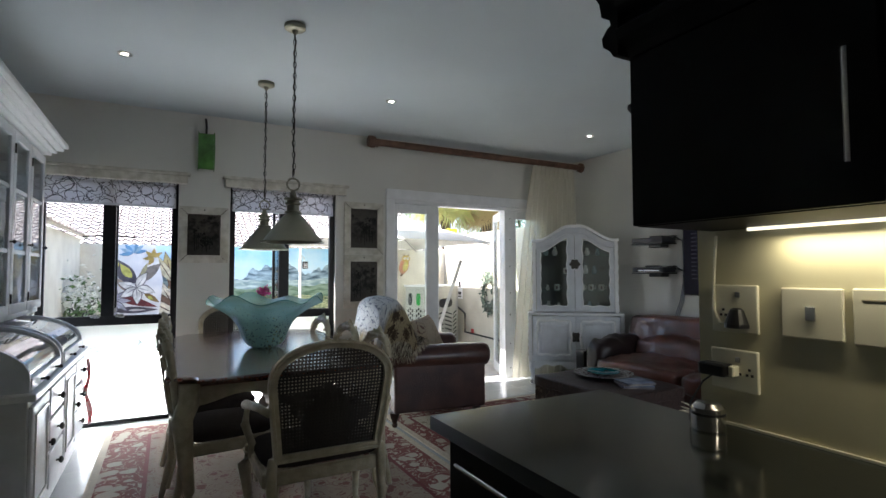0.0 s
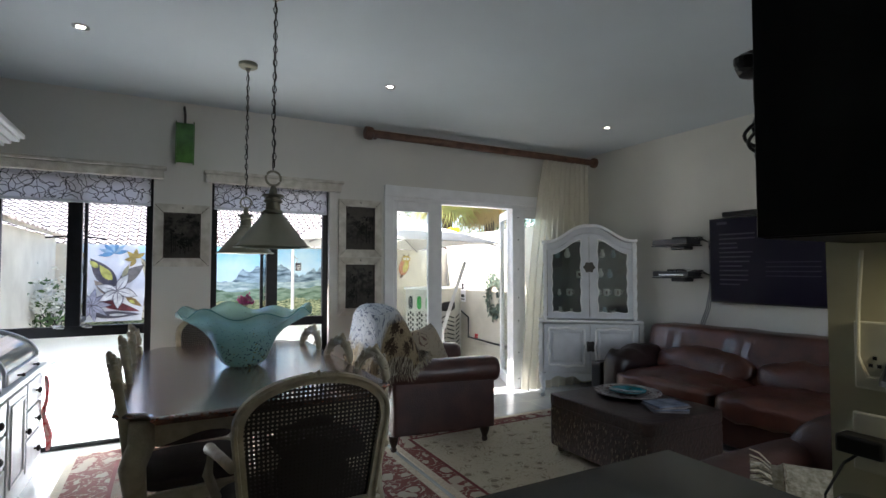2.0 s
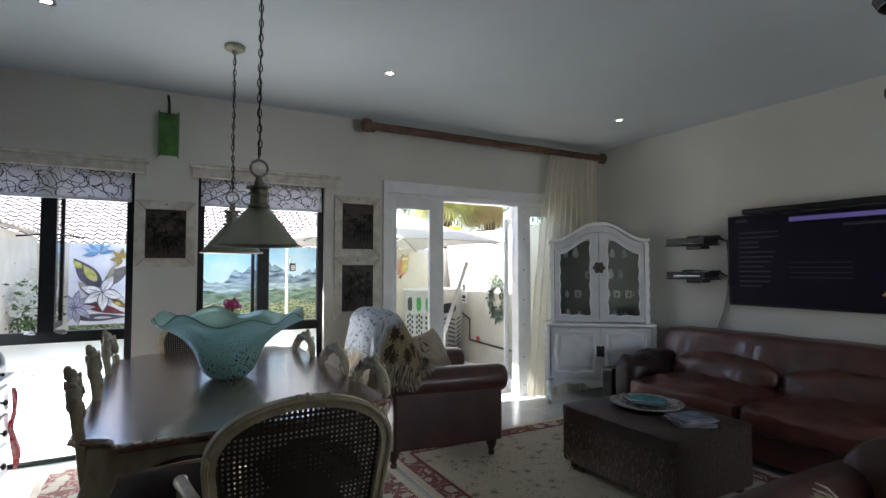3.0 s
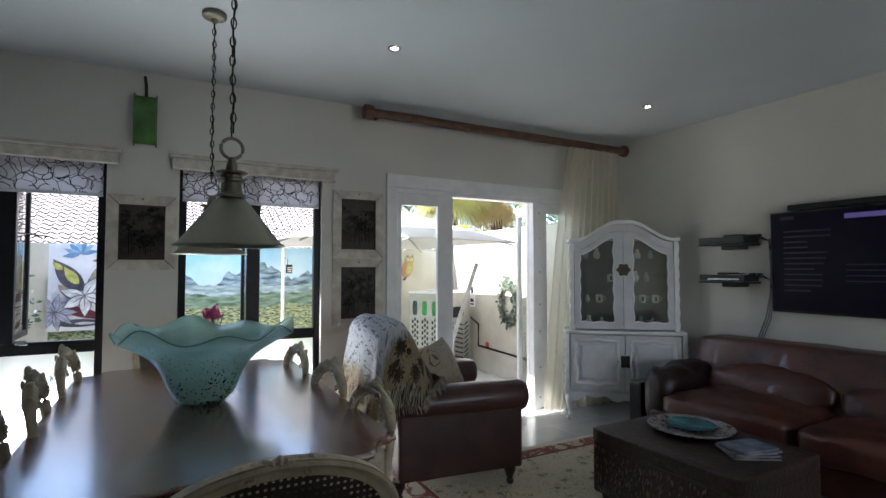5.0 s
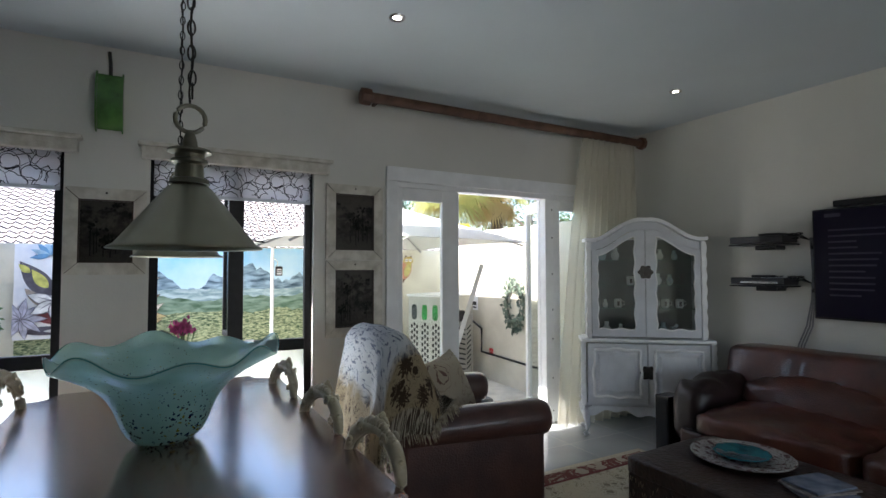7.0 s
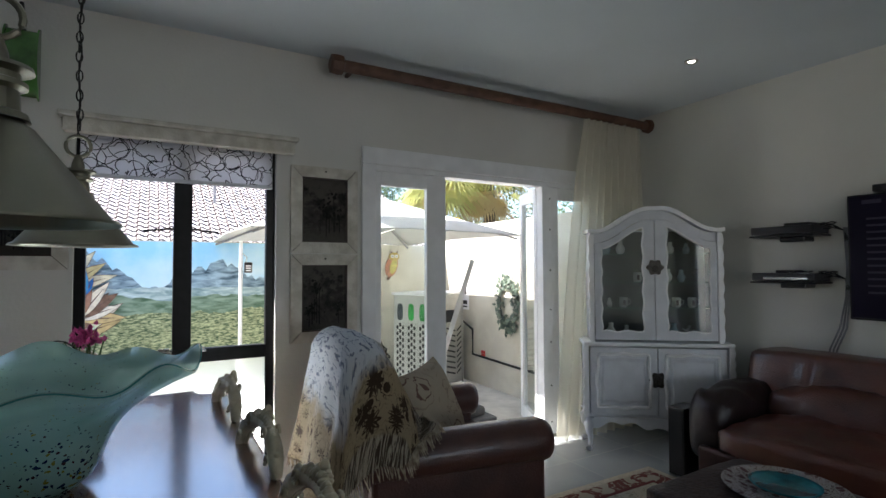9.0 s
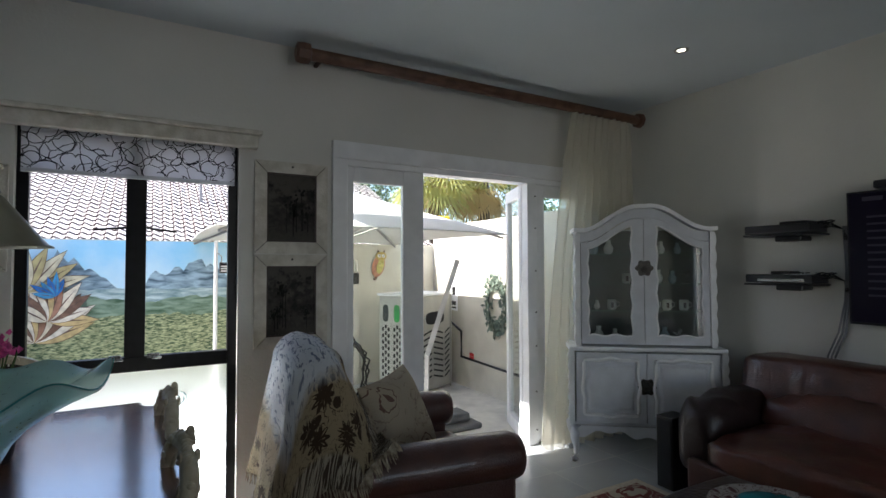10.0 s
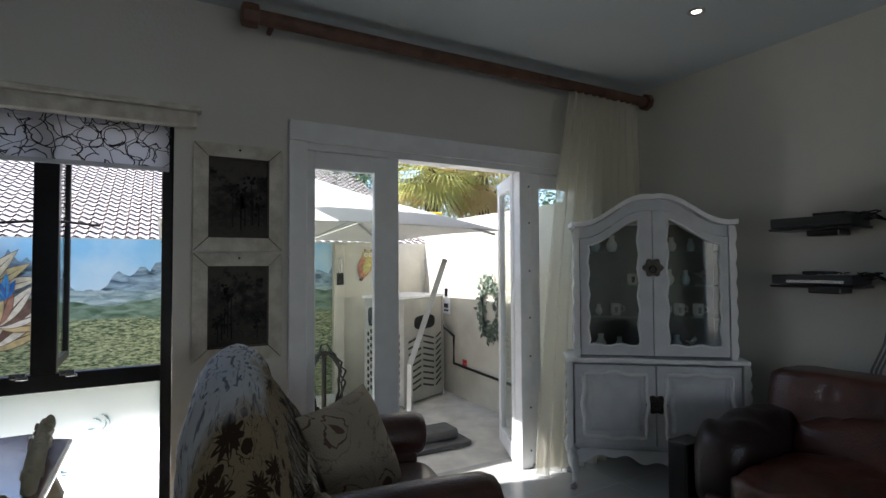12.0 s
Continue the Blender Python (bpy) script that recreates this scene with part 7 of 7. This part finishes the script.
def roof_tiles():
    """The neighbour's roof: rolled tiles in stepped courses."""
    t = thing("neighbour_roof", pose(0, 9.6, 0), "pale clay tiled roof of the neighbouring house", "roof")
    bm, jb = bmesh.new(), bmesh.new()
    pitch, tw, th = radians(25), 0.135, 0.17
    us = (0.0, 0.17, 0.26, 0.36, 0.5, 0.64, 0.78, 0.92)
    cp, sp = math.cos(pitch), math.sin(pitch)
    for r in range(42):
        lines, foot = [], []
        shift = 0.0
        for f, lift in ((0, 0.024), (1.05, 0.001)):
            s, line = (r + f) * th, []
            for i in range(156 * 8 + 1):
                u = i // 8 + us[i % 8]
                wv = 0.017 * math.sin(2 * math.pi * u) + 0.005 * math.sin(4 * math.pi * u)
                groove = 0.012 if i % 8 in (0, 1) else 0.0
                x, z = -15.7 + u * tw, 1.70 + s * sp + wv + lift - groove
                line.append((x, s * cp, z))
                if f == 0:
                    foot.append((x, s * cp + 0.006, z - 0.030))
            lines.append(line)
        a, b = lines
        tv, tu = [bm.verts.new(p) for p in a], [bm.verts.new(p) for p in b]
        ja, jc, ju = [jb.verts.new(p) for p in a], [jb.verts.new(p) for p in foot], [jb.verts.new(p) for p in b]
        for i in range(156 * 8):
            if i % 8 == 0:
                jb.faces.new((ja[i], ja[i + 1], ju[i + 1], ju[i]))
            else:
                bm.faces.new((tv[i], tv[i + 1], tu[i + 1], tu[i]))
            jb.faces.new((jc[i], jc[i + 1], ja[i + 1], ja[i]))
    tagged(part("tiles", bm, M_ROOF, t), "", "", "", "stuff")
    # grooves and step faces in dark brown: the gaps' shadow put into their colour
    tagged(part("joints", jb, mat("roof_joint_shade", (0.07, 0.05, 0.045), 0.9, vary=0.3, scale=8), t), "", "", "", "stuff")
    part("wall", box((-15.7, 0.4, -0.16), (5.3, 6.0, 1.75)), M_COURT, t)
    for x, z in ((1.75, 2.5), (3.3, 2.4)):
        yy = (z - 1.70) / math.tan(pitch)
        part("vent_pipe", tube([(x, yy, z - 0.1), (x, yy, z + 0.6)], 0.025, 8), mat("grey_pipe", (0.2, 0.19, 0.19), 0.6), t)
        part("pipe_cap", lathe([(0.05, 0), (0.05, 0.05), (0.01, 0.08)], (x, yy, z + 0.58), 10), M_COURT, t)


roof_tiles()


def umbrella():
    t = thing("umbrella", pose(2.65, 6.85, -0.06), "large cream square garden umbrella, open", "umbrella")
    canvas = mat("umbrella_canvas", (0.66, 0.65, 0.62), 0.9, scale=3, vary=0.06)
    n = 6
    H, E, R = 2.28, 1.76, 1.22
    for k in range(4):
        a0 = k * math.pi / 2 + math.pi / 4
        c0, c1 = (R * math.cos(a0) * 1.414, R * math.sin(a0) * 1.414), (R * math.cos(a0 + math.pi / 2) * 1.414, R * math.sin(a0 + math.pi / 2) * 1.414)
        bm = bmesh.new()
        g = []
        for i in range(n + 1):
            f = i / n
            row = []
            for j in range(n + 1):
                s = j / n
                x, y = (c0[0] * (1 - s) + c1[0] * s) * f, (c0[1] * (1 - s) + c1[1] * s) * f
                z = H - (H - E) * f ** 0.9 + 0.05 * f * (4 * (s - 0.5) ** 2 - 1) * -0.5
                row.append(bm.verts.new((x, y, z)))
            g.append(row)
        for p, q in zip(g, g[1:]):
            for j in range(n):
                bm.faces.new((p[j], p[j + 1], q[j + 1], q[j]))
        bmesh.ops.remove_doubles(bm, verts=bm.verts, dist=0.0005)
        bmesh.ops.solidify(bm, geom=bm.faces, thickness=0.008)
        part("canopy_panel", bm, canvas, t)
        bm = bmesh.new()
        add_tube(bm, [(0, 0, H - 0.03), (c0[0] * 0.98, c0[1] * 0.98, E - 0.03)], 0.012, 6)
        part("rib", bm, mat("grey_metal", (0.3, 0.3, 0.3), 0.4, 0.6), t)
        part("strut", tube([(0, 0, H - 0.55), (c0[0] * 0.5, c0[1] * 0.5, H - 0.3)], 0.009, 6), M_CHROME, t)
    part("pole", tube([(0, 0, 0.02), (0, 0, H)], 0.024, 12), M_WHITE, t)
    part("base_plate", lathe([(0.25, 0), (0.25, 0.04), (0.06, 0.08), (0.03, 0.3)], n=24), M_CHAIN, t)


umbrella()


def gas_cage():
    t = thing("gas_bottle_cage", pose(3.65, 7.05, -0.06, 0, 0, 27), "grey metal gas bottle cage with slotted panels", "metal cage")
    g = mat("galvanised_sheet", (0.45, 0.45, 0.41), 0.5, 0.2, scale=4, vary=0.1)
    W, D, H = 0.73, 0.54, 1.13
    part("body", box((0, 0, 0.03), (W, D, H), 0.006), g, t)
    part("lid", box((-0.02, -0.02, H + 0.001), (W + 0.02, D + 0.02, H + 0.03), 0.004), M_WHITE, t)
    for x in (0.0, W - 0.025):
        part("corner_post", box((x, -0.012, 0.0), (x + 0.025, -0.001, H)), g, t)
    def slots(name, rows):
        bm = bmesh.new()
        for r in rows:
            add_prism(bm, *r)
        tagged(part(name, bm, M_BLACK, t), "", "", "", "stuff")
    rows = []
    for k in range(9):
        z = 0.66 - k * 0.066
        for a, b, s in ((0.09, 0.31, 1), (0.35, 0.55, -1), (0.59, 0.69, 1)):
            za, zb = (z, z + 0.05) if s > 0 else (z + 0.05, z)
            rows.append(([(a, za), (b, zb), (b, zb + 0.021), (a, za + 0.021)], (lambda u, v, d: (u, -0.0005 - d, v)), 0.003))
    slots("chevron_slots", rows)
    rows = []
    for p in range(3):
        for c in range(3):
            for k in range(9):
                y, z = 0.045 + p * 0.17 + c * 0.042, 0.12 + k * 0.075 + (0.03 if c == 1 else 0)
                rows.append(([(y, z), (y + 0.022, z), (y + 0.027, z + 0.022), (y + 0.022, z + 0.045), (y, z + 0.045), (y - 0.005, z + 0.022)], (lambda u, v, d: (-0.0005 - d, u, v)), 0.003))
    slots("side_slots", rows)
    def hole(cx, cz, a, b):
        return [(cx + a * math.copysign(abs(math.cos(t_)) ** 0.6, math.cos(t_)), cz + b * math.copysign(abs(math.sin(t_)) ** 0.6, math.sin(t_))) for t_ in [i * 2 * math.pi / 20 for i in range(20)]]
    slots("grip_hole", [(hole(0.38, 0.865, 0.19, 0.075), (lambda u, v, d: (u, -0.0005 - d, v)), 0.003)])
    for i, c in enumerate(((0.02, 0.22, 0.04), (0.02, 0.30, 0.05), (0.02, 0.03, 0.03))):
        bm = bmesh.new()
        add_prism(bm, hole(0.11 + 0.165 * i, 0.93, 0.042, 0.10), lambda u, v, d: (-0.0005 - d, u, v), 0.003)
        part("side_opening", bm, mat("bottle_tone", c, 0.4), t)


gas_cage()
pp = thing("leaning_post", pose(0, 0, 0), "bent grey metal post leaning in front of the cage", "post")
part("lower_post", tube([(3.20, 5.95, -0.058), (3.22, 5.97, 0.62)], 0.026, 4), mat("pale_metal", (0.55, 0.55, 0.54), 0.5, 0.2), pp)
part("upper_post", tube([(3.22, 5.97, 0.62), (3.62, 6.1, 1.47)], 0.032, 4), mat("pale_metal_b", (0.55, 0.55, 0.54), 0.5, 0.2), pp)
part("base", box((3.1, 5.8, -0.059), (3.7, 6.15, -0.01), 0.01), mat("grey_stone_base", (0.13, 0.13, 0.13), 0.8), pp, "dark stone base slab")
part("base_weight", box((3.28, 5.87, -0.009), (3.62, 6.1, 0.08), 0.03, 2), mat("grey_weight", (0.12, 0.12, 0.12), 0.8), pp)

pipe = thing("drain_pipe", pose(4.42, 0, 0), "thin black pipe along the courtyard wall", "pipe")
part("run", tube([(-0.02, 7.3, 0.62), (-0.02, 7.3, 0.30), (-0.02, 5.35, 0.25)], 0.014, 8), M_BLACK, pipe)
part("riser", tube([(-0.10, 7.75, 0.85), (-0.03, 7.3, 0.62)], 0.014, 8), M_BLACK, pipe)
sg = thing("warning_sign", pose(4.4195, 7.09, 0.33), "small red warning sticker with four squares, on the wall", "sign")
bm = bmesh.new()
for a in (0, 1):
    for b in (0, 1):
        add_box(bm, (-0.003, -0.045 + a * 0.047, -0.04 + b * 0.042), (-0.0002, -0.003 + a * 0.047, -0.003 + b * 0.042))
part("sticker", bm, mat("sticker_red", (0.6, 0.02, 0.02), 0.5), sg)
sg = thing("notice", pose(4.4195, 7.5, 1.0), "white notice with black symbols on the courtyard wall", "sign")
part("sheet", box((-0.003, -0.09, -0.15), (-0.0002, 0.09, 0.22)), M_WHITE, sg)
tagged(part("symbol", boxes([((-0.0045, -0.04, 0.05), (-0.0035, 0.04, 0.15)), ((-0.0045, -0.05, -0.08), (-0.0035, 0.05, -0.03)), ((-0.0045, -0.05, -0.12), (-0.0035, 0.05, -0.10))]), M_BLACK, sg), "", "", "", "stuff")


def wreath():
    t = thing("wreath", pose(4.41, 6.55, 0.98), "green leafy metal ring ornament on the courtyard wall", "wreath")
    rng = random.Random(15)
    bm = bmesh.new()
    for k in range(300):
        a = rng.uniform(0, 2 * math.pi)
        c = Vector((-0.02 + rng.uniform(-0.02, 0.01), 0.17 * math.cos(a) + rng.gauss(0, 0.045), 0.26 * math.sin(a) + rng.gauss(0, 0.05)))
        m = Matrix.Translation(c) @ Euler((rng.uniform(0, 6), rng.uniform(-0.5, 0.5), rng.uniform(-0.5, 0.5))).to_matrix().to_4x4()
        bm.faces.new([bm.verts.new(m @ Vector(p)) for p in ((0, -0.035, 0), (0.004, 0, -0.018), (0, 0.035, 0), (0.004, 0, 0.018))])
    tagged(part("leaves", bm, mat("metal_leaf", (0.12, 0.16, 0.12), 0.6, vary=0.4, scale=20), t), "", "", "", "stuff")
    part("hoop", tube([(0, 0.17 * math.cos(a), 0.26 * math.sin(a)) for a in [i * math.pi / 12 for i in range(24)]], 0.008, 6, closed=True), M_CHAIN, t)


wreath()


def owl():
    t = thing("owl_ornament", pose(3.60, 8.04, 1.42) @ Matrix.Diagonal((0.85, 1, 0.85, 1)), "painted metal owl wall ornament in orange and yellow", "ornament")
    def el(cx, cz, a, b, n=20, r=0.0):
        return [(cx + a * math.cos(i * 2 * math.pi / n) * math.cos(r) - b * math.sin(i * 2 * math.pi / n) * math.sin(r), cz + a * math.cos(i * 2 * math.pi / n) * math.sin(r) + b * math.sin(i * 2 * math.pi / n) * math.cos(r)) for i in range(n)]
    flat("body", el(0, 0, 0.10, 0.17, r=-0.3), 0.0, 0.01, mat("owl_orange", (0.5, 0.22, 0.13), 0.5, scale=30, vary=0.4), t)
    flat("belly", el(0.03, 0.0, 0.055, 0.12, r=-0.3), -0.011, 0.006, mat("owl_yellow", (0.55, 0.5, 0.15), 0.5, scale=40, vary=0.4), t)
    flat("head", el(0.04, 0.15, 0.09, 0.065), -0.011, 0.01, mat("owl_gold", (0.5, 0.38, 0.1), 0.5), t)
    for x in (0.005, 0.075):
        flat("eye", el(x, 0.155, 0.026, 0.026), -0.022, 0.004, M_WHITE, t)
        flat("pupil", el(x, 0.155, 0.011, 0.011), -0.027, 0.003, M_BLACK, t)
        flat("ear", [(x - 0.03, 0.19), (x + 0.03, 0.2), (x - 0.01 if x < 0.04 else x + 0.03, 0.245)], -0.005, 0.006, M_RODWOOD, t)
    flat("tail", [(-0.03, -0.12), (0.01, -0.14), (-0.05, -0.22), (-0.09, -0.2)], 0.0, 0.008, M_RODWOOD, t)


owl()


def palm(x, y, trunk_h, r, seed, name="palm_tree"):
    t = thing(name, pose(x, y, -0.16), "fan palm with yellow-green drooping fronds above the wall", "palm tree")
    part("trunk", tube([(0, 0, -0.1), (0.03, 0, trunk_h * 0.5), (0, 0, trunk_h)], [0.16, 0.13, 0.13], 12), mat("palm_bark", (0.10, 0.07, 0.045), 0.9, scale=14, bump=0.8), t)
    rng = random.Random(seed)
    green, gold = bmesh.new(), bmesh.new()
    for k in range(64):
        a, e = rng.uniform(0, 2 * math.pi), rng.uniform(-1.25, 0.7)
        bm = gold if e < -0.85 or rng.random() < 0.24 else green
        L = r * rng.uniform(0.8, 1.1) * (0.75 if e < -0.85 else 1.0)
        d = Vector((math.cos(a) * math.cos(e), math.sin(a) * math.cos(e), math.sin(e)))
        c = Vector((0, 0, trunk_h)) + d * L * 0.5
        side = d.cross(Vector((0, 0, 1))).normalized()
        upv = side.cross(d)
        add_tube(bm, [Vector((0, 0, trunk_h)), c], 0.012, 4)
        for q in range(21):
            b = (q - 10) / 10 * 1.45
            v = (d * math.cos(b) + side * math.sin(b)).normalized()
            l2 = L * 0.62 * (1 - 0.3 * abs(b) / 1.45) * rng.uniform(0.85, 1.08)
            wv = upv.cross(v).normalized() * 0.016
            p0, p1, p2 = c, c + v * l2 * 0.55 + upv * 0.03, c + v * l2 + Vector((0, 0, -0.2 * l2))
            bm.faces.new([bm.verts.new(p) for p in (p0 - wv * 0.3, p1 - wv, p1 + wv, p0 + wv * 0.3)])
            bm.faces.new([bm.verts.new(p) for p in (p1 - wv, p2, p1 + wv)])
    tagged(part("fronds", green, thin_mat("palm_green", (0.50, 0.50, 0.20), 0.6), t), "", "", "", "stuff")
    tagged(part("dry_fronds", gold, thin_mat("palm_gold", (0.60, 0.46, 0.24), 0.5), t, "dry golden fronds"), "", "", "", "stuff")


palm(7.25, 11.0, 3.45, 1.35, 3)
palm(6.1, 11.1, 3.5, 1.25, 8)


def leafy_tree(x, y, h, r, seed, label, dens=2600):
    t = thing("tree", pose(x, y, -0.16), label, "tree", "")
    rng = random.Random(seed)
    bm = bmesh.new()
    add_tube(bm, [(0, 0, -0.1), (0.05, 0, h * 0.4), (0, 0.05, h * 0.8)], [0.14, 0.1, 0.05], 10)
    tips = []
    for k in range(9):
        a = rng.uniform(0, 6.28)
        p = Vector((0, 0, h * rng.uniform(0.4, 0.75)))
        q = p + Vector((math.cos(a), math.sin(a), rng.uniform(0.3, 0.9))) * r * rng.uniform(0.5, 0.9)
        add_tube(bm, [p, p.lerp(q, 0.5) + Vector((0, 0, 0.08)), q], [0.05, 0.035, 0.015], 6)
        tips.append(q)
    part("trunk", bm, mat("tree_bark", (0.09, 0.065, 0.045), 0.9, scale=12, bump=0.7), t)
    bm = bmesh.new()
    for k in range(dens):
        c = rng.choice(tips) + Vector((rng.gauss(0, 1), rng.gauss(0, 1), rng.gauss(0, 0.8))) * r * 0.27
        m = Matrix.Translation(c) @ Euler((rng.uniform(0, 6), rng.uniform(0, 6), rng.uniform(0, 6))).to_matrix().to_4x4()
        s = rng.uniform(0.03, 0.06)
        bm.faces.new([bm.verts.new(m @ Vector(p)) for p in ((0, -s, 0), (s * 0.5, 0, s * 0.1), (0, s, 0), (-s * 0.5, 0, s * 0.1))])
    tagged(part("crown", bm, mat("tree_leaf", (0.07, 0.12, 0.035), 0.6, vary=0.4, scale=3), t), "", "", "", "stuff")


leafy_tree(9.6, 12.5, 3.4, 1.8, 5, "leafy green tree beyond the courtyard wall", 4200)
leafy_tree(5.2, 14.5, 4.6, 1.6, 6, "leafy green tree behind the umbrella", 4200)
leafy_tree(8.0, 8.6, 2.6, 1.2, 9, "leafy shrub beyond the east courtyard wall", 3000)

# yellow ornament on the wall's corner
yo = thing("yellow_lantern", pose(4.51, 7.95, 1.95), "small yellow lantern on the wall's corner", "lantern")
part("stand", tube([(0, 0, 0), (0, 0, 0.06)], 0.02, 8), M_CHAIN, yo)
part("body", box((-0.09, -0.05, 0.06), (0.09, 0.05, 0.15), 0.01), mat("yellow_plastic", (0.8, 0.55, 0.02), 0.5), yo)

# lean-to roof over the west wall
lt = thing("lean_to", pose(-1.25, 5.32, 1.76), "low tiled lean-to roof on the courtyard's west wall", "roof")
bm = bmesh.new()
g = []
for i in range(0, 121):
    u = i / 120
    g.append([bm.verts.new((0.30 - 1.6 * f, u * 2.7, 0.03 + 0.55 * f + 0.014 * math.sin(u * 2.7 / 0.2 * 2 * math.pi))) for f in (0, 0.33, 0.66, 1)])
for p, q in zip(g, g[1:]):
    for j in range(3):
        bm.faces.new((p[j], p[j + 1], q[j + 1], q[j]))
bmesh.ops.solidify(bm, geom=bm.faces, thickness=0.02)
part("roof_sheet", bm, M_ROOF, lt)
part("fascia", box((0.24, 0, 0.0), (0.27, 2.7, 0.04)), M_CREAM, lt)

# white flowering plant and lamp post in the courtyard
fl = thing("flowering_plant", pose(-0.94, 7.0, -0.06), "white flowering potted plant by the mural wall", "plant")
part("pot", lathe([(0.14, 0), (0.2, 0.4), (0.18, 0.4)], n=20), mat("terracotta", (0.35, 0.16, 0.09), 0.8), fl)
rng = random.Random(31)
gb, wb, sb = bmesh.new(), bmesh.new(), bmesh.new()
for k in range(650):
    c = Vector((rng.gauss(0, 0.11), rng.gauss(0, 0.18), 1.08 + rng.gauss(0, 0.13)))
    m = Matrix.Translation(c) @ Euler((rng.uniform(0, 6), rng.uniform(0, 6), rng.uniform(0, 6))).to_matrix().to_4x4()
    s = rng.uniform(0.02, 0.045)
    b_ = wb if (k % 4 and c.z > 0.95) else gb
    b_.faces.new([b_.verts.new(m @ Vector(p)) for p in ((0, -s, 0), (s * 0.45, 0, 0.004), (0, s, 0), (-s * 0.45, 0, 0.004))])
for k in range(14):
    add_tube(sb, [(0, 0, 0.35), (rng.gauss(0, 0.08), rng.gauss(0, 0.08), 0.7), (rng.gauss(0, 0.1), rng.gauss(0, 0.12), 1.05)], 0.006, 5)
tagged(part("leaves", gb, mat("plant_leaf", (0.09, 0.16, 0.05), 0.6, vary=0.4), fl), "", "", "", "stuff")
tagged(part("blossom", wb, mat("white_blossom", (0.75, 0.75, 0.68), 0.7), fl), "", "", "", "stuff")
part("stems", sb, M_CHAIN, fl)
pl = thing("garden_post", pose(1.57, 7.0, -0.06), "slim white garden post with a grey key box on it", "post")
part("post", tube([(0, 0, 0.02), (0, 0, 1.72)], 0.017, 10), M_WHITE, pl)
part("key_box", box((0.03, -0.03, 1.42), (0.10, 0.01, 1.52), 0.006), M_CHAIN, pl, "grey combination key box")
part("key_dial", boxes([((0.04, -0.036, 1.435 + 0.022 * k), (0.09, -0.0305, 1.447 + 0.022 * k)) for k in range(3)]), M_CHROME, pl)
part("shackle", tube([(0.045, -0.01, 1.52), (0.05, -0.01, 1.57), (0.02, -0.01, 1.60), (0.0, -0.01, 1.60)], 0.005, 6), M_CHROME, pl)
part("base", lathe([(0.12, 0), (0.12, 0.02), (0.03, 0.04)], n=16), M_CHAIN, pl)
ky = thing("padlock", pose(3.27, 7.98, 1.30), "grey combination key safe hanging on a post", "padlock")
part("body", box((-0.04, -0.03, -0.1), (0.04, 0.0, 0.04), 0.006), M_CHAIN, ky)
part("shackle", tube([(-0.02, -0.015, 0.04), (-0.015, -0.015, 0.2), (0.015, -0.015, 0.2), (0.02, -0.015, 0.04)], 0.005, 6), M_CHROME, ky)
part("hanger_post", box((-0.06, 0.0005, -1.35), (0.06, 0.04, 0.36), 0.004), M_COURT, ky)

# coiled hose under the side light
hz = thing("garden_hose", pose(2.60, 6.2, -0.06), "tangled dark garden hose hanging on a stand", "hose")
rng = random.Random(3)
pts = [(0.13 * math.cos(i * 0.35) * rng.uniform(0.7, 1.2), 0.05 * math.sin(i * 0.2), 0.55 + 0.26 * math.sin(i * 0.35) * rng.uniform(0.8, 1.2)) for i in range(90)]
part("coil", tube(pts, 0.009, 5), M_CHAIN, hz)
part("stand", tube([(0, 0.07, 0.01), (0, 0.07, 0.8)], 0.02, 8), M_CHAIN, hz)

# floor tiles
fm = mat("porcelain_tile", (0.41, 0.43, 0.44), 0.24, scale=2.5, vary=0.06, bump=0.03)
S = 0.6
def tile_bm(w, h):
    return box((0.0015, 0.0015, 0), (w - 0.0015, h - 0.0015, 0.004), 0.001)
tile_me = None
floor_ob = bpy.data.objects["floor"]
y = -2.6
while y < WY - 0.01:
    x = X0
    while x < X1 - 0.01:
        w, h = min(S, X1 - x), min(S, WY - y)
        if tile_me is None or abs(w - S) > 1e-6 or abs(h - S) > 1e-6:
            ob = part("tile", tile_bm(w, h), fm, floor_ob)
            if tile_me is None:
                tile_me = ob.data
        else:
            ob = new("tile", tile_me)
            ob.parent = floor_ob
        ob.location = (x, y, -0.0038)
        x += S
    y += S
